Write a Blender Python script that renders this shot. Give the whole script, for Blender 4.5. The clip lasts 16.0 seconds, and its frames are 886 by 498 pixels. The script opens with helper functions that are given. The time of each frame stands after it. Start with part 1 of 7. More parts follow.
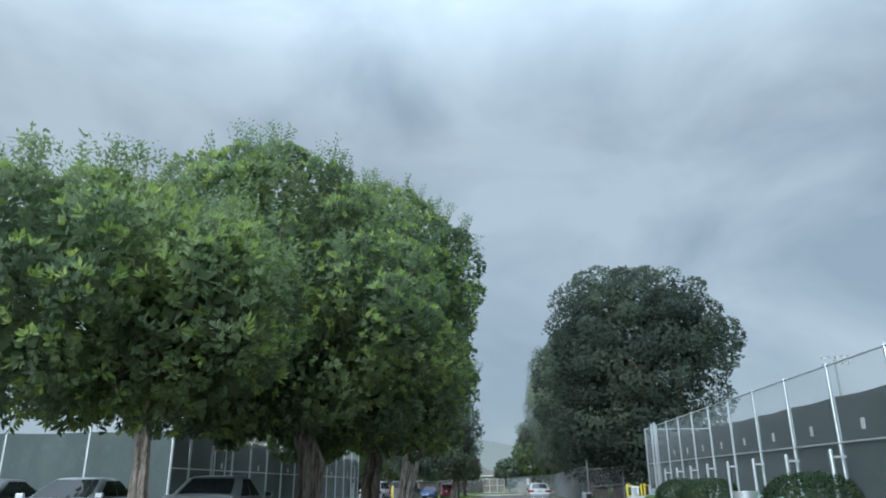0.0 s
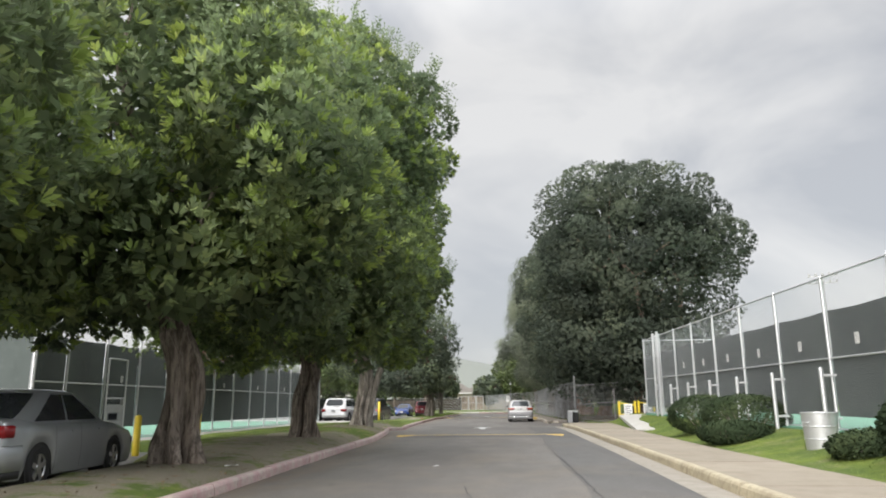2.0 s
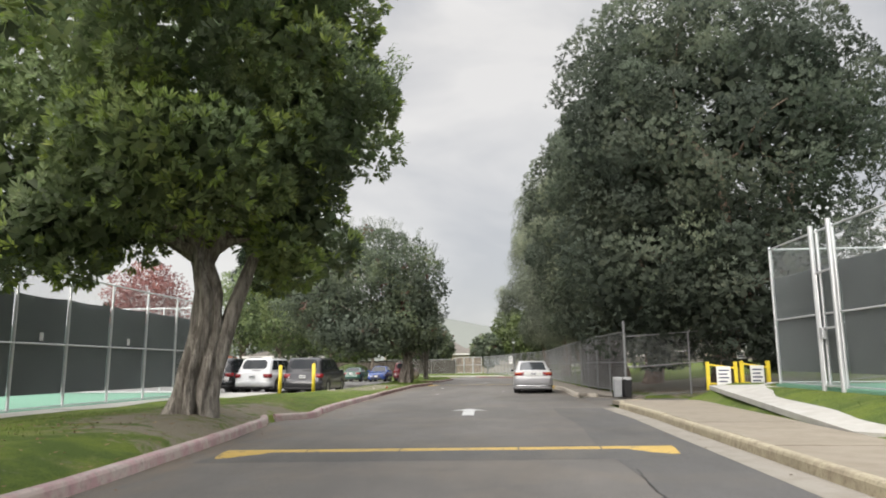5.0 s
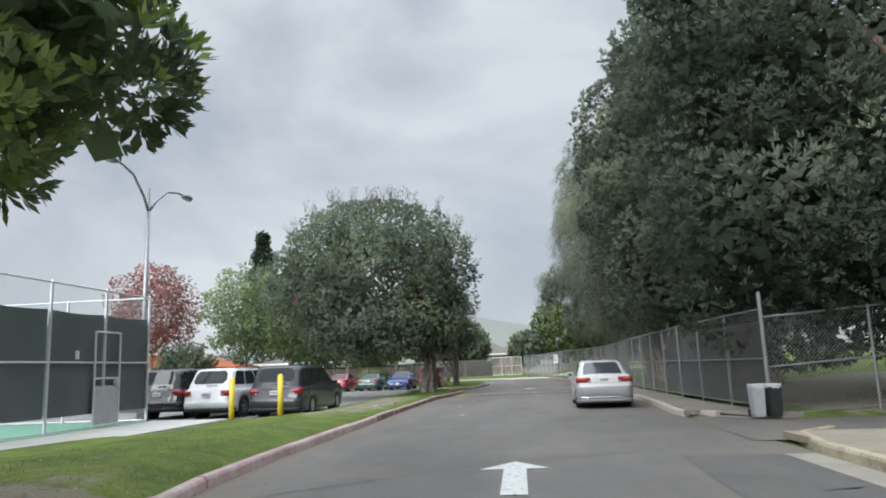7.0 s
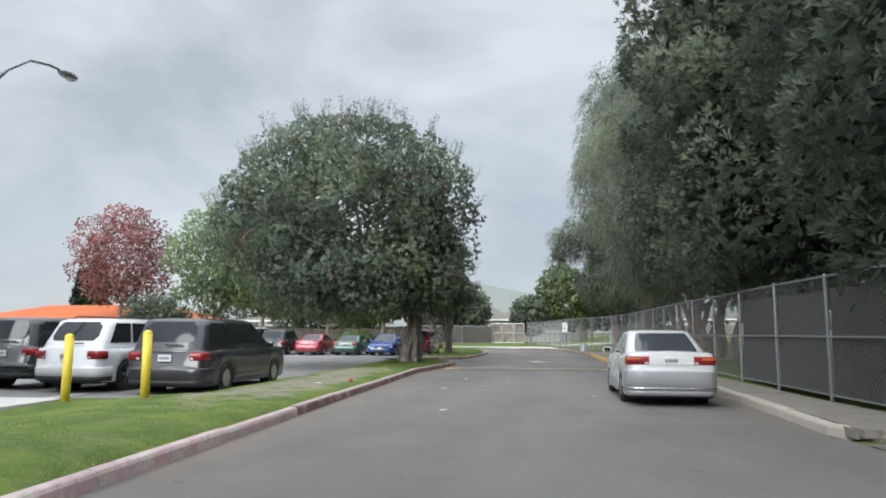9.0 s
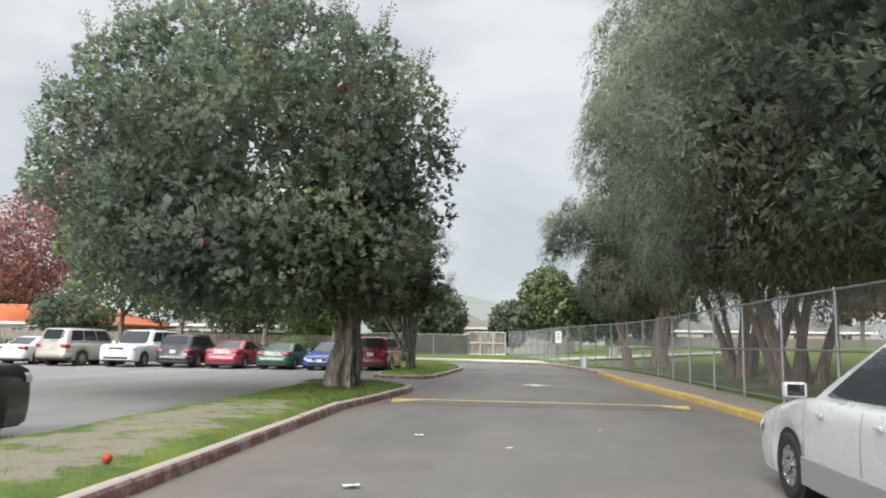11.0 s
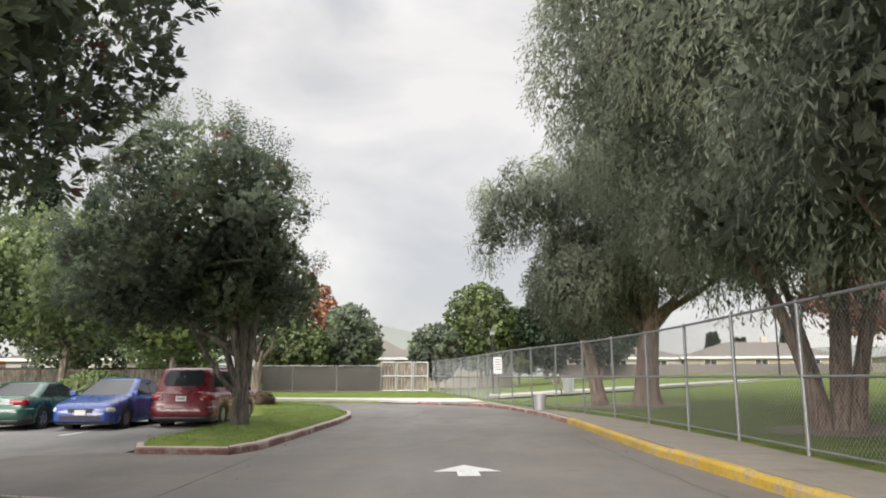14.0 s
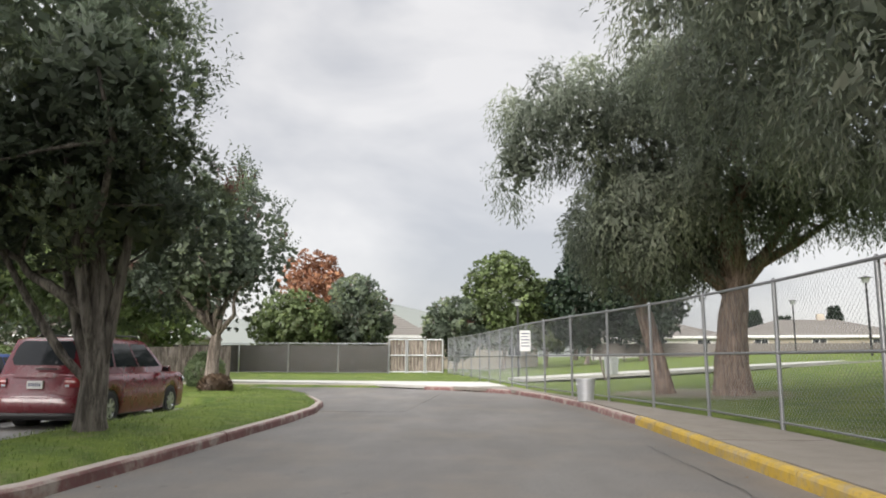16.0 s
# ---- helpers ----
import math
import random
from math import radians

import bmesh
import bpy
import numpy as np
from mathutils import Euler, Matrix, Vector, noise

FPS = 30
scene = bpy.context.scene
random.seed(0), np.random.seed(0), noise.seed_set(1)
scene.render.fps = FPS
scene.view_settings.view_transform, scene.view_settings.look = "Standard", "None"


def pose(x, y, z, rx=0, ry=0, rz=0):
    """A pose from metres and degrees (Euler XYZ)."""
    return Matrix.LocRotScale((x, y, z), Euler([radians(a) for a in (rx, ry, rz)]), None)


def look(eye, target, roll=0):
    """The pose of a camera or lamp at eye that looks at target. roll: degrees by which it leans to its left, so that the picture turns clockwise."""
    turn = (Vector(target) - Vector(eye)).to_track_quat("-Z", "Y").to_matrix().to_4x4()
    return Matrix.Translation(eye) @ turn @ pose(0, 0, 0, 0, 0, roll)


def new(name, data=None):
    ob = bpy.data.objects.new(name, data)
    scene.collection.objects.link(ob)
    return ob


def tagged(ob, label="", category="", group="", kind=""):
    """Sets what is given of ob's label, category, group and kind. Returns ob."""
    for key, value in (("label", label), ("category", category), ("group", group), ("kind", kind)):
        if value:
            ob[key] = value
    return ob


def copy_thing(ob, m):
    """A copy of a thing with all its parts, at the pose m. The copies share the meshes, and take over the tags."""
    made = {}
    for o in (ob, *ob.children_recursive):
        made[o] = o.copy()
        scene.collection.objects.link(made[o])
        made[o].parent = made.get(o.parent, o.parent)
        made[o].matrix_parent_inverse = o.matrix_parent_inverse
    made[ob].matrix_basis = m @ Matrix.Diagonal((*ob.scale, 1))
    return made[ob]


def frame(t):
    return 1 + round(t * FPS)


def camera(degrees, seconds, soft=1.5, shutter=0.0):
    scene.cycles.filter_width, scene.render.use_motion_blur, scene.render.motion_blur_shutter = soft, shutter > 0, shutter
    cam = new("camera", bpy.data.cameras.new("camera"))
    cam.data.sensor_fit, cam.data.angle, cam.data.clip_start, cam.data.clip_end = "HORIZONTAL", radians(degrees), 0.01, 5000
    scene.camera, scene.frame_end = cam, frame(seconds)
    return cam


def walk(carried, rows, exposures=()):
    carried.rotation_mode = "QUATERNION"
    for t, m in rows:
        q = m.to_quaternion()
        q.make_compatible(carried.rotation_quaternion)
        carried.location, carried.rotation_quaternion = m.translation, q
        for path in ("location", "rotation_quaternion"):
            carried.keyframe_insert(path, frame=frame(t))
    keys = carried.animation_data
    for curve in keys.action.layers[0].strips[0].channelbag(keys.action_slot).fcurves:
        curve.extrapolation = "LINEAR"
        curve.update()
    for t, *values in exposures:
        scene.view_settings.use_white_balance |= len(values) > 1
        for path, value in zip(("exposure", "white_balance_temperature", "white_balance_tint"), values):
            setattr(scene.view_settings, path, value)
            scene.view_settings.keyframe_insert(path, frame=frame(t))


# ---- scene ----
cam = camera(64.7, 16.0, soft=1.9)
PATH = [
    (0, (4.527, 3.587, 1.06), (4.319, 5.469, 1.706), -0.4),
    (0.5, (4.56, 5.026, 1.073), (4.369, 6.939, 1.626), 0.9),
    (1, (4.578, 6.405, 1.098), (4.401, 8.33, 1.61), -0.1),
    (1.5, (4.55, 8.021, 1.089), (4.385, 9.958, 1.558), -0.1),
    (2, (4.501, 9.907, 1.095), (4.334, 11.852, 1.529), -0.4),
    (2.5, (4.468, 12.041, 1.114), (4.309, 13.998, 1.493), -0.3),
    (3, (4.399, 14.553, 1.11), (4.248, 16.517, 1.456), -0.4),
    (3.5, (4.42, 17.225, 1.122), (4.274, 19.194, 1.44), -1.0),
    (4, (4.398, 20.157, 1.062), (4.254, 22.127, 1.377), -1.0),
    (4.5, (4.315, 23.104, 1.073), (4.17, 25.073, 1.391), -0.7),
    (5, (4.335, 25.924, 1.107), (4.162, 27.889, 1.439), -0.4),
    (5.2, (4.305, 27.037, 1.097), (4.116, 28.997, 1.444), -0.7),
    (7.3, (3.736, 36.129, 1.284), (3.46, 38.082, 1.612), -2.0),
    (7.5, (3.689, 36.822, 1.288), (3.389, 38.778, 1.578), -1.2),
    (8, (3.561, 38.568, 1.264), (3.28, 40.535, 1.495), 0.8),
    (8.2, (3.494, 39.299, 1.253), (3.207, 41.267, 1.467), 0.3),
    (10.3, (2.716, 48.715, 1.271), (2.456, 50.677, 1.559), 0.7),
    (10.5, (2.616, 49.746, 1.261), (2.368, 51.71, 1.541), 0.8),
    (11, (2.403, 52.363, 1.236), (2.188, 54.334, 1.502), 1.1),
    (11.5, (2.427, 54.761, 1.237), (2.232, 56.738, 1.47), 1.4),
    (12, (2.408, 57.316, 1.243), (2.255, 59.294, 1.497), 1.5),
    (12.5, (2.437, 59.586, 1.252), (2.338, 61.563, 1.541), 0.9),
    (13, (2.545, 61.485, 1.243), (2.483, 63.459, 1.561), 0.7),
    (13.5, (2.616, 63.165, 1.225), (2.581, 65.135, 1.569), 0.4),
    (14, (2.685, 64.74, 1.206), (2.671, 66.707, 1.567), 0.0),
    (14.5, (2.798, 66.307, 1.217), (2.8, 68.272, 1.593), -0.8),
    (15, (2.869, 67.99, 1.178), (2.85, 69.957, 1.542), -0.9),
    (15.5, (2.885, 69.627, 1.142), (2.832, 71.599, 1.472), -0.3),
    (16, (3.022, 71.379, 1.124), (2.941, 73.353, 1.433), 0.2),
]
EXPOSURES = [(0.0, -0.25, 5250, -1), (0.5, -0.1, 5450, 3), (1.0, 0.1, 6100, 8), (1.5, 0.28, 6500, 10), (5.2, 0.3, 6700, 11), (7.3, 0.15, 6000, 8), (8.2, 0.2, 6000, 8), (10.3, 0.3, 6100, 9), (11.0, 0.4, 6350, 9), (11.5, 0.47, 6500, 9), (12.5, 0.52, 6300, 8), (13.5, 0.5, 6600, 11), (14.0, 0.46, 6750, 12), (14.5, 0.40, 6650, 12), (16.0, 0.38, 6550, 12)]
SIZE = 1.15  # metres to a plan unit
walk(cam, [(t, look(tuple(SIZE * v for v in eye), tuple(SIZE * v for v in target), roll)) for t, eye, target, roll in PATH], EXPOSURES)

# ---- sky and sun: bright overcast ----
SUN_EL, SUN_ROT, ZENITH = 25.0, 200.0, 4.8
world = bpy.data.worlds.new("overcast_sky")
scene.world = world
world.use_nodes = True
wn, wl = world.node_tree.nodes, world.node_tree.links
wn.clear()
w_out = wn.new("ShaderNodeOutputWorld")
w_bg = wn.new("ShaderNodeBackground")
w_bg.inputs["Strength"].default_value = 1.0
w_sky = wn.new("ShaderNodeTexSky")
w_sky.sky_type = "NISHITA"
w_sky.sun_disc = False
w_sky.sun_elevation, w_sky.sun_rotation = radians(SUN_EL), radians(SUN_ROT)
w_dim = wn.new("ShaderNodeMixRGB")
w_dim.blend_type = "MULTIPLY"
w_dim.inputs[0].default_value = 1.0
w_dim.inputs[2].default_value = (0.09, 0.09, 0.09, 1)
wl.new(w_sky.outputs[0], w_dim.inputs[1])
w_tc = wn.new("ShaderNodeTexCoord")
w_map = wn.new("ShaderNodeMapping")
w_map.inputs["Scale"].default_value = (1.15, 1.15, 2.0)
wl.new(w_tc.outputs["Generated"], w_map.inputs[0])
w_n1 = wn.new("ShaderNodeTexNoise")
w_n1.inputs["Scale"].default_value, w_n1.inputs["Detail"].default_value, w_n1.inputs["Roughness"].default_value = 2.3, 5.0, 0.52
w_n1.inputs["Distortion"].default_value = 0.35
wl.new(w_map.outputs[0], w_n1.inputs["Vector"])
w_ramp = wn.new("ShaderNodeValToRGB")
w_ramp.color_ramp.elements[0].position, w_ramp.color_ramp.elements[0].color = 0.38, (0.47, 0.485, 0.51, 1)
w_ramp.color_ramp.elements[1].position, w_ramp.color_ramp.elements[1].color = 0.60, (0.70, 0.70, 0.695, 1)
wl.new(w_n1.outputs[0], w_ramp.inputs[0])
w_mix = wn.new("ShaderNodeMixRGB")
w_mix.inputs[0].default_value = 0.88
wl.new(w_dim.outputs[0], w_mix.inputs[1])
wl.new(w_ramp.outputs[0], w_mix.inputs[2])
# an overcast sky is brightest overhead
w_sep = wn.new("ShaderNodeSeparateXYZ")
wl.new(w_tc.outputs["Generated"], w_sep.inputs[0])
w_up = wn.new("ShaderNodeMapRange")
w_up.interpolation_type = "SMOOTHSTEP"
w_up.inputs["From Min"].default_value, w_up.inputs["From Max"].default_value = 0.45, 1.0
w_up.inputs["To Min"].default_value, w_up.inputs["To Max"].default_value = 1.0, ZENITH
wl.new(w_sep.outputs["Z"], w_up.inputs["Value"])
w_gain = wn.new("ShaderNodeMixRGB")
w_gain.blend_type = "MULTIPLY"
w_gain.inputs[0].default_value = 1.0
wl.new(w_mix.outputs[0], w_gain.inputs[1])
wl.new(w_up.outputs[0], w_gain.inputs[2])
wl.new(w_gain.outputs[0], w_bg.inputs["Color"])
wl.new(w_bg.outputs[0], w_out.inputs["Surface"])

sun_data = bpy.data.lights.new("sun", "SUN")
sun_data.energy, sun_data.angle, sun_data.color = 3.7, radians(40), (1.0, 0.965, 0.92)
sun = new("sun", sun_data)
az = radians(SUN_ROT)
sun_from = Vector((math.sin(az) * math.cos(radians(SUN_EL)), math.cos(az) * math.cos(radians(SUN_EL)), math.sin(radians(SUN_EL))))
sun.matrix_world = look(sun_from * 100, (0, 0, 0))


# ---- materials ----
class Mat:
    """A small builder of principled node materials."""

    def __init__(self, name, rough=0.6, metal=0.0, spec=0.5):
        self.m = bpy.data.materials.new(name)
        self.m.use_nodes = True
        self.n, self.l = self.m.node_tree.nodes, self.m.node_tree.links
        self.b = self.n["Principled BSDF"]
        self.b.inputs["Roughness"].default_value = rough
        self.b.inputs["Metallic"].default_value = metal
        self.b.inputs["Specular IOR Level"].default_value = spec
        self.co = None

    def coord(self, kind="Object"):
        tc = self.n.new("ShaderNodeTexCoord")
        return tc.outputs[kind]

    def position(self):
        return self.n.new("ShaderNodeNewGeometry").outputs["Position"]

    def noise(self, vec, scale, detail=3.0, rough=0.55, stretch=None):
        if stretch:
            mp = self.n.new("ShaderNodeMapping")
            mp.inputs["Scale"].default_value = stretch
            self.l.new(vec, mp.inputs[0])
            vec = mp.outputs[0]
        t = self.n.new("ShaderNodeTexNoise")
        t.inputs["Scale"].default_value, t.inputs["Detail"].default_value, t.inputs["Roughness"].default_value = scale, detail, rough
        self.l.new(vec, t.inputs["Vector"])
        return t.outputs[0]

    def voronoi(self, vec, scale, feature="F1"):
        t = self.n.new("ShaderNodeTexVoronoi")
        t.feature = feature
        t.inputs["Scale"].default_value = scale
        self.l.new(vec, t.inputs["Vector"])
        return t.outputs[0]

    def ramp(self, fac, stops):
        r = self.n.new("ShaderNodeValToRGB")
        els = r.color_ramp.elements
        while len(els) < len(stops):
            els.new(0.5)
        for e, (p, c) in zip(els, stops):
            e.position, e.color = p, (*c, 1) if len(c) == 3 else c
        self.l.new(fac, r.inputs[0])
        return r.outputs[0]

    def mix(self, fac, a, b, mode="MIX"):
        x = self.n.new("ShaderNodeMixRGB")
        x.blend_type = mode
        for s, v in zip(x.inputs, (fac, a, b)):
            if isinstance(v, (int, float)):
                s.default_value = v
            elif isinstance(v, tuple):
                s.default_value = (*v, 1)
            else:
                self.l.new(v, s)
        return x.outputs[0]

    def island(self):
        return self.n.new("ShaderNodeNewGeometry").outputs["Random Per Island"]

    def each(self):
        return self.n.new("ShaderNodeObjectInfo").outputs["Random"]

    def color(self, c):
        if isinstance(c, tuple):
            self.b.inputs["Base Color"].default_value = (*c, 1)
        else:
            self.l.new(c, self.b.inputs["Base Color"])
        return self

    def rough(self, c):
        self.l.new(c, self.b.inputs["Roughness"])
        return self

    def bump(self, height, strength=0.3, distance=0.01):
        b = self.n.new("ShaderNodeBump")
        b.inputs["Strength"].default_value, b.inputs["Distance"].default_value = strength, distance
        self.l.new(height, b.inputs["Height"])
        self.l.new(b.outputs[0], self.b.inputs["Normal"])
        return self


def grey(v):
    return (v, v, v)


def mat_asphalt(name, base, warm=1.0):
    m = Mat(name, 0.75, spec=0.35)
    p = m.position()
    fine = m.noise(p, 95, 3, 0.7)
    mid = m.noise(p, 1.6, 5, 0.6)
    wide = m.noise(p, 0.22, 4, 0.6, (1.6, 0.5, 1))
    tint = (base * warm, base, base * (2 - warm) * 0.985)
    dark = tuple(v * 0.58 for v in tint)
    light = tuple(v * 1.42 for v in tint)
    c = m.ramp(m.mix(0.45, fine, m.noise(p, 28, 2, 0.6)), [(0.3, dark), (0.72, light)])
    c = m.mix(m.ramp(mid, [(0.35, grey(0)), (0.75, grey(0.5))]), c, tuple(v * 1.22 for v in tint))
    c = m.mix(m.ramp(wide, [(0.40, grey(0)), (0.66, grey(0.6))]), c, tuple(v * 0.72 for v in tint))
    c = m.mix(m.ramp(m.noise(p, 0.5, 6, 0.68), [(0.48, grey(0)), (0.62, grey(0.4))]), c, (tint[0] * 1.35, tint[1] * 1.24, tint[2] * 1.08))
    spots = m.noise(p, 3.7, 2, 0.4)
    c = m.mix(m.ramp(spots, [(0.70, grey(0)), (0.76, grey(0.5))]), c, tuple(v * 0.5 for v in tint))
    at = m.n.new("ShaderNodeAttribute")
    at.attribute_name = "dust"
    dirt = m.mix(1.0, at.outputs["Fac"], m.ramp(m.noise(p, 1.1, 6, 0.7, (1.5, 0.5, 1)), [(0.35, grey(0)), (0.65, grey(1))]), "MULTIPLY")
    c = m.mix(m.ramp(dirt, [(0.1, grey(0)), (0.8, grey(0.75))]), c, m.ramp(fine, [(0.3, (0.12, 0.09, 0.065)), (0.7, (0.24, 0.19, 0.14))]))
    m.color(c).bump(fine, 0.5, 0.006)
    m.rough(m.ramp(wide, [(0.35, grey(0.62)), (0.7, grey(0.85))]))
    return m.m


def mat_concrete(name, base, stain=(0.5, 0.46, 0.4)):
    m = Mat(name, 0.85, spec=0.3)
    p = m.position()
    fine, mid, wide = m.noise(p, 60, 3, 0.7), m.noise(p, 2.5, 5, 0.62), m.noise(p, 0.35, 3, 0.5)
    c = m.ramp(fine, [(0.3, tuple(v * 0.85 for v in base)), (0.75, tuple(v * 1.1 for v in base))])
    c = m.mix(m.ramp(mid, [(0.42, grey(0)), (0.75, grey(0.65))]), c, tuple(v * s for v, s in zip(base, stain)))
    c = m.mix(m.ramp(wide, [(0.4, grey(0)), (0.7, grey(0.35))]), c, tuple(v * 0.72 for v in base))
    c = m.mix(0.35, c, m.ramp(m.each(), [(0, tuple(v * 0.85 for v in base)), (1, tuple(v * 1.1 for v in base))]))
    m.color(c).bump(fine, 0.3, 0.004)
    return m.m


def mat_painted_kerb(name, paint, under, wear, bare_top=False):
    m = Mat(name, 0.7, spec=0.35)
    p = m.position()
    n1, n2, fine = m.noise(p, 3.2, 6, 0.68), m.noise(p, 14, 4, 0.65), m.noise(p, 70, 2)
    c = m.mix(m.ramp(n1, [(wear - 0.08, grey(1)), (wear + 0.1, grey(0))]), paint, under)
    c = m.mix(m.ramp(n2, [(0.5, grey(0)), (0.72, grey(0.7))]), c, tuple(v * 0.55 for v in under))
    c = m.mix(m.ramp(m.noise(p, 0.8, 4, 0.6), [(0.4, grey(0)), (0.7, grey(0.5))]), c, tuple(v * 0.5 for v in paint))
    if bare_top:
        sep = m.n.new("ShaderNodeSeparateXYZ")
        m.l.new(m.n.new("ShaderNodeNewGeometry").outputs["Normal"], sep.inputs[0])
        c = m.mix(m.ramp(sep.outputs[2], [(0.55, grey(0)), (0.85, grey(0.75))]), c, m.ramp(n1, [(0.3, tuple(v * 0.8 for v in under)), (0.7, tuple(v * 1.15 for v in under))]))
    m.color(c).bump(fine, 0.3, 0.004)
    return m.m


def mat_paint(name, c, rough=0.5, wear=None, under=(0.1, 0.1, 0.1)):
    m = Mat(name, rough)
    p = m.position()
    col = m.ramp(m.noise(p, 5, 4), [(0.3, tuple(v * 0.86 for v in c)), (0.7, c)])
    if wear:
        col = m.mix(m.ramp(m.noise(p, 9, 6, 0.7), [(wear, grey(0)), (wear + 0.08, grey(1))]), col, under)
    m.color(col)
    return m.m


def mat_ground():
    """Short lawn with dry patches that wears to bare soil where the soil attribute says so."""
    m = Mat("grass_ground", 0.95, spec=0.15)
    p = m.position()
    fine, mid, wide = m.noise(p, 45, 3, 0.7), m.noise(p, 2.2, 5, 0.65), m.noise(p, 0.28, 4, 0.6)
    grass = m.ramp(fine, [(0.25, (0.085, 0.118, 0.024)), (0.75, (0.185, 0.235, 0.05))])
    deep = m.ramp(fine, [(0.25, (0.046, 0.078, 0.02)), (0.75, (0.105, 0.15, 0.04))])
    dry = m.ramp(fine, [(0.25, (0.15, 0.14, 0.07)), (0.75, (0.29, 0.275, 0.14))])
    soil = m.ramp(fine, [(0.25, (0.15, 0.13, 0.10)), (0.75, (0.31, 0.275, 0.22))])
    c = m.mix(m.ramp(m.noise(p, 1.1, 6, 0.72), [(0.42, grey(0)), (0.58, grey(0.9))]), grass, deep)
    c = m.mix(m.ramp(m.noise(p, 1.3, 5, 0.7), [(0.52, grey(0)), (0.72, grey(0.6))]), c, dry)
    at = m.n.new("ShaderNodeAttribute")
    at.attribute_name = "soil"
    worn = m.mix(1.0, at.outputs["Fac"], m.ramp(m.noise(p, 2.0, 5, 0.65), [(0.3, grey(0)), (0.7, grey(0.7))]), "ADD")
    c = m.mix(m.ramp(worn, [(0.72, grey(0)), (0.98, grey(0.92))]), c, soil)
    m.color(c).bump(fine, 0.8, 0.02)
    return m.m


def mat_earth():
    m = Mat("bare_earth", 0.95, spec=0.15)
    p = m.position()
    fine, mid = m.noise(p, 40, 4, 0.7), m.noise(p, 1.7, 5, 0.65)
    c = m.ramp(fine, [(0.25, (0.10, 0.082, 0.060)), (0.75, (0.25, 0.21, 0.155))])
    c = m.mix(m.ramp(mid, [(0.5, grey(0)), (0.64, grey(0.85))]), c, m.ramp(fine, [(0.25, (0.10, 0.12, 0.035)), (0.75, (0.24, 0.26, 0.09))]))
    m.color(c).bump(fine, 0.8, 0.02)
    return m.m


def mat_leaf(name, dark, light, tip, tip_share=0.12, clump=0.9, rough=0.5, spec=0.35, red=None, trans=0.25):
    m = Mat(name, rough, spec=spec)
    r = m.island()
    p = m.position()
    soft = tuple(a * 0.6 + b * 0.4 for a, b in zip(dark, light))
    c = m.ramp(r, [(0.0, tuple(v * 0.72 for v in soft)), (0.5, soft), (1.0, tuple(v * 1.3 for v in soft))])
    big = m.noise(p, clump, 3, 0.6)
    c = m.mix(m.ramp(big, [(0.47, grey(0)), (0.6, grey(0.9))]), c, m.ramp(r, [(0.0, tuple(v * 0.8 for v in light)), (1 - tip_share, light), (1.0, tip)]))
    c = m.mix(m.ramp(m.noise(p, clump * 0.37, 2, 0.5), [(0.4, grey(0.55)), (0.55, grey(0))]), c, dark)
    # tone differs at random by billow; inner leaves get less, painting crown shade
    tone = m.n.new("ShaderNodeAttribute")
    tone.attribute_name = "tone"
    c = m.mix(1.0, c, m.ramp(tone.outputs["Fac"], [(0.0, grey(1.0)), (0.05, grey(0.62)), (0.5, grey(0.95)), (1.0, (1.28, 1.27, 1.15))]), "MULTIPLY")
    if red:
        c = m.mix(m.ramp(m.noise(p, 0.75, 2, 0.5), [(0.66, grey(0)), (0.71, grey(0.8))]), c, red)
    m.color(c)
    tr = m.n.new("ShaderNodeBsdfTranslucent")
    m.l.new(c, tr.inputs["Color"])
    mx = m.n.new("ShaderNodeMixShader")
    mx.inputs[0].default_value = trans
    out = m.n["Material Output"]
    m.l.new(m.b.outputs[0], mx.inputs[1])
    m.l.new(tr.outputs[0], mx.inputs[2])
    m.l.new(mx.outputs[0], out.inputs["Surface"])
    return m.m


def mat_bark(name, dark, light, streak=(6, 6, 0.8)):
    m = Mat(name, 0.9, spec=0.2)
    p = m.position()
    n1, n2, n3 = m.noise(p, 3.0, 6, 0.7, streak), m.noise(p, 1.1, 3, 0.5), m.noise(p, 30, 3, 0.7, (1, 1, 0.25))
    c = m.ramp(n1, [(0.35, dark), (0.66, light)])
    c = m.mix(m.ramp(n2, [(0.5, grey(0)), (0.66, grey(0.6))]), c, tuple(v * 0.6 for v in light))
    crack_n = m.noise(p, 16, 4, 0.7, (1, 1, 0.14))
    c = m.mix(m.ramp(crack_n, [(0.40, grey(0.75)), (0.52, grey(0))]), c, tuple(v * 0.7 for v in dark))
    m.color(c).bump(m.mix(0.5, m.mix(0.4, n1, n3), crack_n), 1.0, 0.05)
    return m.m


def mat_car(name, c, flake=0.0, rough=0.22, metal=0.0):
    m = Mat(name, rough, metal)
    p = m.coord()
    dirt = m.noise(p, 2.5, 5, 0.6)
    m.color(m.mix(m.ramp(dirt, [(0.5, grey(0)), (0.8, grey(0.07))]), c, (0.2, 0.18, 0.16)))
    m.b.inputs["Coat Weight"].default_value = 0.6
    m.b.inputs["Coat Roughness"].default_value = 0.06
    m.rough(m.ramp(dirt, [(0.3, grey(rough)), (0.8, grey(rough + 0.15))]))
    return m.m


def mat_plain(name, c, rough=0.5, metal=0.0, spec=0.5):
    m = Mat(name, rough, metal, spec)
    p = m.coord()
    m.color(m.ramp(m.noise(p, 6, 4, 0.6), [(0.3, tuple(v * 0.85 for v in c)), (0.7, c)]))
    return m.m


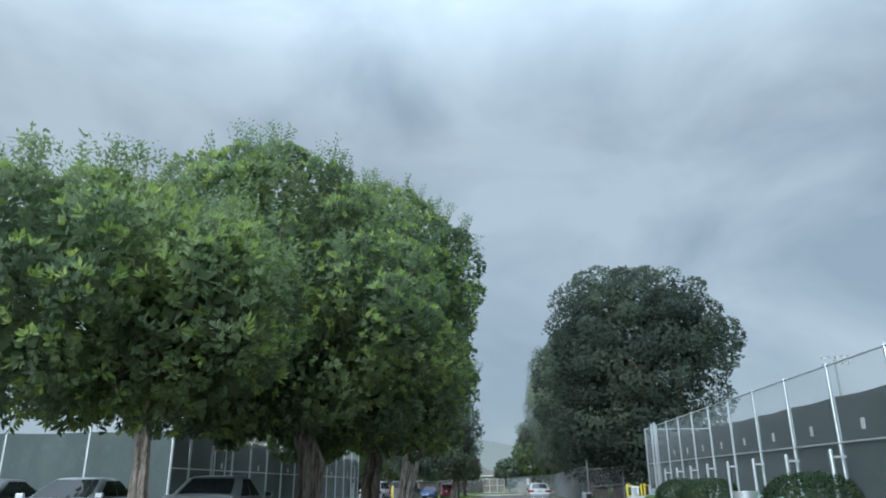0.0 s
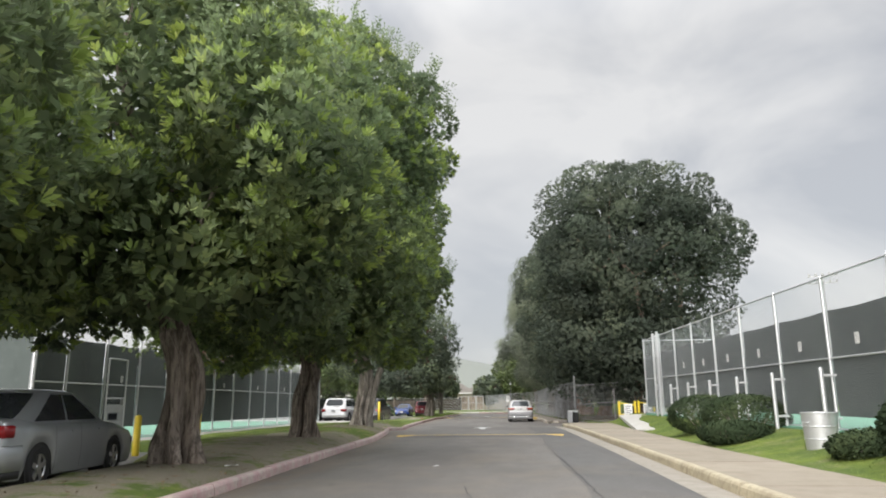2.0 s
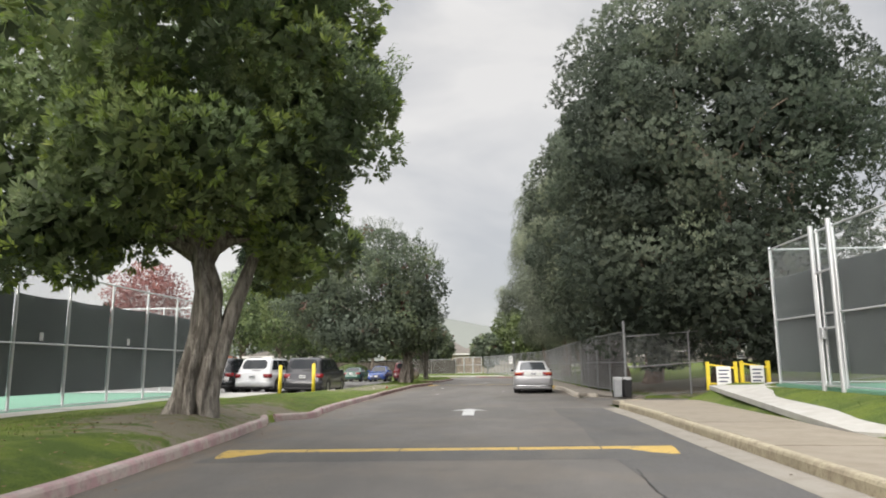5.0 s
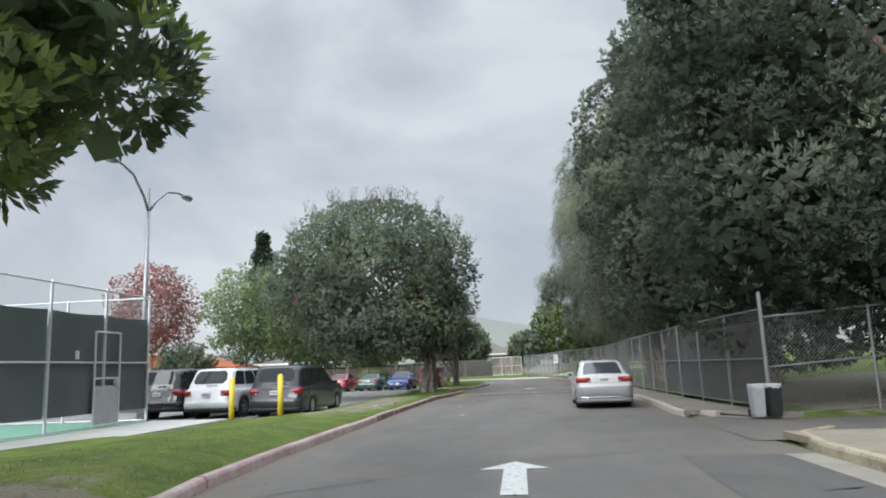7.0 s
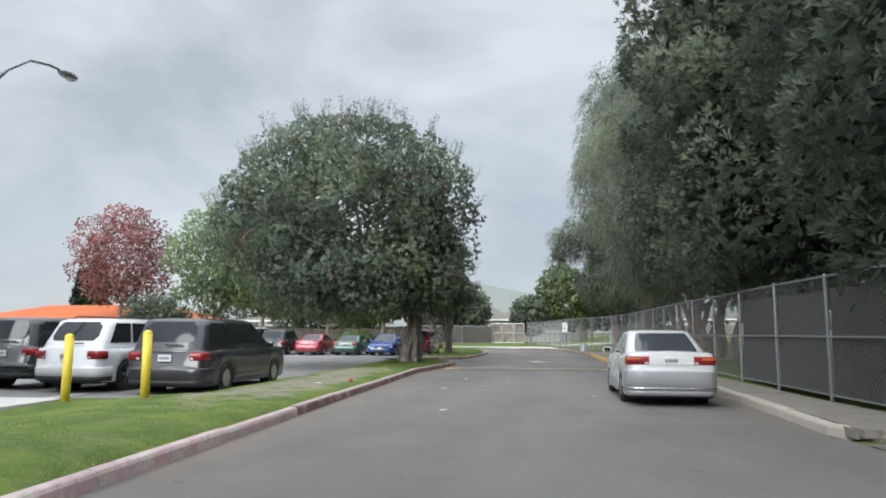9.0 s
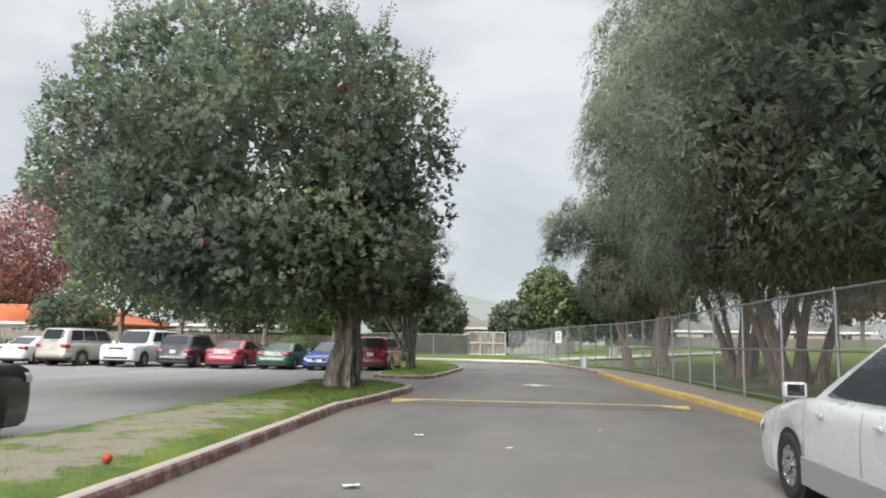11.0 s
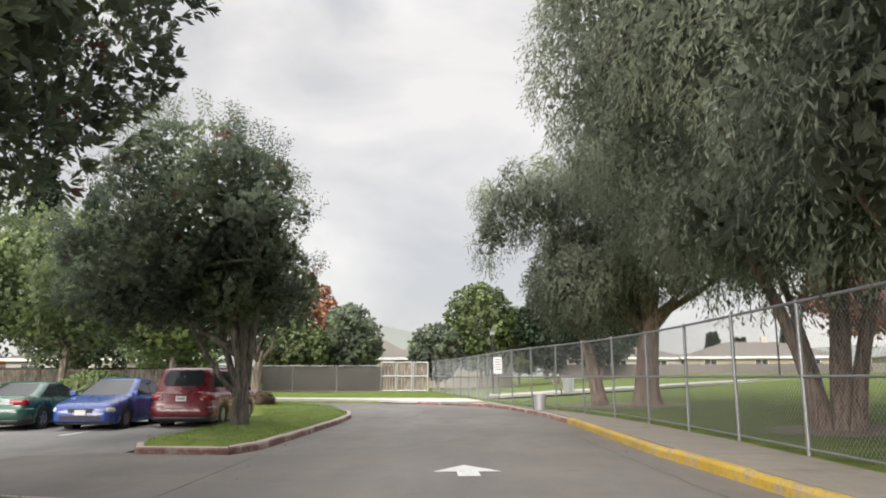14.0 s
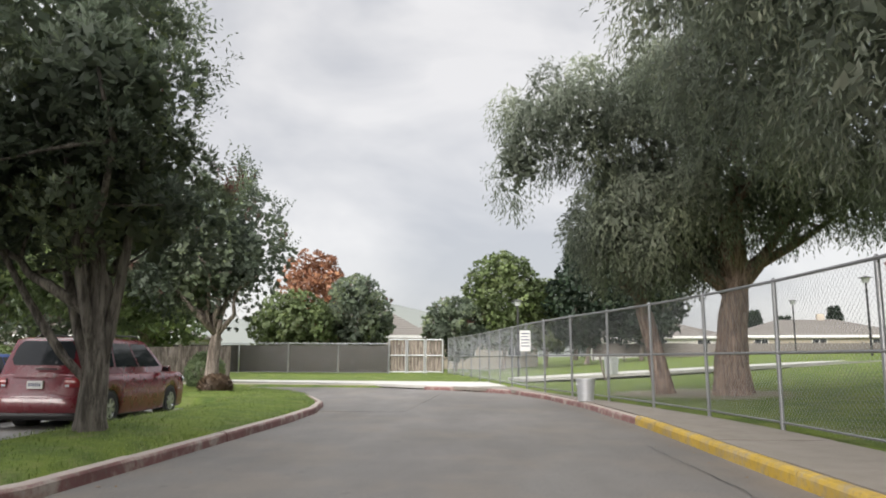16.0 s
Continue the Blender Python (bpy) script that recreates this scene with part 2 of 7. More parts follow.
def mat_galv(name, base=0.5):
    m = Mat(name, 0.42, 0.75)
    p = m.position()
    m.color(m.ramp(m.voronoi(p, 55), [(0.0, grey(base * 0.8)), (0.6, (base * 1.0, base * 1.02, base * 1.05))]))
    m.rough(m.ramp(m.noise(p, 12, 4), [(0.3, grey(0.35)), (0.7, grey(0.6))]))
    return m.m


def mat_cloth(name, c):
    m = Mat(name, 0.85, spec=0.25)
    p = m.position()
    folds = m.noise(p, 0.9, 3, 0.5, (1, 1, 0.5))
    weave = m.noise(p, 160, 1)
    col = m.ramp(folds, [(0.3, tuple(v * 0.8 for v in c)), (0.7, tuple(v * 1.15 for v in c))])
    col = m.mix(m.ramp(m.noise(p, 2.6, 5, 0.65), [(0.55, grey(0)), (0.75, grey(0.4))]), col, tuple(v * 1.5 + 0.01 for v in c))
    m.color(col).bump(m.mix(0.3, folds, weave), 0.35, 0.05)
    return m.m


def mat_glass_dark(name, c=(0.022, 0.025, 0.028), rough=0.05):
    m = Mat(name, rough, 0.0, 0.3)
    m.color(c)
    return m.m


M_ROAD = mat_asphalt("worn_asphalt", 0.134, 1.07)
M_PATCH = mat_asphalt("newer_asphalt", 0.106, 1.03)
M_LOT = mat_asphalt("lot_asphalt", 0.19, 1.02)
M_WALK = mat_concrete("walk_concrete", (0.30, 0.262, 0.208))
M_WALK2 = mat_concrete("grey_concrete", (0.24, 0.215, 0.185))
M_PALE = mat_concrete("pale_concrete", (0.52, 0.505, 0.47))
M_GUTTER = mat_concrete("gutter_concrete", (0.31, 0.285, 0.245), (0.45, 0.38, 0.3))
M_KERB = mat_concrete("kerb_concrete", (0.44, 0.40, 0.34))
M_KERB_RED = mat_painted_kerb("faded_red_kerb", (0.50, 0.33, 0.33), (0.50, 0.43, 0.39), 0.50)
M_KERB_MAROON = mat_painted_kerb("dull_red_kerb", (0.22, 0.105, 0.10), (0.42, 0.37, 0.32), 0.42, True)
M_KERB_YELLOW = mat_painted_kerb("yellow_kerb", (0.50, 0.33, 0.045), (0.32, 0.265, 0.18), 0.45)
M_KERB_CREAM = mat_painted_kerb("worn_cream_kerb", (0.47, 0.41, 0.29), (0.31, 0.26, 0.185), 0.43)
M_YELLOW = mat_paint("yellow_paint", (0.56, 0.38, 0.10), 0.6, 0.56, (0.16, 0.13, 0.09))
M_WHITE = mat_paint("white_road_paint", (0.62, 0.62, 0.60), 0.6, 0.57, (0.14, 0.14, 0.14))
M_BOLLARD = mat_paint("bollard_yellow", (0.76, 0.58, 0.05), 0.45, 0.72, (0.3, 0.22, 0.05))
M_CRACK = mat_plain("crack_sealant", (0.025, 0.025, 0.026), 0.7)
M_GRASS = mat_ground()
M_EARTH = mat_earth()
M_BLADE = mat_leaf("grass_blades", (0.11, 0.165, 0.038), (0.215, 0.29, 0.072), (0.32, 0.32, 0.14), 0.25, 0.6, 0.6, 0.25, trans=0.4)
M_COURT = mat_paint("green_court", (0.16, 0.34, 0.24), 0.8, 0.68, (0.24, 0.36, 0.28))
M_GALV = mat_galv("galvanised_steel", 0.62)
M_GALV_DULL = mat_galv("weathered_steel", 0.30)
M_WIRE = mat_galv("chain_link_wire", 0.42)
M_SCREEN = mat_cloth("dark_green_windscreen", (0.088, 0.104, 0.10))
M_SCREEN2 = mat_cloth("brown_privacy_screen", (0.056, 0.050, 0.042))
M_BARK = mat_bark("grey_brown_bark", (0.11, 0.09, 0.075), (0.42, 0.36, 0.31), (2.4, 2.4, 0.35))
M_BARK_DARK = mat_bark("dark_grey_bark", (0.075, 0.065, 0.057), (0.33, 0.295, 0.26), (2.4, 2.4, 0.35))
M_BARK_PALE = mat_bark("pale_smooth_bark", (0.13, 0.115, 0.10), (0.40, 0.37, 0.33), (2.5, 2.5, 0.7))
M_BARK_EUC = mat_bark("pinkish_gum_bark", (0.14, 0.10, 0.08), (0.44, 0.33, 0.265), (5, 5, 0.4))
M_LEAF = mat_leaf("carob_leaves", (0.155, 0.21, 0.13), (0.285, 0.36, 0.155), (0.38, 0.43, 0.16), 0.35, 0.6, trans=0.6)
M_LEAF_B = mat_leaf("dark_carob_leaves", (0.11, 0.14, 0.112), (0.185, 0.228, 0.14), (0.29, 0.35, 0.15), 0.3, 0.6, red=(0.20, 0.075, 0.07), trans=0.45)
# young shoots; the bright yellow-green also paints sunlight on the crown
M_TIP_LIT = mat_leaf("sunlit_young_carob_leaves", (0.24, 0.34, 0.085), (0.38, 0.47, 0.12), (0.50, 0.55, 0.16), 0.4, 0.9, trans=0.45)
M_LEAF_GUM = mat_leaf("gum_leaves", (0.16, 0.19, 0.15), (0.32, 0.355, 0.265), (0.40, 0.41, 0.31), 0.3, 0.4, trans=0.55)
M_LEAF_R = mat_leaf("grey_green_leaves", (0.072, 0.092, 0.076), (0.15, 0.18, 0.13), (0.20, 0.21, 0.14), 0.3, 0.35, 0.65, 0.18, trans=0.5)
M_LEAF_GREY = mat_leaf("pale_grey_green_leaves", (0.09, 0.115, 0.092), (0.20, 0.23, 0.165), (0.28, 0.30, 0.21), 0.3, 0.35, 0.6, 0.2, trans=0.5)
M_LEAF_BUSH = mat_leaf("clipped_bush_leaves", (0.032, 0.052, 0.028), (0.085, 0.115, 0.055), (0.14, 0.17, 0.07), 0.2, 1.2, 0.8, 0.12, trans=0.3)
M_LEAF_LIME = mat_leaf("fresh_green_leaves", (0.085, 0.12, 0.045), (0.165, 0.215, 0.085), (0.26, 0.30, 0.12), 0.3, 0.6)
M_LEAF_RED = mat_leaf("autumn_red_leaves", (0.22, 0.09, 0.085), (0.46, 0.21, 0.195), (0.56, 0.33, 0.28), 0.3, 0.6)
M_LEAF_ORANGE = mat_leaf("autumn_orange_leaves", (0.24, 0.11, 0.06), (0.45, 0.22, 0.13), (0.5, 0.35, 0.20), 0.3, 0.6)
M_DRYBUSH = mat_leaf("brownish_bush_leaves", (0.09, 0.06, 0.04), (0.19, 0.13, 0.08), (0.26, 0.18, 0.1), 0.3, 0.6)
M_LEAF_FIR = mat_leaf("conifer_leaves", (0.015, 0.03, 0.02), (0.045, 0.07, 0.04), (0.08, 0.1, 0.05), 0.1, 0.6)
M_TYRE = mat_plain("tyre_rubber", (0.02, 0.02, 0.021), 0.8)
M_RIM = mat_plain("alloy_rim", (0.55, 0.55, 0.56), 0.3, 0.9)
M_GLASS = mat_glass_dark("tinted_car_glass")
M_GLASS_PALE = Mat("clear_car_glass", 0.04, 0.0, 0.6).color((0.045, 0.05, 0.055)).m
M_BLACK = mat_plain("black_plastic", (0.02, 0.02, 0.021), 0.55)
M_TAIL = mat_plain("red_tail_lamp", (0.24, 0.012, 0.016), 0.12)
M_AMBER = mat_plain("amber_tail_lens", (0.50, 0.13, 0.03), 0.12)
M_HEAD = mat_plain("clear_headlamp", (0.6, 0.62, 0.64), 0.1, 0.3)
M_PLATE = mat_plain("white_plate", (0.72, 0.72, 0.70), 0.4)
M_INK = mat_plain("dark_blue_ink", (0.03, 0.04, 0.10), 0.6)
M_CHROME = mat_plain("chrome", (0.7, 0.7, 0.7), 0.12, 1.0)
M_LINER = mat_plain("translucent_bin_liner", (0.48, 0.49, 0.49), 0.45)
M_SIGN = mat_plain("white_sign_panel", (0.78, 0.78, 0.76), 0.5)
M_ROOF_RED = mat_paint("orange_red_roof_tile", (0.52, 0.15, 0.055), 0.8)
M_ROOF_GREY = mat_paint("grey_brown_shingle", (0.19, 0.175, 0.155), 0.9)
M_BOARD = mat_paint("weathered_grey_boards", (0.20, 0.18, 0.165), 0.9)
M_STUCCO = mat_concrete("beige_stucco", (0.50, 0.44, 0.36))
M_STUCCO_W = mat_concrete("white_stucco", (0.70, 0.69, 0.66))
M_TRIM = mat_plain("white_trim", (0.75, 0.74, 0.72), 0.5)
M_WINDOW = mat_glass_dark("house_window", (0.03, 0.035, 0.04), 0.08)
# grass greyed and paled: the distance haze is part of this colour
M_HILL = mat_paint("hazy_grass_hill", (0.19, 0.205, 0.185), 1.0)
M_PALEBIN = mat_plain("grey_plastic_bin", (0.34, 0.35, 0.36), 0.5)


# ---- mesh helpers ----
def link_mesh(name, verts, faces, material, parent=None, smooth=False):
    me = bpy.data.meshes.new(name)
    me.from_pydata([tuple(v) for v in verts], [], faces)
    me.materials.append(material)
    if smooth:
        me.shade_smooth()
    me.update()
    ob = new(name, me)
    if parent:
        ob.parent = parent
    return ob


def quads_mesh(name, corners, material, parent=None, outward=None, lit_young=None, lit_young_from=0, tone=None):
    """One mesh from an array of loose quads, n x 4 x 3; outward: the side each leaf turns to the light."""
    n = len(corners)
    if outward is not None:
        face = np.cross(corners[:, 2] - corners[:, 0], corners[:, 3] - corners[:, 1])
        face /= np.maximum(np.linalg.norm(face, axis=1, keepdims=True), 1e-9)
        back = (face * outward).sum(1) < 0
        corners = corners.copy()
        corners[back] = corners[back][:, ::-1]
        face[back] *= -1
        nrm = outward * 1.5 + face * 0.45 + np.array([0, 0, 0.2])
        nrm /= np.maximum(np.linalg.norm(nrm, axis=1, keepdims=True), 1e-9)
    me = bpy.data.meshes.new(name)
    me.vertices.add(4 * n)
    me.vertices.foreach_set("co", np.ascontiguousarray(corners, np.float32).ravel())
    me.loops.add(4 * n)
    me.loops.foreach_set("vertex_index", np.arange(4 * n, dtype=np.int32))
    me.polygons.add(n)
    me.polygons.foreach_set("loop_start", np.arange(0, 4 * n, 4, dtype=np.int32))
    me.materials.append(material)
    if lit_young:
        me.materials.append(lit_young)
        index = np.zeros(n, np.int32)
        index[lit_young_from:] = 1
        me.polygons.foreach_set("material_index", index)
    if tone is not None:
        me.attributes.new("tone", "FLOAT", "FACE").data.foreach_set("value", np.ascontiguousarray(tone, np.float32))
    me.update(calc_edges=True)
    if outward is not None:
        me.normals_split_custom_set_from_vertices(np.repeat(nrm, 4, 0).astype(np.float32))
    ob = new(name, me)
    if parent:
        ob.parent = parent
    return ob


def part(name, bm, material, parent=None, label="", smooth=False):
    me = bpy.data.meshes.new(name)
    bm.to_mesh(me)
    bm.free()
    me.materials.append(material)
    if smooth:
        me.shade_smooth()
    ob = new(name, me)
    if parent:
        ob.parent = parent
    if label:
        tagged(ob, label)
    return ob


def empty(name, x=0, y=0, z=0, rz=0, label="", category="", group="", kind=""):
    ob = new(name)
    ob.matrix_basis = pose(x, y, z, 0, 0, rz)
    return tagged(ob, label, category, group, kind)


def add_box(bm, x0, y0, z0, x1, y1, z1, m=None):
    r = bmesh.ops.create_cube(bm, size=1.0)
    mm = Matrix.Translation(((x0 + x1) / 2, (y0 + y1) / 2, (z0 + z1) / 2)) @ Matrix.Diagonal((abs(x1 - x0), abs(y1 - y0), abs(z1 - z0), 1))
    bmesh.ops.transform(bm, matrix=(m @ mm) if m else mm, verts=r["verts"])
    return r["verts"]


def box(x0, y0, z0, x1, y1, z1, bevel=0.0):
    bm = bmesh.new()
    add_box(bm, x0, y0, z0, x1, y1, z1)
    if bevel:
        bmesh.ops.bevel(bm, geom=bm.edges[:], offset=bevel, segments=2, profile=0.5, affect="EDGES")
    return bm


def add_tube(bm, pts, r, sides=8, r1=None, caps=True):
    """A tube along points, tapering from r to r1."""
    pts = [Vector(p) for p in pts]
    n = len(pts)
    r1 = r if r1 is None else r1
    rings = []
    side = None
    for i, p in enumerate(pts):
        d = (pts[min(i + 1, n - 1)] - pts[max(i - 1, 0)]).normalized()
        if side is None:
            side = d.orthogonal().normalized()
        side = (side - d * side.dot(d))
        side = side.normalized() if side.length > 1e-6 else d.orthogonal().normalized()
        up = d.cross(side)
        rr = r + (r1 - r) * i / max(n - 1, 1)
        rings.append([bm.verts.new(p + side * (rr * math.cos(2 * math.pi * k / sides)) + up * (rr * math.sin(2 * math.pi * k / sides))) for k in range(sides)])
    for a, b in zip(rings, rings[1:]):
        for k in range(sides):
            bm.faces.new((a[k], a[(k + 1) % sides], b[(k + 1) % sides], b[k]))
    if caps:
        bm.faces.new(rings[0][::-1])
        bm.faces.new(rings[-1])
    return rings


def tube(pts, r, sides=8, r1=None):
    bm = bmesh.new()
    add_tube(bm, pts, r, sides, r1)
    return bm


def lerp_table(table, v):
    """The value at v of a table of (position, value), straight between its rows."""
    if v <= table[0][0]:
        return table[0][1]
    for (a, fa), (b, fb) in zip(table, table[1:]):
        if v <= b:
            return fa + (fb - fa) * (v - a) / (b - a)
    return table[-1][1]


def smooth01(v):
    v = min(max(v, 0.0), 1.0)
    return v * v * (3 - 2 * v)


# ---- plan ----
LEFT_KERB = [(-60, 1.6), (0, 1.15), (18, 0.88), (25, 0.66), (32, 0.47), (37, 0.02), (39.6, -0.33), (40.7, -0.68), (41.3, -0.02), (41.8, 0.08), (43, -0.12), (45, -0.25), (50, -0.4), (55, -0.55), (61, -0.66), (65, -0.74), (67, -0.5), (69.6, -0.25), (71.0, -0.3)]
RIGHT_KERB = [(-60, 7.7), (19, 7.25), (27, 7.36), (41, 7.38), (45.0, 7.25), (46.6, 7.5)]
RIGHT_KERB_2 = [(51.2, 7.4), (52.2, 6.75), (59, 6.84), (63, 6.46), (68, 6.42), (76, 5.93), (84, 5.86), (88, 5.6), (91.3, 5.1), (94.2, 4.35), (96.2, 2.9), (97.0, 1.3)]
RIGHT_ALL = RIGHT_KERB[:-1] + [(48.5, 7.05)] + RIGHT_KERB_2[1:]
FENCE_LINE = [(8.42, 50.75), (8.2, 53.0), (8.05, 55.4), (7.95, 57.8), (7.88, 60.2), (7.82, 62.5), (7.76, 64.9), (7.71, 67.3), (7.68, 69.7), (7.65, 72.1), (7.63, 74.7), (7.62, 77.0), (7.58, 79.4), (7.45, 81.8), (7.18, 84.1), (6.78, 86.3), (6.28, 88.5), (5.72, 90.6), (5.22, 92.8), (4.84, 95.0), (4.5, 97.4), (4.15, 99.8), (3.78, 102.2), (3.4, 104.6), (3.0, 107.0), (2.55, 109.4), (2.05, 111.8), (1.6, 114.0)]
ISLAND = [(-2.65, 77.0), (-2.3, 76.2), (-0.75, 76.1), (-0.46, 77.0), (-0.36, 79.0), (-0.28, 81.0), (-0.16, 84.0), (-0.18, 86.0), (-0.45, 88.0), (-1.1, 90.0), (-2.1, 92.2), (-3.5, 94.0), (-5.5, 95.4), (-9.0, 96.2), (-22.0, 96.8), (-22.0, 87.6), (-2.9, 87.6), (-2.65, 86.0)]
PLANTER_END = 71.4


def xl(y):
    return lerp_table(LEFT_KERB, y)


def xr(y):
    return lerp_table(RIGHT_ALL, y)


def fence_x(y):
    return lerp_table([(b, a) for a, b in FENCE_LINE], y)


def walk_back(y):
    return lerp_table([(-60, 9.3), (26, 9.0), (36, 9.2), (46, 9.7), (51, 9.0)], y)


def bay_edge(y):
    return lerp_table([(15.6, -2.4), (16.6, -1.3), (21.6, -1.5), (23.2, -2.4)], y)


def inside(poly, x, y):
    hit = False
    for (x0, y0), (x1, y1) in zip(poly, poly[1:] + poly[:1]):
        if (y0 > y) != (y1 > y) and x < x0 + (x1 - x0) * (y - y0) / (y1 - y0):
            hit = not hit
    return hit


def ground_z(x, y):
    """Height of the soil; under paved sheets it lies a little lower."""
    wob = 0.03 * noise.noise((x * 0.7, y * 0.7, 0.3))
    if x < (xl(y) + xr(y)) / 2 and y < 96:
        if y < PLANTER_END:
            d = xl(y) - x
            if d < 0.16:
                return -0.12
            crest = 0.12 + 0.10 * smooth01((y - 24) / 3) if y < 46 else 0.22 - 0.12 * smooth01((y - 46) / 4)
            z = 0.11 + crest * smooth01(d / 1.2) + wob
            if y < 25.9 and x < bay_edge(y):
                return 0.06 if x > bay_edge(y) - 0.35 else -0.06
            if y < 54.2:
                z -= 0.1 * smooth01((-x - 2.6) / 1.6)
                return z if x > -5.2 else 0.02
            if y > 69.3:
                return z if d > 0.2 and x > -2.9 and (y < 71.2 - 0.25 * (x + 1.6) ** 2) else -0.12
            return 0.1 + 0.06 * smooth01(d / 1.0) + wob if x > -3.15 + 0.2 else -0.15
        if all(inside(ISLAND, x + a, y + b) for a, b in ((0.2, 0.0), (-0.2, 0.0), (0.0, 0.25), (0.0, -0.25))):
            edge = min(1.0, max(0.0, (-0.2 - x)) / 1.2)
            return 0.1 + 0.1 * edge + wob
        return -0.15 if x > -45 else 0.0
    if x < xr(y) and y < 98.6:
        return -0.12
    if 47.9 < y < 51.0 and x < 13.5:
        return -0.03 + 0.15 * smooth01((y - 50.2) / 0.8) * smooth01((x - 8.6) / 0.6)
    if y < 50.8:
        if x < walk_back(y):
            return -0.02
        t = smooth01((x - walk_back(y)) / max(11.1 - walk_back(y), 0.4))
        if x > 11.3 and y < 44.2:
            return 0.0
        return 0.11 + (0.33 + 0.004 * max(y - 12, 0.0)) * t + (wob if x < 10.8 else 0.0)
    if y < 98.6 and x < fence_x(y) - 0.05:
        return 0.0
    if y >= 96 and x < 5:
        far = smooth01((y - 99) / 14)
        return 0.08 + 0.12 * far + wob if y > 98.6 else -0.12
    rise = smooth01((x - fence_x(min(y, 114))) / 22)
    return 0.14 + 1.35 * rise + wob


def bare_soil(x, y):
    """How worn the lawn is: 0 grass, 1 bare soil."""
    v = 0.12
    if x < xl(y) and y < 46 and x > -3.4:
        d = min((y - ty) ** 2 / 16 + (x + 0.6) ** 2 / 4 for ty in (14.7, 21.2, 25.0, 28.2, 38.2))
        v = max(v, 0.66 * (1 - smooth01((d - 0.35) / 1.1)))
    if x < xl(y) and 50 < y < 68 and x > -3.3:
        v = max(v, 0.62 * smooth01((y - 50.5) / 4.5) * smooth01((67 - y) / 4) * smooth01((xl(y) - 0.25 - x) / 0.6) * smooth01((x + 3.1) / 0.5))
    if 8.2 < x < 19 and 50 < y < 68:
        v = max(v, 0.95 * smooth01((x - fence_x(y) - 0.6) / 1.0) * smooth01((67 - y) / 5) * smooth01((19 - x) / 5) * smooth01((y - 50) / 1.5))
    if x > 6 and y >= 68:
        d = min((x - a) ** 2 + (y - b) ** 2 for a, b in ((10.2, 74.0), (10.4, 78.8), (9.65, 89.8), (8.35, 91.2)))
        v = max(v, 0.8 * (1 - smooth01((math.sqrt(d) - 0.8) / 1.6)))
    return v


# ---- ground: one sheet to the horizon ----
def build_ground():
    xs = sorted({*np.round(np.arange(-14, 15.01, 0.3), 3), *np.arange(-60, -14, 3.0), *np.arange(15, 60, 2.0), -1500, -600, -250, -120, 80, 120, 250, 600, 1500})
    ys = sorted({*np.round(np.arange(4, 116.01, 0.4), 3), *np.arange(-60, 4, 4.0), *np.arange(116, 180, 4.0), 200, 300, 600, 1200, 2500, -120, -400, -1500})
    verts = [(x, y, ground_z(x, y)) for y in ys for x in xs]
    w = len(xs)
    faces = [(j * w + i, j * w + i + 1, (j + 1) * w + i + 1, (j + 1) * w + i) for j in range(len(ys) - 1) for i in range(w - 1)]
    ob = link_mesh("ground", verts, faces, M_GRASS, smooth=True)
    bare = ob.data.attributes.new("soil", "FLOAT", "POINT")
    bare.data.foreach_set("value", [bare_soil(x, y) for x, y, _ in verts])
    return tagged(ob, "patchy green lawn and bare soil around the street", "ground", kind="structure")


def strip(name, left, right, ys, z, material, label, category="road", crown=0.0, dusty=False):
    """A sheet between two edges given as functions of y."""
    n = 17 if dusty else 7
    verts, faces = [], []
    for y in ys:
        a, b = left(y), right(y)
        for i in range(n):
            t = i / (n - 1)
            t = t * t * (3 - 2 * t) if dusty else t
            verts.append((a + (b - a) * t, y, z + crown * (1 - (2 * t - 1) ** 2)))
    for j in range(len(ys) - 1):
        for i in range(n - 1):
            k = j * n + i
            faces.append((k, k + 1, k + n + 1, k + n))
    ob = link_mesh(name, verts, faces, material, smooth=True)
    if dusty:
        dust = ob.data.attributes.new("dust", "FLOAT", "POINT")
        dust.data.foreach_set("value", [max(1 - smooth01((x - left(y)) / 1.1), 0.7 - 0.7 * smooth01((right(y) - x) / 0.7)) for x, y, _ in verts])
    return tagged(ob, label, category, kind="structure")


def slab(name, poly, z, thick, material, label="", category="", parent=None, kind="structure"):
    """A flat slab over a polygon."""
    bm = bmesh.new()
    top = [bm.verts.new((x, y, z if not isinstance(z, list) else z[i])) for i, (x, y) in enumerate(poly)]
    f = bm.faces.new(top)
    if f.normal.z < 0:
        f.normal_flip()
    r = bmesh.ops.extrude_face_region(bm, geom=[f])
    low = [v for v in r["geom"] if isinstance(v, bmesh.types.BMVert)]
    bmesh.ops.translate(bm, verts=low, vec=(0, 0, -thick))
    bmesh.ops.recalc_face_normals(bm, faces=bm.faces[:])
    ob = part(name, bm, material, parent)
    if label:
        tagged(ob, label, category, kind=kind)
    return ob


ground = build_ground()
road_ys = list(np.arange(-60, 100.01, 1.0))
road = strip("road", lambda y: xl(y) - 0.04 if y < 71 else lerp_table([(71, -0.34), (71.6, -4.0), (76, -4.0), (77, -1.0), (86, -0.9), (90, -3.0), (92, -10.0), (96, -26.0), (100, -26.0)], y),
             lambda y: xr(y) + 0.05 if y < 97 else lerp_table([(97, 1.35), (98.8, -1.0), (100, -1.6)], y), road_ys, 0.0, M_ROAD, "worn grey asphalt road with patches and cracks", dusty=True)
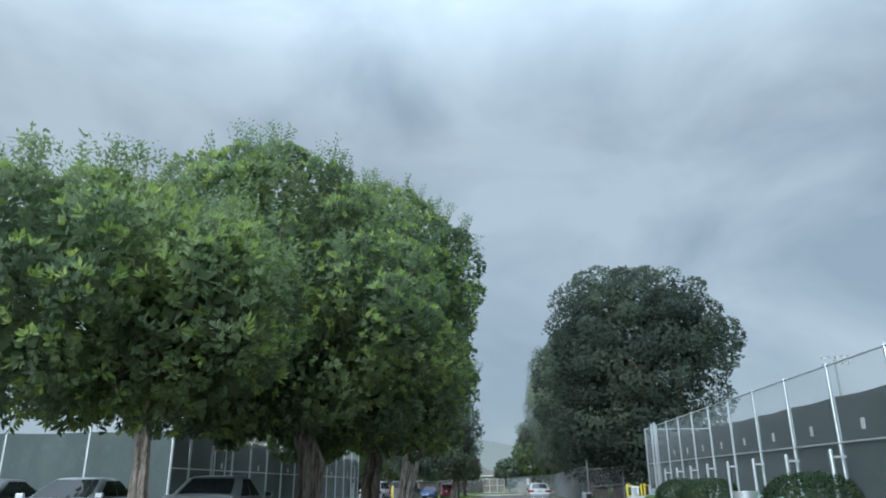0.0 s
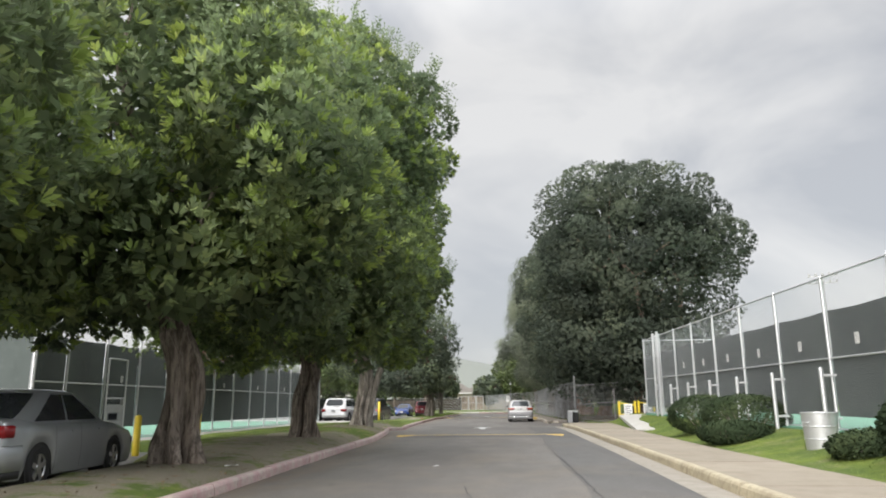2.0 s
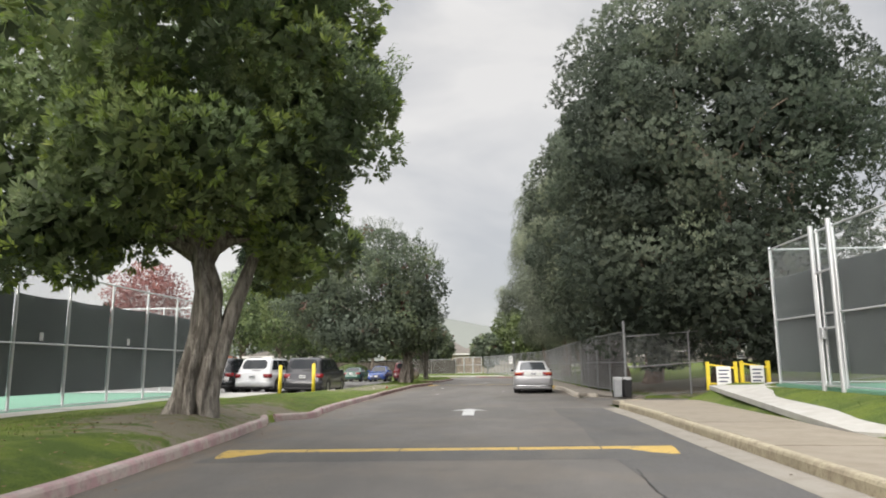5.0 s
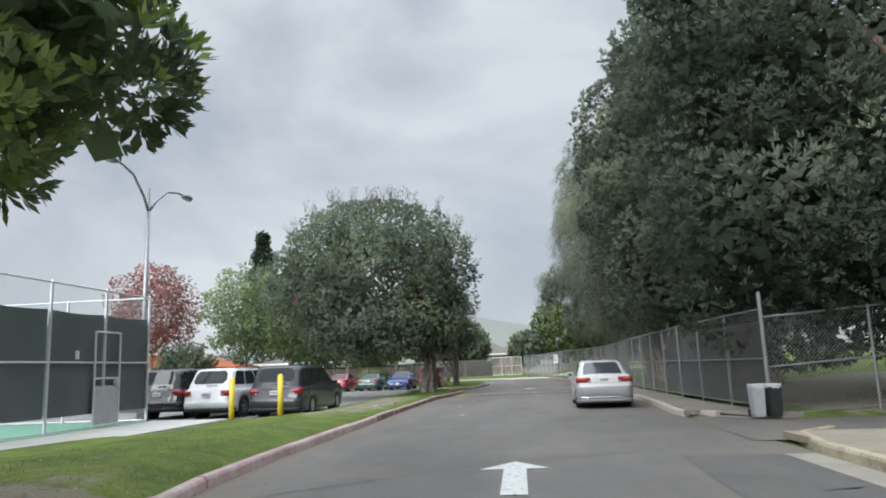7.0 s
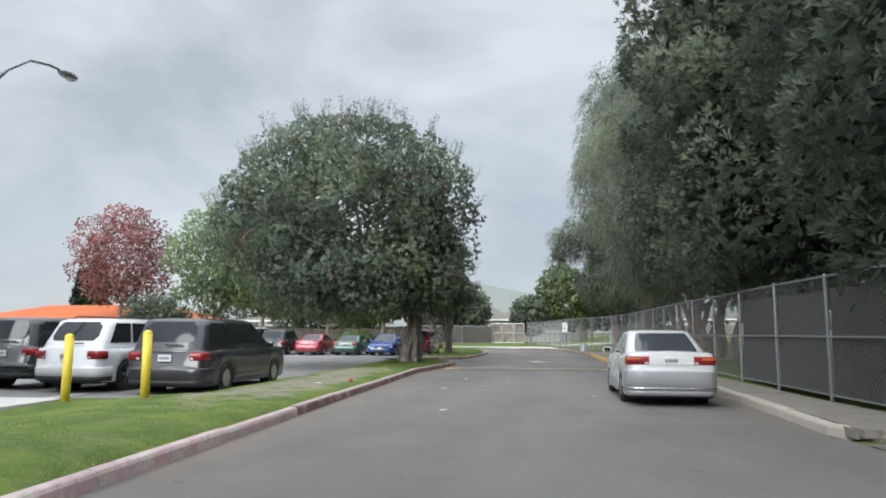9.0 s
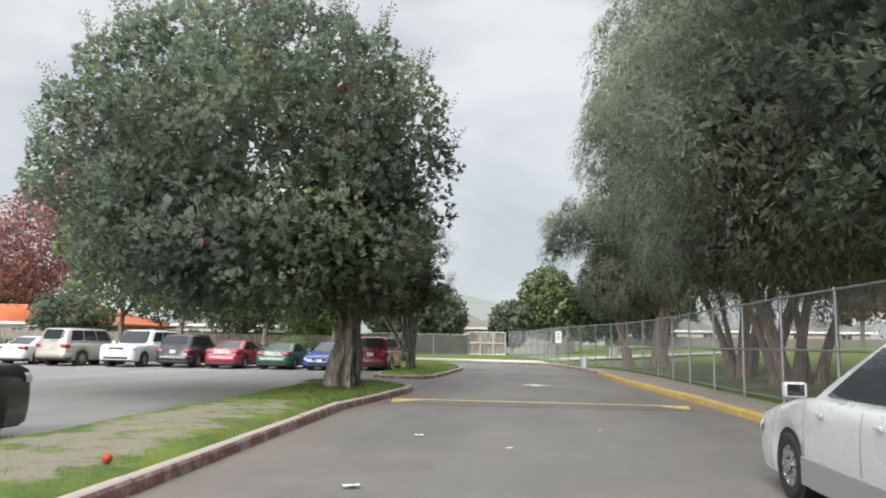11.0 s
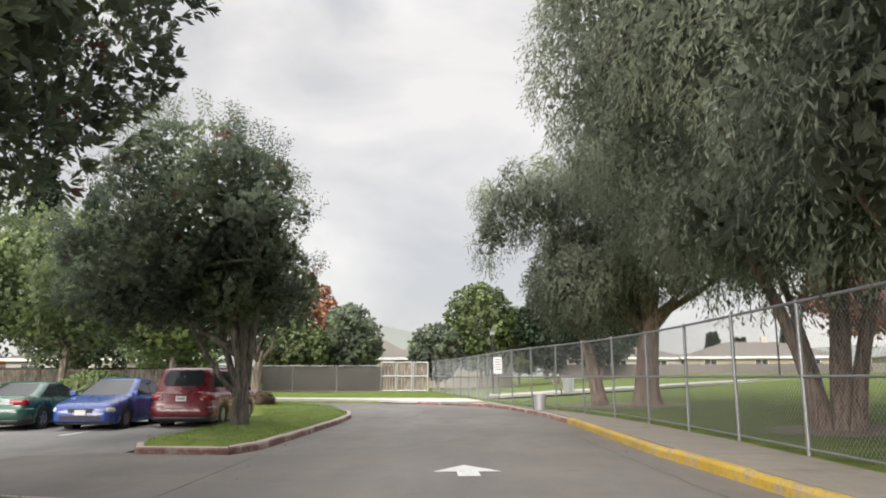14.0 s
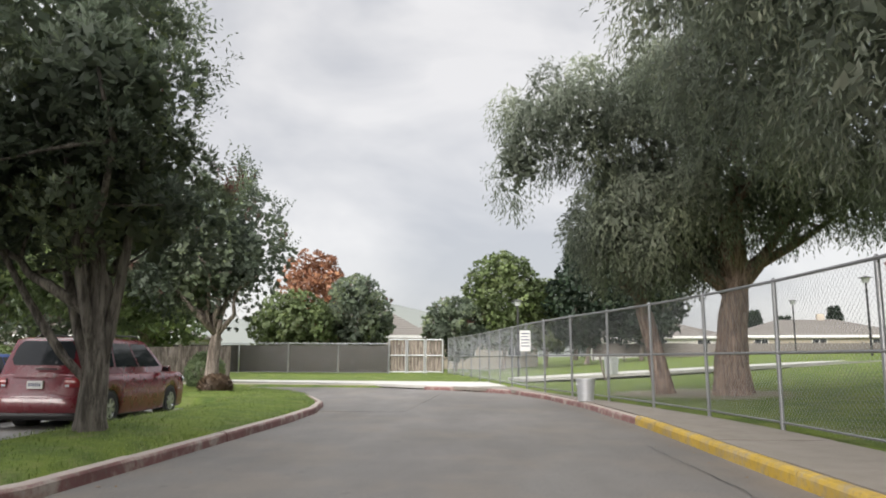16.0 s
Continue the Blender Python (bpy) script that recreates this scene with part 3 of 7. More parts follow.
strip("road_patch", lambda y: xr(y) - 1.75 + 0.05 * math.sin(y), lambda y: xr(y) - 0.42, list(np.arange(4, 46.0, 1.0)), 0.004, M_PATCH, "darker resurfaced strip of asphalt beside the gutter")
strip("driveway", lambda y: 6.9, lambda y: 13.5, list(np.arange(46.6, 51.6, 0.4)), 0.010, M_ROAD, "asphalt driveway crossing the sidewalk", "driveway")
strip("gutter", lambda y: xr(y) - 0.42, lambda y: xr(y) + 0.02, list(np.arange(-40, 46.0, 1.0)), 0.007, M_GUTTER, "stained concrete gutter along the kerb", "gutter")
strip("parking_lot", lambda y: -45.0, lambda y: -3.12 if y < 70.3 else (-2.6 if y < 76.5 else -2.75), [54.0, 56, 60, 64, 68, 70.2, 70.4, 71.5, 74, 76, 76.4, 77, 80, 84, 87.6], -0.03, M_LOT, "broad grey asphalt parking lot", "parking lot")
strip("parking_bay", lambda y: -30.0, lambda y: bay_edge(y) + 0.04, [-40, -10, 0, 10, 15.6, 16, 16.3, 16.6, 18, 20, 21.6, 22, 22.6, 23.2, 25.8], 0.08, M_LOT, "asphalt parking bay beside the street trees", "parking lot")
slab("lot_entry", [(-3.2, 71.2), (-0.3, 71.3), (-0.3, 76.2), (-3.2, 76.4)], 0.006, 0.1, M_ROAD, "asphalt entry between planted islands", "road")
tagged(slab("road_turn", [(-0.9, 86.5), (1.6, 86.5), (2.2, 97.2), (0.0, 98.8), (-26, 99.4), (-26, 96.9), (-9, 96.4), (-5.5, 95.6), (-3.5, 94.2), (-2.1, 92.4), (-1.1, 90.2)], 0.004, 0.08, M_ROAD), "asphalt where the street bends away", "road", kind="structure")


# ---- kerbs, built stone by stone ----
def kerb(name, pts, outward, material, label, height=0.14, z0=0.0, step=2.4, width=0.15):
    """A run of kerb stones along pts (the road-side line); outward is +1 where the stones lie to the right of the line."""
    top = empty(name, label=label, category="kerb", kind="structure")
    pts = [Vector((x, y, 0)) for x, y in pts]
    dense, run = [pts[0]], 0.0
    for a, b in zip(pts, pts[1:]):
        k = max(1, int((b - a).length / 0.4))
        dense += [a.lerp(b, (i + 1) / k) for i in range(k)]
    length = [0.0]
    for a, b in zip(dense, dense[1:]):
        length.append(length[-1] + (b - a).length)
    start = 0
    while start < len(dense) - 1:
        end = start + 1
        while end < len(dense) - 1 and length[end] - length[start] < step:
            end += 1
        seg = dense[start:end + 1]
        bm = bmesh.new()
        rings = []
        lift = random.uniform(-0.008, 0.008)
        shove = random.uniform(-0.008, 0.008)
        for i, p in enumerate(seg):
            gi = start + i
            d = (dense[min(gi + 1, len(dense) - 1)] - dense[max(gi - 1, 0)]).normalized()
            q = Vector((d.y, -d.x, 0)) * outward
            p = p + d * (0.006 if i == 0 else -0.006 if i == len(seg) - 1 else 0) + q * shove
            wear = 0.006 * noise.noise(p * 1.3)
            prof = [(0.0, -0.1), (0.012, height * 0.7), (0.03 + wear, height - 0.012), (0.055, height), (width - 0.015, height), (width, height - 0.015), (width, -0.1)]
            rings.append([bm.verts.new(p + q * a + Vector((0, 0, z0 + b + (lift if b > 0 else 0)))) for a, b in prof])
        for r0, r1 in zip(rings, rings[1:]):
            for k in range(len(r0) - 1):
                bm.faces.new((r0[k], r0[k + 1], r1[k + 1], r1[k]))
        bm.faces.new(rings[0])
        bm.faces.new(rings[-1][::-1])
        bmesh.ops.recalc_face_normals(bm, faces=bm.faces[:])
        part("kerb_stone", bm, material, top)
        start = end
    return top


def table_pts(table, y0, y1):
    ys = [y0] + [y for y, _ in table if y0 < y < y1] + [y1]
    return [(lerp_table(table, y), y) for y in ys]


kerb("kerb_left", table_pts(LEFT_KERB, 2, 40.6), -1, M_KERB_RED, "low concrete kerb with faded pink paint")
kerb("kerb_left", table_pts(LEFT_KERB, 40.8, 53), -1, M_KERB_RED, "low concrete kerb with faded pink paint")
kerb("kerb_planter", table_pts(LEFT_KERB, 53, 70.6) + [(-0.6, 71.35), (-1.6, 71.6), (-2.6, 71.2), (-3.05, 70.2)], -1, M_KERB_MAROON, "kerb of the tree planter with dull red face")
kerb("kerb_lot", [(-3.15, y) for y in (70.0, 66, 62, 58, 54.2)] + [(-3.3, 53.7), (-4.4, 53.55)], -1, M_KERB, "low pale kerb between lawn and parking lot", 0.12, -0.02)
kerb("kerb_right", table_pts(RIGHT_KERB, 2, 46.6) + [(8.2, 47.3)], 1, M_KERB_CREAM, "concrete kerb with worn cream paint", 0.15)
kerb("kerb_plain", table_pts(RIGHT_KERB_2, 51.2, 61.0), 1, M_KERB, "plain grey concrete kerb", 0.15)
kerb("kerb_yellow", table_pts(RIGHT_KERB_2, 61.0, 84.0), 1, M_KERB_YELLOW, "bright yellow painted kerb", 0.15)
kerb("kerb_red", table_pts(RIGHT_KERB_2, 84.0, 97.0), 1, M_KERB_MAROON, "dull red painted kerb round the bend", 0.13)
kerb("kerb_island", ISLAND[:15], -1, M_KERB_MAROON, "dull red kerb of the planted island", 0.13)
kerb("kerb_far", [(0.9, 98.6), (-1.0, 98.9), (-3.2, 99.1), (-10, 99.4), (-26, 99.6)], 1, M_KERB, "dark far kerb at the bend", 0.12)


# ---- sidewalks: slabs with joints ----
def slab_run(name, left, right, y0, y1, z, material, label, step=1.5, gap=0.016):
    top = empty(name, label=label, category="sidewalk", kind="structure")
    y = y0
    while y < y1 - 0.2:
        e = min(y + step, y1)
        a, b = y + gap / 2, e - gap / 2
        dz = random.uniform(-0.004, 0.004)
        zs = z if not callable(z) else None
        poly = [(left(a), a), (right(a), a), (right(b), b), (left(b), b)]
        heights = [(z(px, py) if zs is None else z) + dz for px, py in poly]
        slab("slab", poly, heights, 0.1, material, parent=top)
        y = e
    return top


slab_run("sidewalk", lambda y: xr(y) + 0.16, walk_back, -10, 46.6, 0.14, M_WALK, "tan concrete sidewalk in jointed slabs", 1.8)
slab_run("sidewalk_far", lambda y: max(xr(y) + 0.16, 6.6), lambda y: fence_x(y) - 0.06, 51.6, 66, 0.145, M_WALK2, "grey concrete sidewalk beside the fence", 1.8)
slab_run("sidewalk_bend", lambda y: xr(y) + 0.16, lambda y: fence_x(y) - 0.06, 66, 96.6, 0.145, M_WALK2, "grey concrete sidewalk curving with the fence", 1.8)
slab_run("court_path", lambda y: -6.85, lambda y: -5.0 + 0.35 * smooth01((y - 40) / 12), 26.2, 53.4, 0.155, M_PALE, "pale concrete path along the court fence", 1.6)
slab("walk_end", [(6.86, 52.3), (7.25, 51.35), (7.8, 50.75), (8.5, 50.45), (9.0, 50.6), (8.6, 51.2), (8.36, 51.75), (6.92, 51.75)], [0.13, 0.03, 0.02, 0.02, 0.1, 0.13, 0.14, 0.135], 0.12, M_WALK2, "concrete sidewalk end sloping down to the driveway", "sidewalk")
slab("ramp_path", [(9.22, 36.6), (10.55, 34.6), (11.0, 41.0), (11.0, 45.2), (12.4, 47.8), (10.35, 47.8)], [0.16, 0.22, 0.5, 0.58, 0.6, 0.5], 0.12, M_PALE, "pale concrete ramp up to the court gate", "path")
slab("apron", [(1.3, 97.2), (3.0, 96.4), (4.3, 97.2), (3.7, 101.5), (-2.0, 102.2), (-8.0, 103.0), (-8.0, 101.2), (-1.0, 99.1)], 0.15, 0.1, M_PALE, "pale concrete apron beyond the bend", "path")
slab("park_path", [(5.3, 100.5), (9.0, 100.8), (16, 99.0), (26, 96), (45, 92), (45, 94.6), (26, 98.6), (16, 101.5), (9.0, 103.2), (4.6, 102.8)], [0.32, 0.52, 1.0, 1.5, 1.56, 1.56, 1.5, 1.0, 0.52, 0.3], 0.12, M_PALE, "pale concrete path through the park lawn", "path")
slab("court_floor_right", [(11.08, -6.0), (40, -6), (40, 44.5), (11.08, 44.5)], [0.36, 0.36, 0.635, 0.635], 0.4, M_COURT, "green painted sports court", "court")
slab("court_floor_left", [(-6.9, 26.2), (-6.9, 53.2), (-34, 53.2), (-34, 26.2)], 0.16, 0.3, M_COURT, "green painted sports court", "court")


# ---- markings ----
def speed_bump(y, x0, x1, skew, label, band=0.45):
    top = empty("speed_bump", 0, 0, 0, label=label, category="speed bump", group="speed bumps", kind="structure")
    n = 12
    x = x0
    while x < x1 - 0.05:
        e = min(x + random.uniform(1.0, 2.0), x1)
        verts, faces = [], []
        for i in range(n + 1):
            t = i / n
            for k in range(5):
                px = x + 0.008 + (e - x - 0.016) * k / 4
                py = y + skew * (px - x0) / (x1 - x0) + (t - 0.5) * band + 0.012 * noise.noise((px * 3, t * 2, y))
                verts.append((px, py, 0.012 + 0.045 * math.sin(math.pi * t)))
        for i in range(n):
            for k in range(4):
                a = i * 5 + k
                faces.append((a, a + 1, a + 6, a + 5))
        link_mesh("painted_band", verts, faces, M_YELLOW, top, True)
        x = e
    verts, faces = [], []
    for i in range(n + 1):
        t = i / n
        for k in range(9):
            px = x0 - 0.12 + (x1 - x0 + 0.24) * k / 8
            verts.append((px, y + skew * (px - x0) / (x1 - x0) + (t - 0.5) * 1.5, 0.002 + 0.05 * math.sin(math.pi * t) * (1 if 0 < k < 8 else 0)))
    for i in range(n):
        for k in range(8):
            a = i * 9 + k
            faces.append((a, a + 1, a + 10, a + 9))
    link_mesh("hump", verts, faces, M_PATCH, top, True)
    return top


speed_bump(34.95, 0.72, 6.5, 0.7, "asphalt speed bump with a worn yellow painted band", 0.8)
speed_bump(67.2, -0.22, 5.85, 0.15, "asphalt speed bump with a worn yellow painted band", 0.55)


def arrow(x, y, label, rz=0.0, tail=1.9):
    outline = [(-0.14, -tail), (0.14, -tail), (0.14, -0.12), (0.43, -0.12), (0.0, 0.55), (-0.43, -0.12), (-0.14, -0.12)]
    c, s = math.cos(radians(rz)), math.sin(radians(rz))
    slab("road_arrow", [(x + a * c - b * s, y + a * s + b * c) for a, b in outline], 0.011, 0.005, M_WHITE, label, "road marking")


arrow(3.37, 44.2, "worn white arrow painted on the asphalt", 2)
arrow(2.93, 74.3, "worn short white arrow painted on the asphalt", 2, 0.55)
for i in range(5):
    slab("parking_line", [(-4.0 - 2.35 * i, 54.3), (-3.9 - 2.35 * i, 54.3), (-3.9 - 2.35 * i, 59.0), (-4.0 - 2.35 * i, 59.0)], -0.022, 0.006, M_WHITE, "faded white parking line on asphalt", "road marking")
for i in range(9):
    slab("parking_line", [(-3.35 - 2.35 * i, 80.2), (-3.25 - 2.35 * i, 80.2), (-3.25 - 2.35 * i, 85.6), (-3.35 - 2.35 * i, 85.6)], -0.022, 0.006, M_WHITE, "faded white parking line on asphalt", "road marking")


def crack(pts, width=0.018):
    """A crack in the asphalt as a thin dark ragged ribbon."""
    dense = []
    for a, b in zip(pts, pts[1:]):
        k = max(2, int(math.dist(a, b) / 0.15))
        dense += [(a[0] + (b[0] - a[0]) * i / k, a[1] + (b[1] - a[1]) * i / k) for i in range(k)]
    verts, faces = [], []
    for i, (x, y) in enumerate(dense):
        j = 0.05 * noise.noise((x * 4, y * 4, 1.7))
        w = width * (0.4 + abs(noise.noise((x * 9, y * 9, 4.1))) * 1.5)
        d = (dense[min(i + 1, len(dense) - 1)][0] - dense[max(i - 1, 0)][0], dense[min(i + 1, len(dense) - 1)][1] - dense[max(i - 1, 0)][1])
        l = math.hypot(*d) or 1
        nx, ny = -d[1] / l, d[0] / l
        verts += [(x + nx * (j - w), y + ny * (j - w), 0.012), (x + nx * (j + w), y + ny * (j + w), 0.012)]
    faces = [(2 * i, 2 * i + 1, 2 * i + 3, 2 * i + 2) for i in range(len(dense) - 1)]
    return tagged(link_mesh("road_crack", verts, faces, M_CRACK), "thin dark crack in the asphalt", "crack", kind="structure")


crack([(5.75, 12), (5.62, 18), (5.6, 24), (5.55, 30), (5.7, 34)], 0.008)
crack([(4.0, 14), (4.2, 17.5), (3.9, 20)], 0.007)
crack([(1.6, 43.2), (3.0, 44.6), (5.2, 45.6), (6.8, 45.9)], 0.012)
crack([(0.2, 41.8), (1.6, 43.2)], 0.014)
crack([(1.2, 23.0), (2.0, 23.4)], 0.014)
crack([(5.3, 68.2), (5.5, 72), (5.35, 77), (5.3, 81)], 0.008)
crack([(6.3, 42.3), (6.9, 42.5)], 0.02)


# ---- chain-link fences ----
def wires(p0, p1, h0, h1, pitch=0.06, r=0.0016):
    """Two sets of slanted wires between two posts, as thin three-sided rods: corners of quads."""
    p0, p1 = Vector(p0), Vector(p1)
    d = p1 - p0
    length, height = math.hypot(d.x, d.y), h1 - h0
    u = Vector((d.x, d.y, 0)) / length
    out = []
    side = Vector((-u.y, u.x, 0))
    for s in (1, -1):
        k = -height
        while k < length:
            a, b = k, k + height
            za, zb = (h0, h1) if s > 0 else (h1, h0)
            ta, tb = 0.0, 1.0
            if a < 0:
                ta = -a / height
            if b > length:
                tb = (length - a) / height
            if tb - ta > 0.02:
                q0 = p0 + u * (a + (b - a) * ta) + Vector((0, 0, za + (zb - za) * ta)) + side * (0.002 * s)
                q1 = p0 + u * (a + (b - a) * tb) + Vector((0, 0, za + (zb - za) * tb)) + side * (0.002 * s)
                w = (q1 - q0).normalized()
                e0, e1 = side * r, w.cross(side) * r
                out.append((q0 - e1, q0 + e1, q1 + e1, q1 - e1))
                out.append((q0 - e0, q0 + e0, q1 + e0, q1 - e0))
            k += pitch * 1.414
    return out


def mesh_fence(name, pts, h, zf, label, post_r=0.03, rail_r=0.021, mid=True, material=M_GALV_DULL, pitch=0.06, wire_r=0.0019, bottom=True, tops=None):
    """A chain-link fence through posts at pts, h high over the ground zf(x, y)."""
    top = empty(name, pts[0][0], pts[0][1], 0, label=label, category="fence")
    off = Vector((pts[0][0], pts[0][1], 0))
    quads = []
    for i, (x, y) in enumerate(pts):
        z = zf(x, y)
        bm = bmesh.new()
        lean = random.uniform(-0.02, 0.02)
        add_tube(bm, [(x - off.x, y - off.y, z - 0.2), (x - off.x + lean, y - off.y, z + h)], post_r, 10)
        add_tube(bm, [(x - off.x + lean, y - off.y, z + h), (x - off.x + lean, y - off.y, z + h + 0.03), (x - off.x + lean, y - off.y, z + h + 0.05)], post_r * 1.2, 10, post_r * 0.4)
        part("post", bm, material, top, smooth=False)
    for (x0, y0), (x1, y1) in zip(pts, pts[1:]):
        z0, z1 = zf(x0, y0), zf(x1, y1)
        a, b = Vector((x0, y0, 0)) - off, Vector((x1, y1, 0)) - off
        part("top_rail", tube([(a.x, a.y, z0 + h), (b.x, b.y, z1 + h)], rail_r, 8), material, top)
        if mid:
            part("mid_rail", tube([(a.x, a.y, z0 + h * mid), (b.x, b.y, z1 + h * mid)], rail_r * 0.85, 8), material, top)
        if bottom:
            part("bottom_rail", tube([(a.x, a.y, z0 + 0.06), (b.x, b.y, z1 + 0.06)], rail_r * 0.7, 6), material, top)
        zb = (z0 + z1) / 2
        quads += [[tuple(v) for v in q] for q in wires(a, b, zb + 0.03, zb + h - 0.01, pitch, wire_r)]
    quads_mesh("chain_link", np.array(quads), M_WIRE, top)
    return top


def screen_panels(parent, p0, p1, z0, z1, material, off, vent=None):
    """Windscreen cloth tied to a fence between two posts, with a slightly slack top edge and an optional vent, its
    bright sky painted as a white plate.
    """
    n, k = 10, 6
    verts, faces = [], []
    a, b = Vector(p0), Vector(p1)
    u = (b - a).normalized()
    q = Vector((-u.y, u.x, 0))
    for j in range(k + 1):
        for i in range(n + 1):
            t, s = i / n, j / k
            p = a + (b - a) * (0.012 + 0.976 * t)
            sag = 0.035 * math.sin(math.pi * t) * (s ** 3)
            bulge = off + 0.02 * noise.noise((p.x * 1.3, p.y * 1.3, s * 2.0))
            verts.append((p.x + q.x * bulge, p.y + q.y * bulge, z0 + (z1 - z0) * s - sag))
    for j in range(k):
        for i in range(n):
            v = j * (n + 1) + i
            faces.append((v, v + 1, v + n + 2, v + n + 1))
    link_mesh("windscreen", verts, faces, material, parent, True)
    if vent:
        t, zc, w, h = vent
        p = a + (b - a) * t
        bm = bmesh.new()
        m = Matrix.Translation((p.x + q.x * (off - 0.035), p.y + q.y * (off - 0.035), zc)) @ Matrix.Rotation(math.atan2(u.y, u.x), 4, "Z")
        # no hole is cut: a white plate stands in for sky light through the vent
        add_box(bm, -w / 2, -0.006, -h / 2, w / 2, 0.006, h / 2, m)
        part("vent_flap", bm, M_SIGN, parent, "small white plate for bright sky through a vent")


def court_fence(name, pts, h, z, label, screen=(0.3, 0.8), mid=0.48, vents=(), off=0.05, post_r=0.036, vent_side=1):
    top = empty(name, pts[0][0], pts[0][1], z, label=label, category="fence")
    o = Vector((pts[0][0], pts[0][1], 0))
    quads = []
    for i, (x, y) in enumerate(pts):
        bm = bmesh.new()
        add_tube(bm, [(x - o.x, y - o.y, -0.2), (x - o.x, y - o.y, h)], post_r, 10)
        add_tube(bm, [(x - o.x, y - o.y, h), (x - o.x, y - o.y, h + 0.06)], post_r * 1.25, 10, post_r * 0.4)
        part("post", bm, M_GALV, top)
    for i, ((x0, y0), (x1, y1)) in enumerate(zip(pts, pts[1:])):
        a, b = Vector((x0, y0, 0)) - o, Vector((x1, y1, 0)) - o
        for nm, zz, r in (("top_rail", h, 0.024), ("mid_rail", h * mid, 0.022), ("bottom_rail", 0.05, 0.018)):
            part(nm, tube([(a.x, a.y, zz), (b.x, b.y, zz)], r, 8), M_GALV, top)
        quads += [[tuple(v) for v in q] for q in wires(a, b, 0.03, h - 0.01, 0.06, 0.0018)]
        screen_panels(top, a, b, screen[0], screen[1] * h, M_SCREEN, off, vents[i] if i < len(vents) else None)
    quads_mesh("chain_link", np.array(quads), M_WIRE, top)
    return top


RIGHT_POSTS = [(11.16, 44.4), (11.16, 41.65), (11.16, 40.9)] + [(11.16, 38.25 - 2.64 * i) for i in range(17)]
vents_r = [None, None, None] + [(0.45, 1.95, 0.16, 0.24)] * 17
court_r = court_fence("court_fence", RIGHT_POSTS, 3.41, 0.62, "tall galvanised chain-link court fence with dark windscreen", (0.32, 0.78), 0.465, vents_r, 0.05)
# the court falls gently towards the near end, and its fence is a little lower there
for ob in court_r.children:
    for v in ob.data.vertices:
        v.co.z = v.co.z * (1 + 0.0044 * v.co.y) + 0.0054 * v.co.y
court_fence("court_fence_end", [(11.18, 44.42), (14.0, 44.42), (17, 44.42), (20, 44.42), (23, 44.42), (26, 44.42)], 3.41, 0.62, "tall chain-link end fence of the court", (0.32, 0.76), 0.45, (), 0.05)
court_fence("court_back_fence", [(39.5, 45 - 4.0 * i) for i in range(13)], 3.45, 0.48, "tall chain-link back fence with dark windscreen", (0.32, 0.8), 0.45, (), 0.05)


def gate_leaf(parent, x, y0, y1, z0, z1, cloth):
    """A tall framed gate leaf in the court fence."""
    bm = bmesh.new()
    for yy in (y0, y1):
        add_tube(bm, [(x, yy, z0), (x, yy, z1)], 0.028, 8)
    for zz in (z0, (z0 + z1) / 2, z1):
        add_tube(bm, [(x, y0, zz), (x, y1, zz)], 0.024, 8)
    g = part("gate_frame", bm, M_GALV, parent, "galvanised gate frame")
    bm = box(x - 0.05, y1 - 0.16, (z0 + z1) / 2 - 0.22, x + 0.05, y1 - 0.02, (z0 + z1) / 2 + 0.02, 0.008)
    part("latch_box", bm, M_GALV, parent, "steel latch box")
    return g


gate_r = empty("court_gate", 11.06, 41.27, 0.6, label="galvanised chain-link gate in the court fence", category="gate")
gate_leaf(gate_r, 0.0, -0.36, 0.36, 0.06, 2.45, False)
for dy in (-0.43, 0.43):
    part("gate_post", tube([(0.0, dy, -0.3), (0.0, dy, 3.5)], 0.055, 12), M_GALV, gate_r, "thick galvanised gate post")
part("chain_link", box(-0.004, -0.34, 0.1, 0.004, 0.34, 0.12), M_GALV, gate_r)


def rail_post(x, y, z):
    """A short bracket post standing before a fence post, with two arms back to it."""
    top = empty("bracket_post", x, y, z, label="short galvanised post with brackets to the court fence", category="post", group="posts along the court")
    bm = bmesh.new()
    add_tube(bm, [(0, 0, -0.15), (0, 0, 1.32)], 0.045, 10)
    add_tube(bm, [(0, 0, 1.32), (0, 0, 1.36)], 0.05, 10, 0.02)
    part("post", bm, M_GALV, top)
    for zz in (0.35, 1.2):
        part("bracket", box(0.0, -0.02, zz - 0.025, 0.30, 0.02, zz + 0.025, 0.004), M_GALV, top)
    return top


first_rail = rail_post(10.86, 38.05, 0.44)
for i in range(1, 8):
    copy_thing(first_rail, pose(10.86, 38.05 - 2.64 * i, 0.44 - 0.004 * i))

LEFT_POSTS = [(-6.95, 26.3), (-6.95, 27.6), (-6.95, 29.4), (-6.95, 31.3)] + [(-6.95, 33.2 + 2.0 * i) for i in range(10)] + [(-6.92, 53.1)]
vents_l = [None, None] + [(0.5, 1.75, 0.13, 0.2) if i % 2 == 0 else None for i in range(14)]
court_fence("court_fence_left", LEFT_POSTS, 3.35, 0.15, "tall chain-link court fence with dark green windscreen", (0.36, 0.82), 0.47, vents_l, 0.05)
court_fence("court_fence_near", [(-6.97, 26.28), (-9.9, 26.28), (-12.9, 26.28), (-15.9, 26.28), (-18.9, 26.28), (-22, 26.28)], 3.35, 0.15, "tall chain-link end fence with dark green windscreen", (0.25, 0.82), 0.47, (), 0.05)
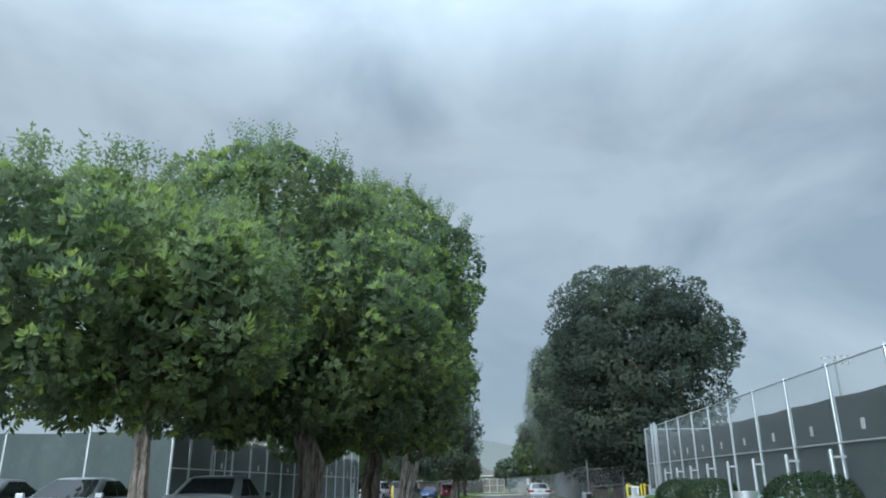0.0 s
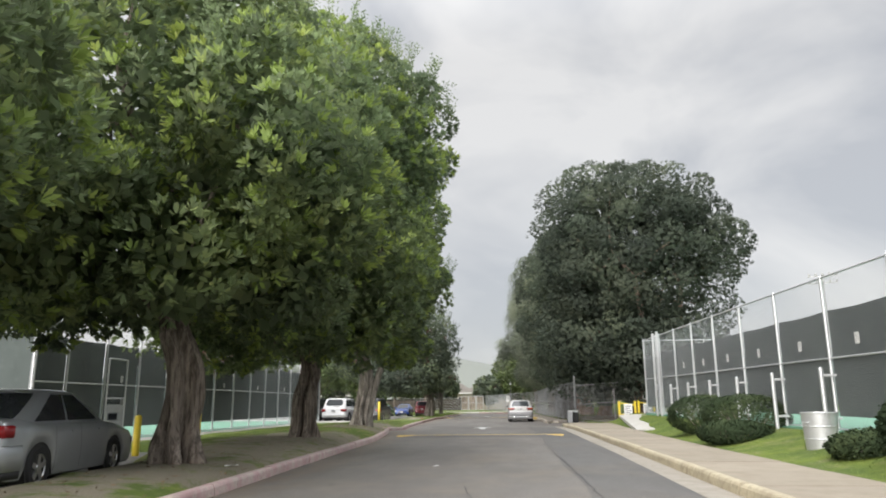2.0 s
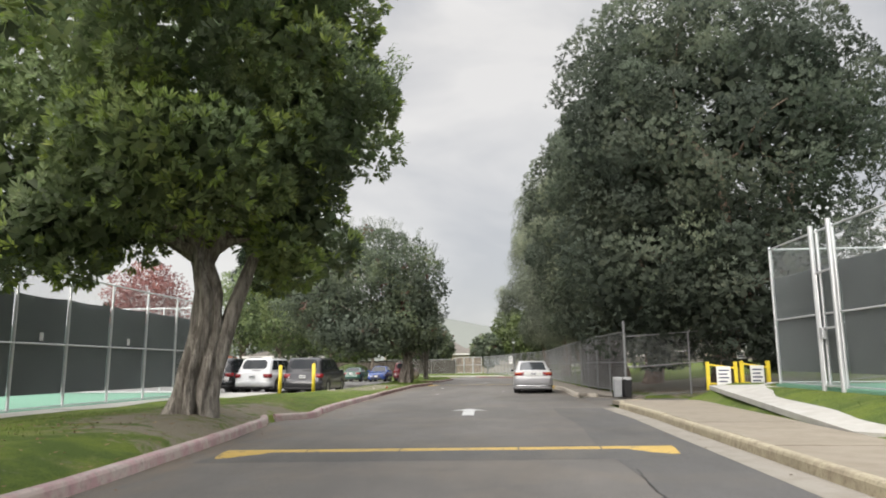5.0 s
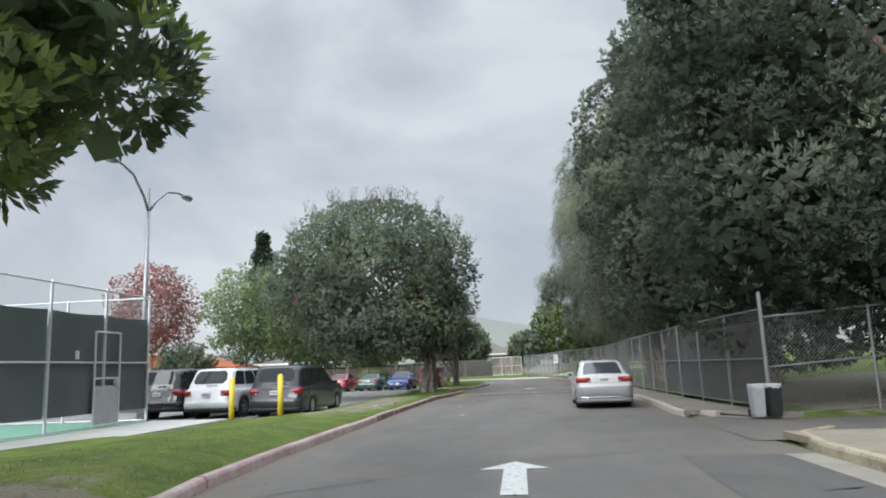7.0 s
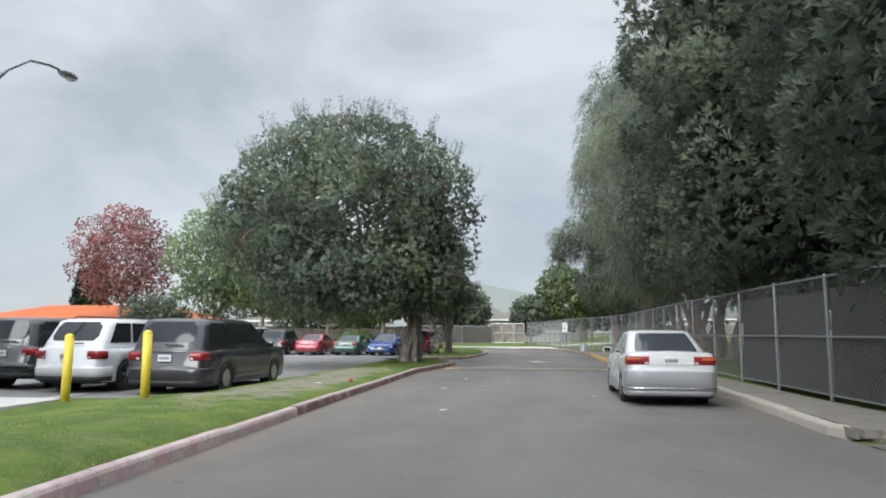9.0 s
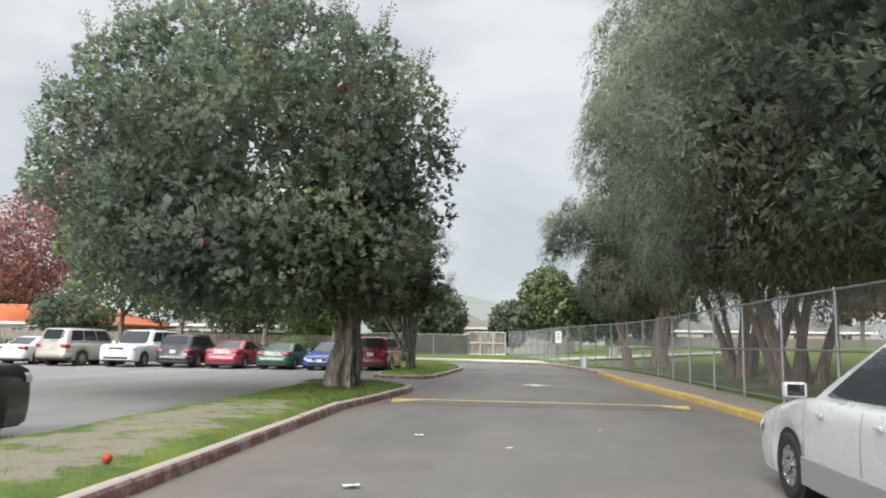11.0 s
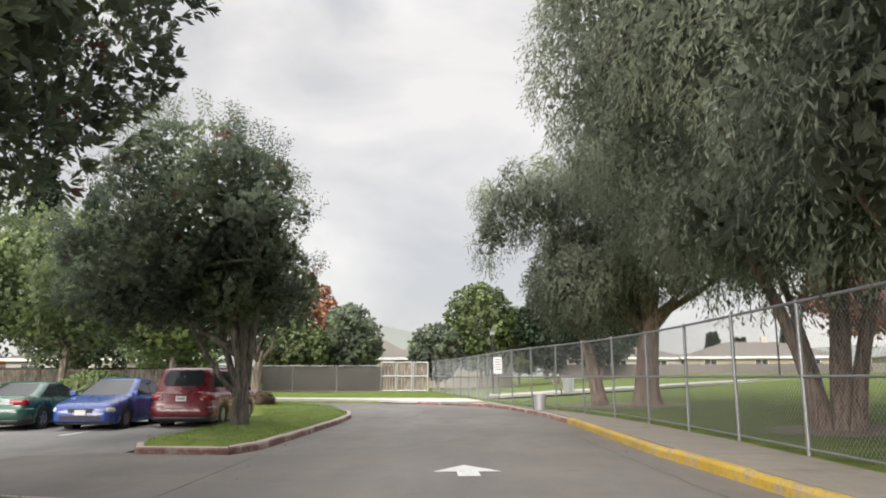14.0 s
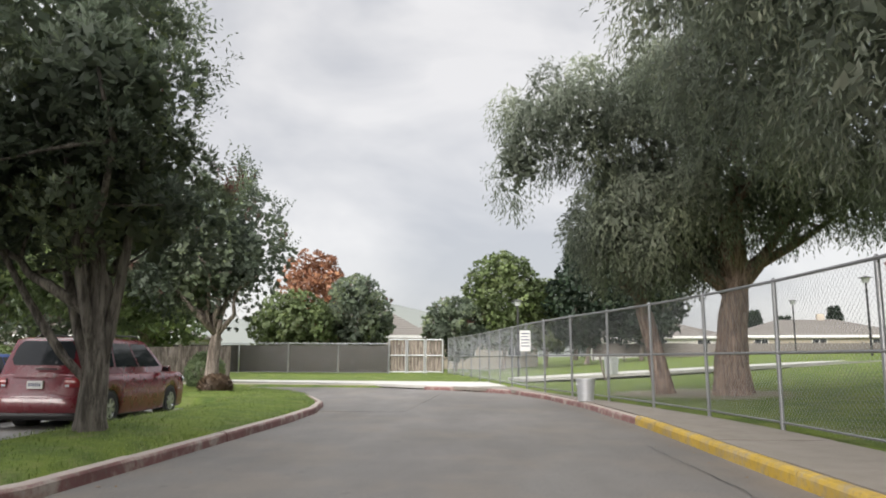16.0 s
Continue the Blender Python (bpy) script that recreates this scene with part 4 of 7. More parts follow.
court_fence("court_fence_far", [(-6.94, 53.12), (-8.2, 53.12), (-9.4, 53.12), (-12.4, 53.12), (-15.4, 53.12), (-18.4, 53.12), (-21.4, 53.12)], 3.35, 0.15, "tall chain-link end fence of the court", (0.25, 0.82), 0.47, (), 0.05)
court_fence("court_fence_beyond", [(-33.5, 26.3 + 3.8 * i) for i in range(8)], 3.35, 0.15, "tall chain-link fence across the court", (0.25, 0.85), 0.47, (), 0.05)
for gx, gy in ((-6.85, 29.9), (-6.85, 51.2)):
    g = empty("court_gate", gx, gy, 0.16, label="galvanised framed gate in the court fence", category="gate")
    gate_leaf(g, 0.0, -0.5, 0.5, 0.06, 2.3, False)
    part("kick_panel", box(-0.006, -0.48, 0.1, 0.006, 0.48, 1.0), M_PALEBIN, g, "grey lower panel of the gate")

# fence beside the sidewalk and round the bend
street_fence = mesh_fence("street_fence", FENCE_LINE, 2.08, lambda x, y: max(0.18, ground_z(x + 0.15, y) + 0.03), "grey chain-link fence with top rail beside the sidewalk", 0.032, 0.024, 0.5, M_GALV_DULL, 0.06, 0.0019)
screen = empty("privacy_screen", 0, 0, 0, label="brown privacy cloth tied to the chain-link fence", category="screen")
for (x0, y0), (x1, y1) in list(zip(FENCE_LINE, FENCE_LINE[1:]))[:4]:
    screen_panels(screen, (x0, y0, 0), (x1, y1, 0), 0.22, 2.05, M_SCREEN2, -0.05)
mesh_fence("side_fence", [(8.45, 50.8), (10.6, 50.9), (12.8, 51.0), (15.0, 51.1), (17.2, 51.2)], 2.1, lambda x, y: ground_z(x, y) + 0.02, "chain-link fence behind the driveway", 0.03, 0.022, 0.5, M_GALV_DULL)
corner = empty("fence_post", 8.4, 50.7, 0.1, label="tall galvanised fence corner post", category="post")
bm = tube([(0, 0, -0.1), (0, 0, 2.48)], 0.045, 12)
add_tube(bm, [(0, 0, 2.48), (0, 0, 2.53)], 0.052, 12, 0.02)
part("pole", bm, M_GALV_DULL, corner)
far_z = lambda x, y: ground_z(x, y) + 0.03
far_fence = mesh_fence("far_fence", [(-1.9 - 3.0 * i, 113.0 + 0.05 * i) for i in range(11)], 1.75, far_z, "dark chain-link fence across the far lawn", 0.03, 0.022, None, M_GALV_DULL, 0.09, 0.003)
back = empty("hedge_screen", 0, 0, 0, label="dark green privacy cloth behind the far fence", category="screen")
for i in range(10):
    screen_panels(back, (-1.9 - 3.0 * i, 113.1, 0), (-4.9 - 3.0 * i, 113.1, 0), 0.3, 1.9, M_SCREEN2, -0.08)
lot_fence = mesh_fence("lot_fence", [(-32.0 - 3.0 * i, 99.6) for i in range(8)], 1.8, lambda x, y: 0.1, "chain-link fence behind the parking lot", 0.03, 0.022, None, M_GALV_DULL, 0.1, 0.003)
far_gate = empty("double_gate", -0.2, 113.4, far_z(-0.2, 113.4), label="tall double gate of wood and steel frames", category="gate")
for i, x0 in enumerate((-1.7, -0.6, 0.5)):
    bm = bmesh.new()
    for xx in (x0, x0 + 1.0):
        add_tube(bm, [(xx, 0, 0), (xx, 0, 2.0)], 0.04, 8)
    for zz in (0.08, 1.05, 1.98):
        add_tube(bm, [(x0, 0, zz), (x0 + 1.0, 0, zz)], 0.03, 8)
    part("gate_leaf", bm, M_GALV, far_gate)
for i in range(16):
    part("board", box(-1.75 + 0.21 * i, 0.1, 0.05, -1.57 + 0.21 * i, 0.13, 1.9 + 0.04 * (i % 3), 0.004), M_BARK, far_gate)


# ---- street furniture ----
def bollard(x, y, h=1.12, label="yellow painted steel bollard with a rounded top"):
    top = empty("bollard", x, y, ground_z(x, y) - 0.02, random.uniform(0, 360), label, "bollard", "yellow bollards")
    bm = bmesh.new()
    add_tube(bm, [(0, 0, -0.1), (0, 0, h - 0.06), (0, 0, h - 0.06)], 0.072, 16)
    r = 0.072
    for i in range(4):
        a0, a1 = math.pi / 2 * i / 4, math.pi / 2 * (i + 1) / 4
        add_tube(bm, [(0, 0, h - 0.06 + 0.06 * math.sin(a0)), (0, 0, h - 0.06 + 0.06 * math.sin(a1))], r * math.cos(a0) + 1e-3, 16, r * math.cos(a1) + 1e-3, caps=False)
    bmesh.ops.rotate(bm, cent=(0, 0, 0), matrix=Matrix.Rotation(radians(random.uniform(-1.5, 1.5)), 3, "X"), verts=bm.verts[:])
    part("tube", bm, M_BOLLARD, top, smooth=True)
    return top


bollard(-4.53, 53.19)
bollard(-3.23, 53.35)
bollard(-3.3, 24.6, 1.0)
bollard(-2.05, 24.75, 1.0)


def trash_can(x, y, z, label, size=1.0):
    """A ribbed galvanised can with a rim and side handles."""
    top = empty("trash_can", x, y, z, 20, label, "trash can")
    top.scale = (size, size, size)
    bm = bmesh.new()
    add_tube(bm, [(0, 0, 0.0), (0, 0, 0.72)], 0.255, 28, 0.305, caps=False)
    bmesh.ops.create_circle(bm, cap_ends=True, segments=28, radius=0.255)
    part("can", bm, M_GALV, top, smooth=True)
    for zz in (0.03, 0.25, 0.47, 0.70):
        r = 0.258 + 0.05 * zz / 0.72
        part("rib", tube([(r * math.cos(t * math.pi / 14), r * math.sin(t * math.pi / 14), zz) for t in range(29)], 0.012, 6), M_GALV, top)
    part("inside", tube([(0, 0, 0.62), (0, 0, 0.63)], 0.285, 24), M_BLACK, top)
    for s in (1, -1):
        part("handle", tube([(s * 0.29, -0.07, 0.55), (s * 0.34, -0.06, 0.53), (s * 0.34, 0.06, 0.53), (s * 0.29, 0.07, 0.55)], 0.008, 6), M_GALV, top)
    return top


trash_can(10.12, 23.4, 0.2, "ribbed galvanised trash can on the lawn")
trash_can(5.72, 88.4, 0.14, "ribbed galvanised trash can beside the far fence", 0.72)


def lined_bin(x, y, z, rz, body, size, label):
    """A dark square bin with a white bag folded over its rim."""
    top = empty("litter_bin", x, y, z, rz, label, "trash can", "bins at the fence corner")
    top.scale = (size, size, 1.0)
    bm = bmesh.new()
    add_box(bm, -0.24, -0.24, 0, 0.24, 0.24, 0.62)
    for v in bm.verts:
        s = 0.84 + 0.16 * v.co.z / 0.62
        v.co.x *= s
        v.co.y *= s
    bmesh.ops.bevel(bm, geom=bm.edges[:], offset=0.03, segments=2, affect="EDGES")
    part("body", bm, body, top)
    verts, faces = [], []
    n = 32
    for j, (zz, r) in enumerate(((0.575, 0.272), (0.62, 0.278), (0.66, 0.28), (0.65, 0.24))):
        for i in range(n):
            a = 2 * math.pi * i / n
            sq = 1 / max(abs(math.cos(a)), abs(math.sin(a))) ** 0.6
            w = 0.018 * noise.noise((math.cos(a) * 3, math.sin(a) * 3, j * 2.0))
            verts.append((math.cos(a) * (r * sq * 0.92 + w), math.sin(a) * (r * sq * 0.92 + w), zz + 0.05 * noise.noise((math.cos(a) * 2, math.sin(a) * 2, 5 + j)) * (j == 0)))
    for j in range(3):
        for i in range(n):
            faces.append((j * n + i, j * n + (i + 1) % n, (j + 1) * n + (i + 1) % n, (j + 1) * n + i))
    link_mesh("liner", verts, faces, M_LINER, top, True)
    for s in (1, -1):
        part("wheel", tube([(s * 0.2, 0.26, 0.08), (s * 0.25, 0.26, 0.08)], 0.08, 12), M_TYRE, top)
    return top


lined_bin(8.06, 50.4, 0.06, 8, M_PALEBIN, 0.55, "grey plastic bin with a pale liner over its rim")
lined_bin(8.36, 50.36, 0.06, 14, M_BLACK, 0.58, "dark plastic bin with a white liner over its rim")


def yellow_barrier(x, y, z, rz, sign):
    """A short yellow gate leaf of tubes with a white notice tied to it."""
    top = empty("yellow_gate", x, y, z, rz, "low yellow steel gate leaf with a white notice", "gate", "yellow gate leaves")
    for xx in (0.0, 0.82):
        part("post", box(xx - 0.05, -0.05, -0.05, xx + 0.05, 0.05, 0.8, 0.008), M_BOLLARD, top)
    part("top_bar", tube([(0.0, 0, 0.72), (0.82, 0, 0.6)], 0.03, 8), M_BOLLARD, top)
    part("low_bar", tube([(0.0, 0, 0.15), (0.82, 0, 0.12)], 0.025, 8), M_BOLLARD, top)
    if sign:
        notice = part("notice", box(0.24, -0.06, 0.1, 0.66, -0.045, 0.66, 0.003), M_SIGN, top, "white notice with lines of small writing")
        for k in range(4):
            part("text_line", box(0.3, -0.0625, 0.52 - 0.11 * k, 0.6 - 0.05 * (k % 2), -0.0605, 0.56 - 0.11 * k), M_INK, notice)
    return top


yellow_barrier(10.42, 48.1, 0.4, 0, True)
yellow_barrier(11.42, 48.1, 0.42, 8, True)

# small notice on the fence behind the driveway
fence_sign = part("fence_sign", box(-0.16, -0.012, 0, 0.16, 0.0, 0.26, 0.003), M_SIGN)
fence_sign.matrix_basis = pose(12.34, 50.9, 1.3, 0, 0, 3)
tagged(fence_sign, "small white notice on the driveway fence", "sign")
for k in range(3):
    part("text_line", box(-0.11, -0.0145, 0.19 - 0.06 * k, 0.11 - 0.04 * (k % 2), -0.0125, 0.215 - 0.06 * k), M_INK, fence_sign)

# notice board on the bend of the fence
bm = box(-0.02, -0.015, 0, 0.34, 0.0, 0.68, 0.004)
notice = part("fence_notice", bm, M_SIGN)
notice.matrix_basis = pose(4.62, 94.6, 1.36, 0, 0, -6)
tagged(notice, "white notice board on the chain-link fence", "sign")
for k in range(5):
    part("text_line", box(0.03, -0.0175, 0.56 - 0.1 * k, 0.29 - 0.04 * (k % 2), -0.0165, 0.59 - 0.1 * k), M_INK, notice)


def street_lamp():
    top = empty("street_lamp", -8.66, 55.75, 0.0, 0, "tall grey twin-arm street lamp with cobra heads", "street lamp")
    bm = bmesh.new()
    add_tube(bm, [(0, 0, -0.1), (0, 0, 7.05)], 0.095, 14, 0.062)
    part("pole", bm, M_GALV_DULL, top, smooth=True)
    part("base", tube([(0, 0, 0), (0, 0, 0.35), (0, 0, 0.4)], 0.17, 12, 0.12), M_WALK2, top)
    part("finial", tube([(0, 0, 7.05), (0, 0, 7.45)], 0.05, 8, 0.03), M_GALV_DULL, top)
    for s, reach, rise in ((-1, 2.1, 0.75), (1, 1.9, 0.65)):
        pts = [(0.02, s * 0.05, 6.7), (0.05, s * 0.35, 7.08), (0.1, s * reach * 0.5, 7.05 + rise * 0.75), (0.14, s * reach * 0.8, 7.0 + rise), (0.18, s * reach, 7.0 + rise)]
        part("arm", tube(pts, 0.045, 8, 0.032), M_GALV_DULL, top, smooth=True)
        bm = bmesh.new()
        bmesh.ops.create_uvsphere(bm, u_segments=14, v_segments=8, radius=1.0)
        bmesh.ops.scale(bm, vec=(0.15, 0.34, 0.1), verts=bm.verts)
        bmesh.ops.translate(bm, vec=(0.18, s * (reach + 0.25), 6.98 + rise), verts=bm.verts)
        head = part("lamp_head", bm, M_GALV_DULL, top, smooth=True)
        bm = bmesh.new()
        bmesh.ops.create_uvsphere(bm, u_segments=12, v_segments=6, radius=1.0)
        bmesh.ops.scale(bm, vec=(0.11, 0.2, 0.07), verts=bm.verts)
        bmesh.ops.translate(bm, vec=(0.18, s * (reach + 0.32), 6.92 + rise), verts=bm.verts)
        part("lens", bm, M_HEAD, head, smooth=True)
    return top


street_lamp()


def flood_mast(x, y, h):
    top = empty("floodlight_mast", x, y, 0, -24, "slim sports floodlight mast with lamp bars", "mast")
    part("pole", tube([(0, 0, -0.5), (0, 0, h)], 0.28, 10, 0.14), M_GALV_DULL, top)
    for k in range(2):
        bar = part("crossbar", box(-2.4, -0.06, h - 0.4 - 1.3 * k, 2.4, 0.06, h - 0.25 - 1.3 * k), M_GALV_DULL, top)
        for i in range(5):
            part("lamp", box(-2.3 + 1.1 * i, -0.3, h - 0.25 - 1.3 * k, -1.9 + 1.1 * i, 0.2, h + 0.2 - 1.3 * k, 0.05), M_PALEBIN, bar)
    return top


flood_mast(63, 142, 24)


def park_lamp(x, y, h=3.6):
    top = empty("park_lamp", x, y, ground_z(x, y), 0, "dark park lamp with a flat cap", "street lamp", "park lamps")
    part("pole", tube([(0, 0, -0.1), (0, 0, h)], 0.055, 8, 0.045), M_BLACK, top)
    part("lantern", tube([(0, 0, h), (0, 0, h + 0.22)], 0.13, 10, 0.17), M_HEAD, top)
    part("cap", tube([(0, 0, h + 0.22), (0, 0, h + 0.3)], 0.3, 12, 0.08), M_BLACK, top)
    return top


park_lamp(5.2, 104.5, 3.4)
park_lamp(20.5, 103.0, 3.2)
park_lamp(24.0, 118.0, 3.2)
# small park things beyond the fence
bin2 = trash_can(8.8, 101.0, 0.5, "pale trash can on the park path")
sign_post = empty("leaning_stake", 8.2, 99.2, 0.4, label="leaning wooden stake on the lawn", category="stake")
part("stake", tube([(0, 0, -0.1), (-0.2, 0, 0.85)], 0.04, 6), M_BARK, sign_post)


# ---- buildings in the distance ----
def house(x, y, z, w, d, eave, ridge, rz, wall, roofm, label, windows=3, over=0.5):
    """A low house: walls, a hipped roof with eaves, windows with frames and a door."""
    top = empty("house", x, y, z, rz, label, "house")
    part("wall", box(-w / 2, -d / 2, -0.5, w / 2, d / 2, eave), wall, top)
    a, b, r = w / 2 + over, d / 2 + over, max(w / 2 - d / 2, 0.2)
    verts = [(-a, -b, eave), (a, -b, eave), (a, b, eave), (-a, b, eave), (-r, 0, ridge), (r, 0, ridge), (-a, -b, eave - 0.16), (a, -b, eave - 0.16), (a, b, eave - 0.16), (-a, b, eave - 0.16)]
    faces = [(0, 1, 5, 4), (1, 2, 5), (2, 3, 4, 5), (3, 0, 4), (6, 7, 1, 0), (7, 8, 2, 1), (8, 9, 3, 2), (9, 6, 0, 3), (9, 8, 7, 6)]
    roof_ob = link_mesh("roof", verts, faces, roofm, top)
    part("fascia", box(-a - 0.02, -b - 0.03, eave - 0.2, a + 0.02, -b - 0.002, eave + 0.02), M_TRIM, top)
    rows = int((b) / 0.35)
    for k in range(1, rows):
        t = k / rows
        xa = -a + (a - r) * t
        part("tile_course", box(xa, -b + b * t - 0.02, eave + (ridge - eave) * t + 0.005, -xa, -b + b * t + 0.03, eave + (ridge - eave) * t + 0.035), roofm, roof_ob)
    for i in range(windows):
        cx = -w / 2 + w * (i + 0.5) / windows
        win = part("window", box(cx - 0.62, -d / 2 - 0.05, 0.95, cx + 0.62, -d / 2 + 0.02, 2.05), M_TRIM, top)
        for s in (-1, 1):
            part("pane", box(cx + s * 0.29 - 0.25, -d / 2 - 0.062, 1.02, cx + s * 0.29 + 0.25, -d / 2 - 0.048, 1.98), M_WINDOW, win)
    part("chimney", box(r * 0.4, -0.3, ridge - 0.5, r * 0.4 + 0.6, 0.3, ridge + 0.5), wall, top)
    return top


school = house(-47, 118, -0.1, 26, 12, 2.5, 4.4, 2, M_STUCCO, M_ROOF_RED, "long low building with an orange-red tile roof", 7, 0.9)
house(-7.5, 135, 0.3, 13, 9, 2.7, 5.6, 4, M_STUCCO, M_ROOF_GREY, "beige house with a grey-brown shingle roof", 3)
house(3.0, 138, 0.3, 12, 9, 2.7, 5.0, -3, M_STUCCO, M_ROOF_GREY, "beige house with a grey-brown shingle roof", 3)
house(-24, 122, 0.2, 14, 7, 2.4, 3.4, 0, M_STUCCO_W, M_ROOF_GREY, "low white building behind the parking lot", 4)
house(34, 138, 0.9, 14, 9, 2.3, 3.9, -12, M_STUCCO, M_ROOF_GREY, "beige house across the park", 3)
house(52, 132, 0.9, 14, 9, 2.3, 3.9, -16, M_STUCCO_W, M_ROOF_GREY, "pale house across the park", 3)
house(21, 142, 0.9, 12, 9, 2.3, 3.9, -8, M_STUCCO_W, M_ROOF_GREY, "pale house across the park", 3)


def picket_row(name, x0, y0, x1, y1, z, h, material, label, step=2.2):
    """A board fence in bays between posts."""
    top = empty(name, x0, y0, z, math.degrees(math.atan2(y1 - y0, x1 - x0)), label, "fence")
    length = math.hypot(x1 - x0, y1 - y0)
    n = int(length / step)
    for i in range(n):
        part("panel", box(i * step + 0.06, -0.02, 0.05, (i + 1) * step - 0.06, 0.02, h - 0.03 * (i % 2), 0.004), material, top)
        part("post", box(i * step - 0.06, -0.06, -0.3, i * step + 0.06, 0.06, h + 0.06, 0.006), material, top)
    return top


picket_row("park_wall", 12, 124, 70, 108, 1.25, 1.0, M_BOARD, "weathered grey board fence across the far side of the park")
picket_row("lot_wall", -40, 100.5, -6, 100.6, 0.0, 1.6, M_BARK, "dark board fence behind the parking lot")


# ---- distant hills ----
def hill(name, cx, cy, wx, wy, h, label):
    n = 40
    verts, faces = [], []
    for j in range(13):
        for i in range(n + 1):
            u, v = i / n * 2 - 1, j / 12 * 2 - 1
            r = max(0.0, 1 - u * u) ** 0.8 * max(0.0, 1 - v * v)
            bumps = 0.75 + 0.35 * noise.noise((u * 3 + cx * 0.01, v * 2, 0.5)) + 0.12 * noise.noise((u * 11, v * 5, 2.5))
            verts.append((cx + u * wx, cy + v * wy, -2 + h * r * bumps))
    for j in range(12):
        for i in range(n):
            k = j * (n + 1) + i
            faces.append((k, k + 1, k + n + 2, k + n + 1))
    return tagged(link_mesh(name, verts, faces, M_HILL, smooth=True), label, "hill", kind="structure")


hill("backdrop_hills", -60, 1500, 900, 350, 112, "grassy hills coloured pale with haze on the horizon")
hill("backdrop_hills", 1100, 1500, 900, 400, 78, "grassy hills coloured pale with haze on the horizon")


# ---- trees ----
RNG = np.random.default_rng(7)


def unit(v):
    return v / np.maximum(np.linalg.norm(v, axis=-1, keepdims=True), 1e-9)


def sprigs(base, axis, count, spacing, length, width, rng, droop=0.0, splay=0.9):
    """Leaf quads (diamonds) set in two rows along short stems: n x count leaves."""
    n = len(base)
    side = unit(np.cross(axis, rng.normal(size=(n, 3))))
    out = []
    for k in range(count):
        sgn = 1 if k % 2 else -1
        p = base + axis * (spacing * (k + 0.5)) + np.array([0, 0, -droop]) * (k / count) ** 2 * spacing * count
        d = unit(side * sgn * splay + axis * 0.55 + rng.normal(size=(n, 3)) * 0.22 + np.array([0, 0, -droop * 0.8]))
        nrm = unit(np.cross(d, rng.normal(size=(n, 3)) * 0.5 + np.array([0, 0, 1.0])))
        l = length * rng.uniform(0.7, 1.2, (n, 1))
        w = width * rng.uniform(0.7, 1.2, (n, 1))
        out.append(np.stack([p, p + d * l * 0.55 + nrm * w, p + d * l, p + d * l * 0.55 - nrm * w], 1))
    return np.concatenate(out)


def rosettes(base, axis, count, length, width, rng):
    """Shoot tips: leaves that spread from a point round an axis."""
    n = len(base)
    side = unit(np.cross(axis, rng.normal(size=(n, 3))))
    other = np.cross(axis, side)
    out = []
    for k in range(count):
        a = 2 * math.pi * k / count + rng.uniform(-0.3, 0.3, (n, 1))
        open_ = rng.uniform(0.35, 1.1, (n, 1))
        d = unit(axis + (side * np.cos(a) + other * np.sin(a)) * open_)
        s = unit(np.cross(d, axis) + rng.normal(size=(n, 3)) * 0.15)
        l, w = length * rng.uniform(0.7, 1.3, (n, 1)), width * rng.uniform(0.8, 1.2, (n, 1))
        p = base + d * l * 0.15
        out.append(np.stack([p, p + d * l * 0.6 + s * w, p + d * l, p + d * l * 0.6 - s * w], 1))
    return np.concatenate(out)


def puffs(bodies, n, clump_r, rng, flat, away):
    """Centres and radii of the billows that cover a crown, spaced apart, with the way each one faces."""
    area = np.array([b[3] * b[4] + b[4] * b[5] + b[3] * b[5] for b in bodies])
    pick_b = rng.choice(len(bodies), n * 9, p=area / area.sum())
    way = unit(rng.normal(size=(n * 9, 3)))
    if flat:
        way[:, 2] = np.where(way[:, 2] < 0, way[:, 2] * (1 - flat), way[:, 2])
    rad = rng.uniform(*clump_r, n * 9)
    all_b = np.array(bodies)
    bb = all_b[pick_b]
    spot = bb[:, :3] + way * np.maximum(bb[:, 3:] - 0.6 * rad[:, None], 0.25)
    keep = []
    got, got_r = np.zeros((n, 3)), np.zeros(n)
    for i in range(n * 9):
        if (way[i, 1] > 0.35 and i % 2) or (way[i, 0] * away > 0.55 and i % 2):
            continue
        other = [((spot[i] - o[:3]) / np.maximum(o[3:] - 0.7 * rad[i], 0.2)) for j, o in enumerate(bodies) if j != pick_b[i]]
        if any((q * q).sum() < 0.72 for q in other):
            continue
        k = len(keep)
        if k and (np.linalg.norm(got[:k] - spot[i], axis=1) < 0.55 * (got_r[:k] + rad[i])).any():
            continue
        got[k], got_r[k] = spot[i], rad[i]
        keep.append(i)
        if len(keep) == n:
            break
    keep = np.array(keep)
    return spot[keep], rad[keep], bb[keep, :3], way[keep]


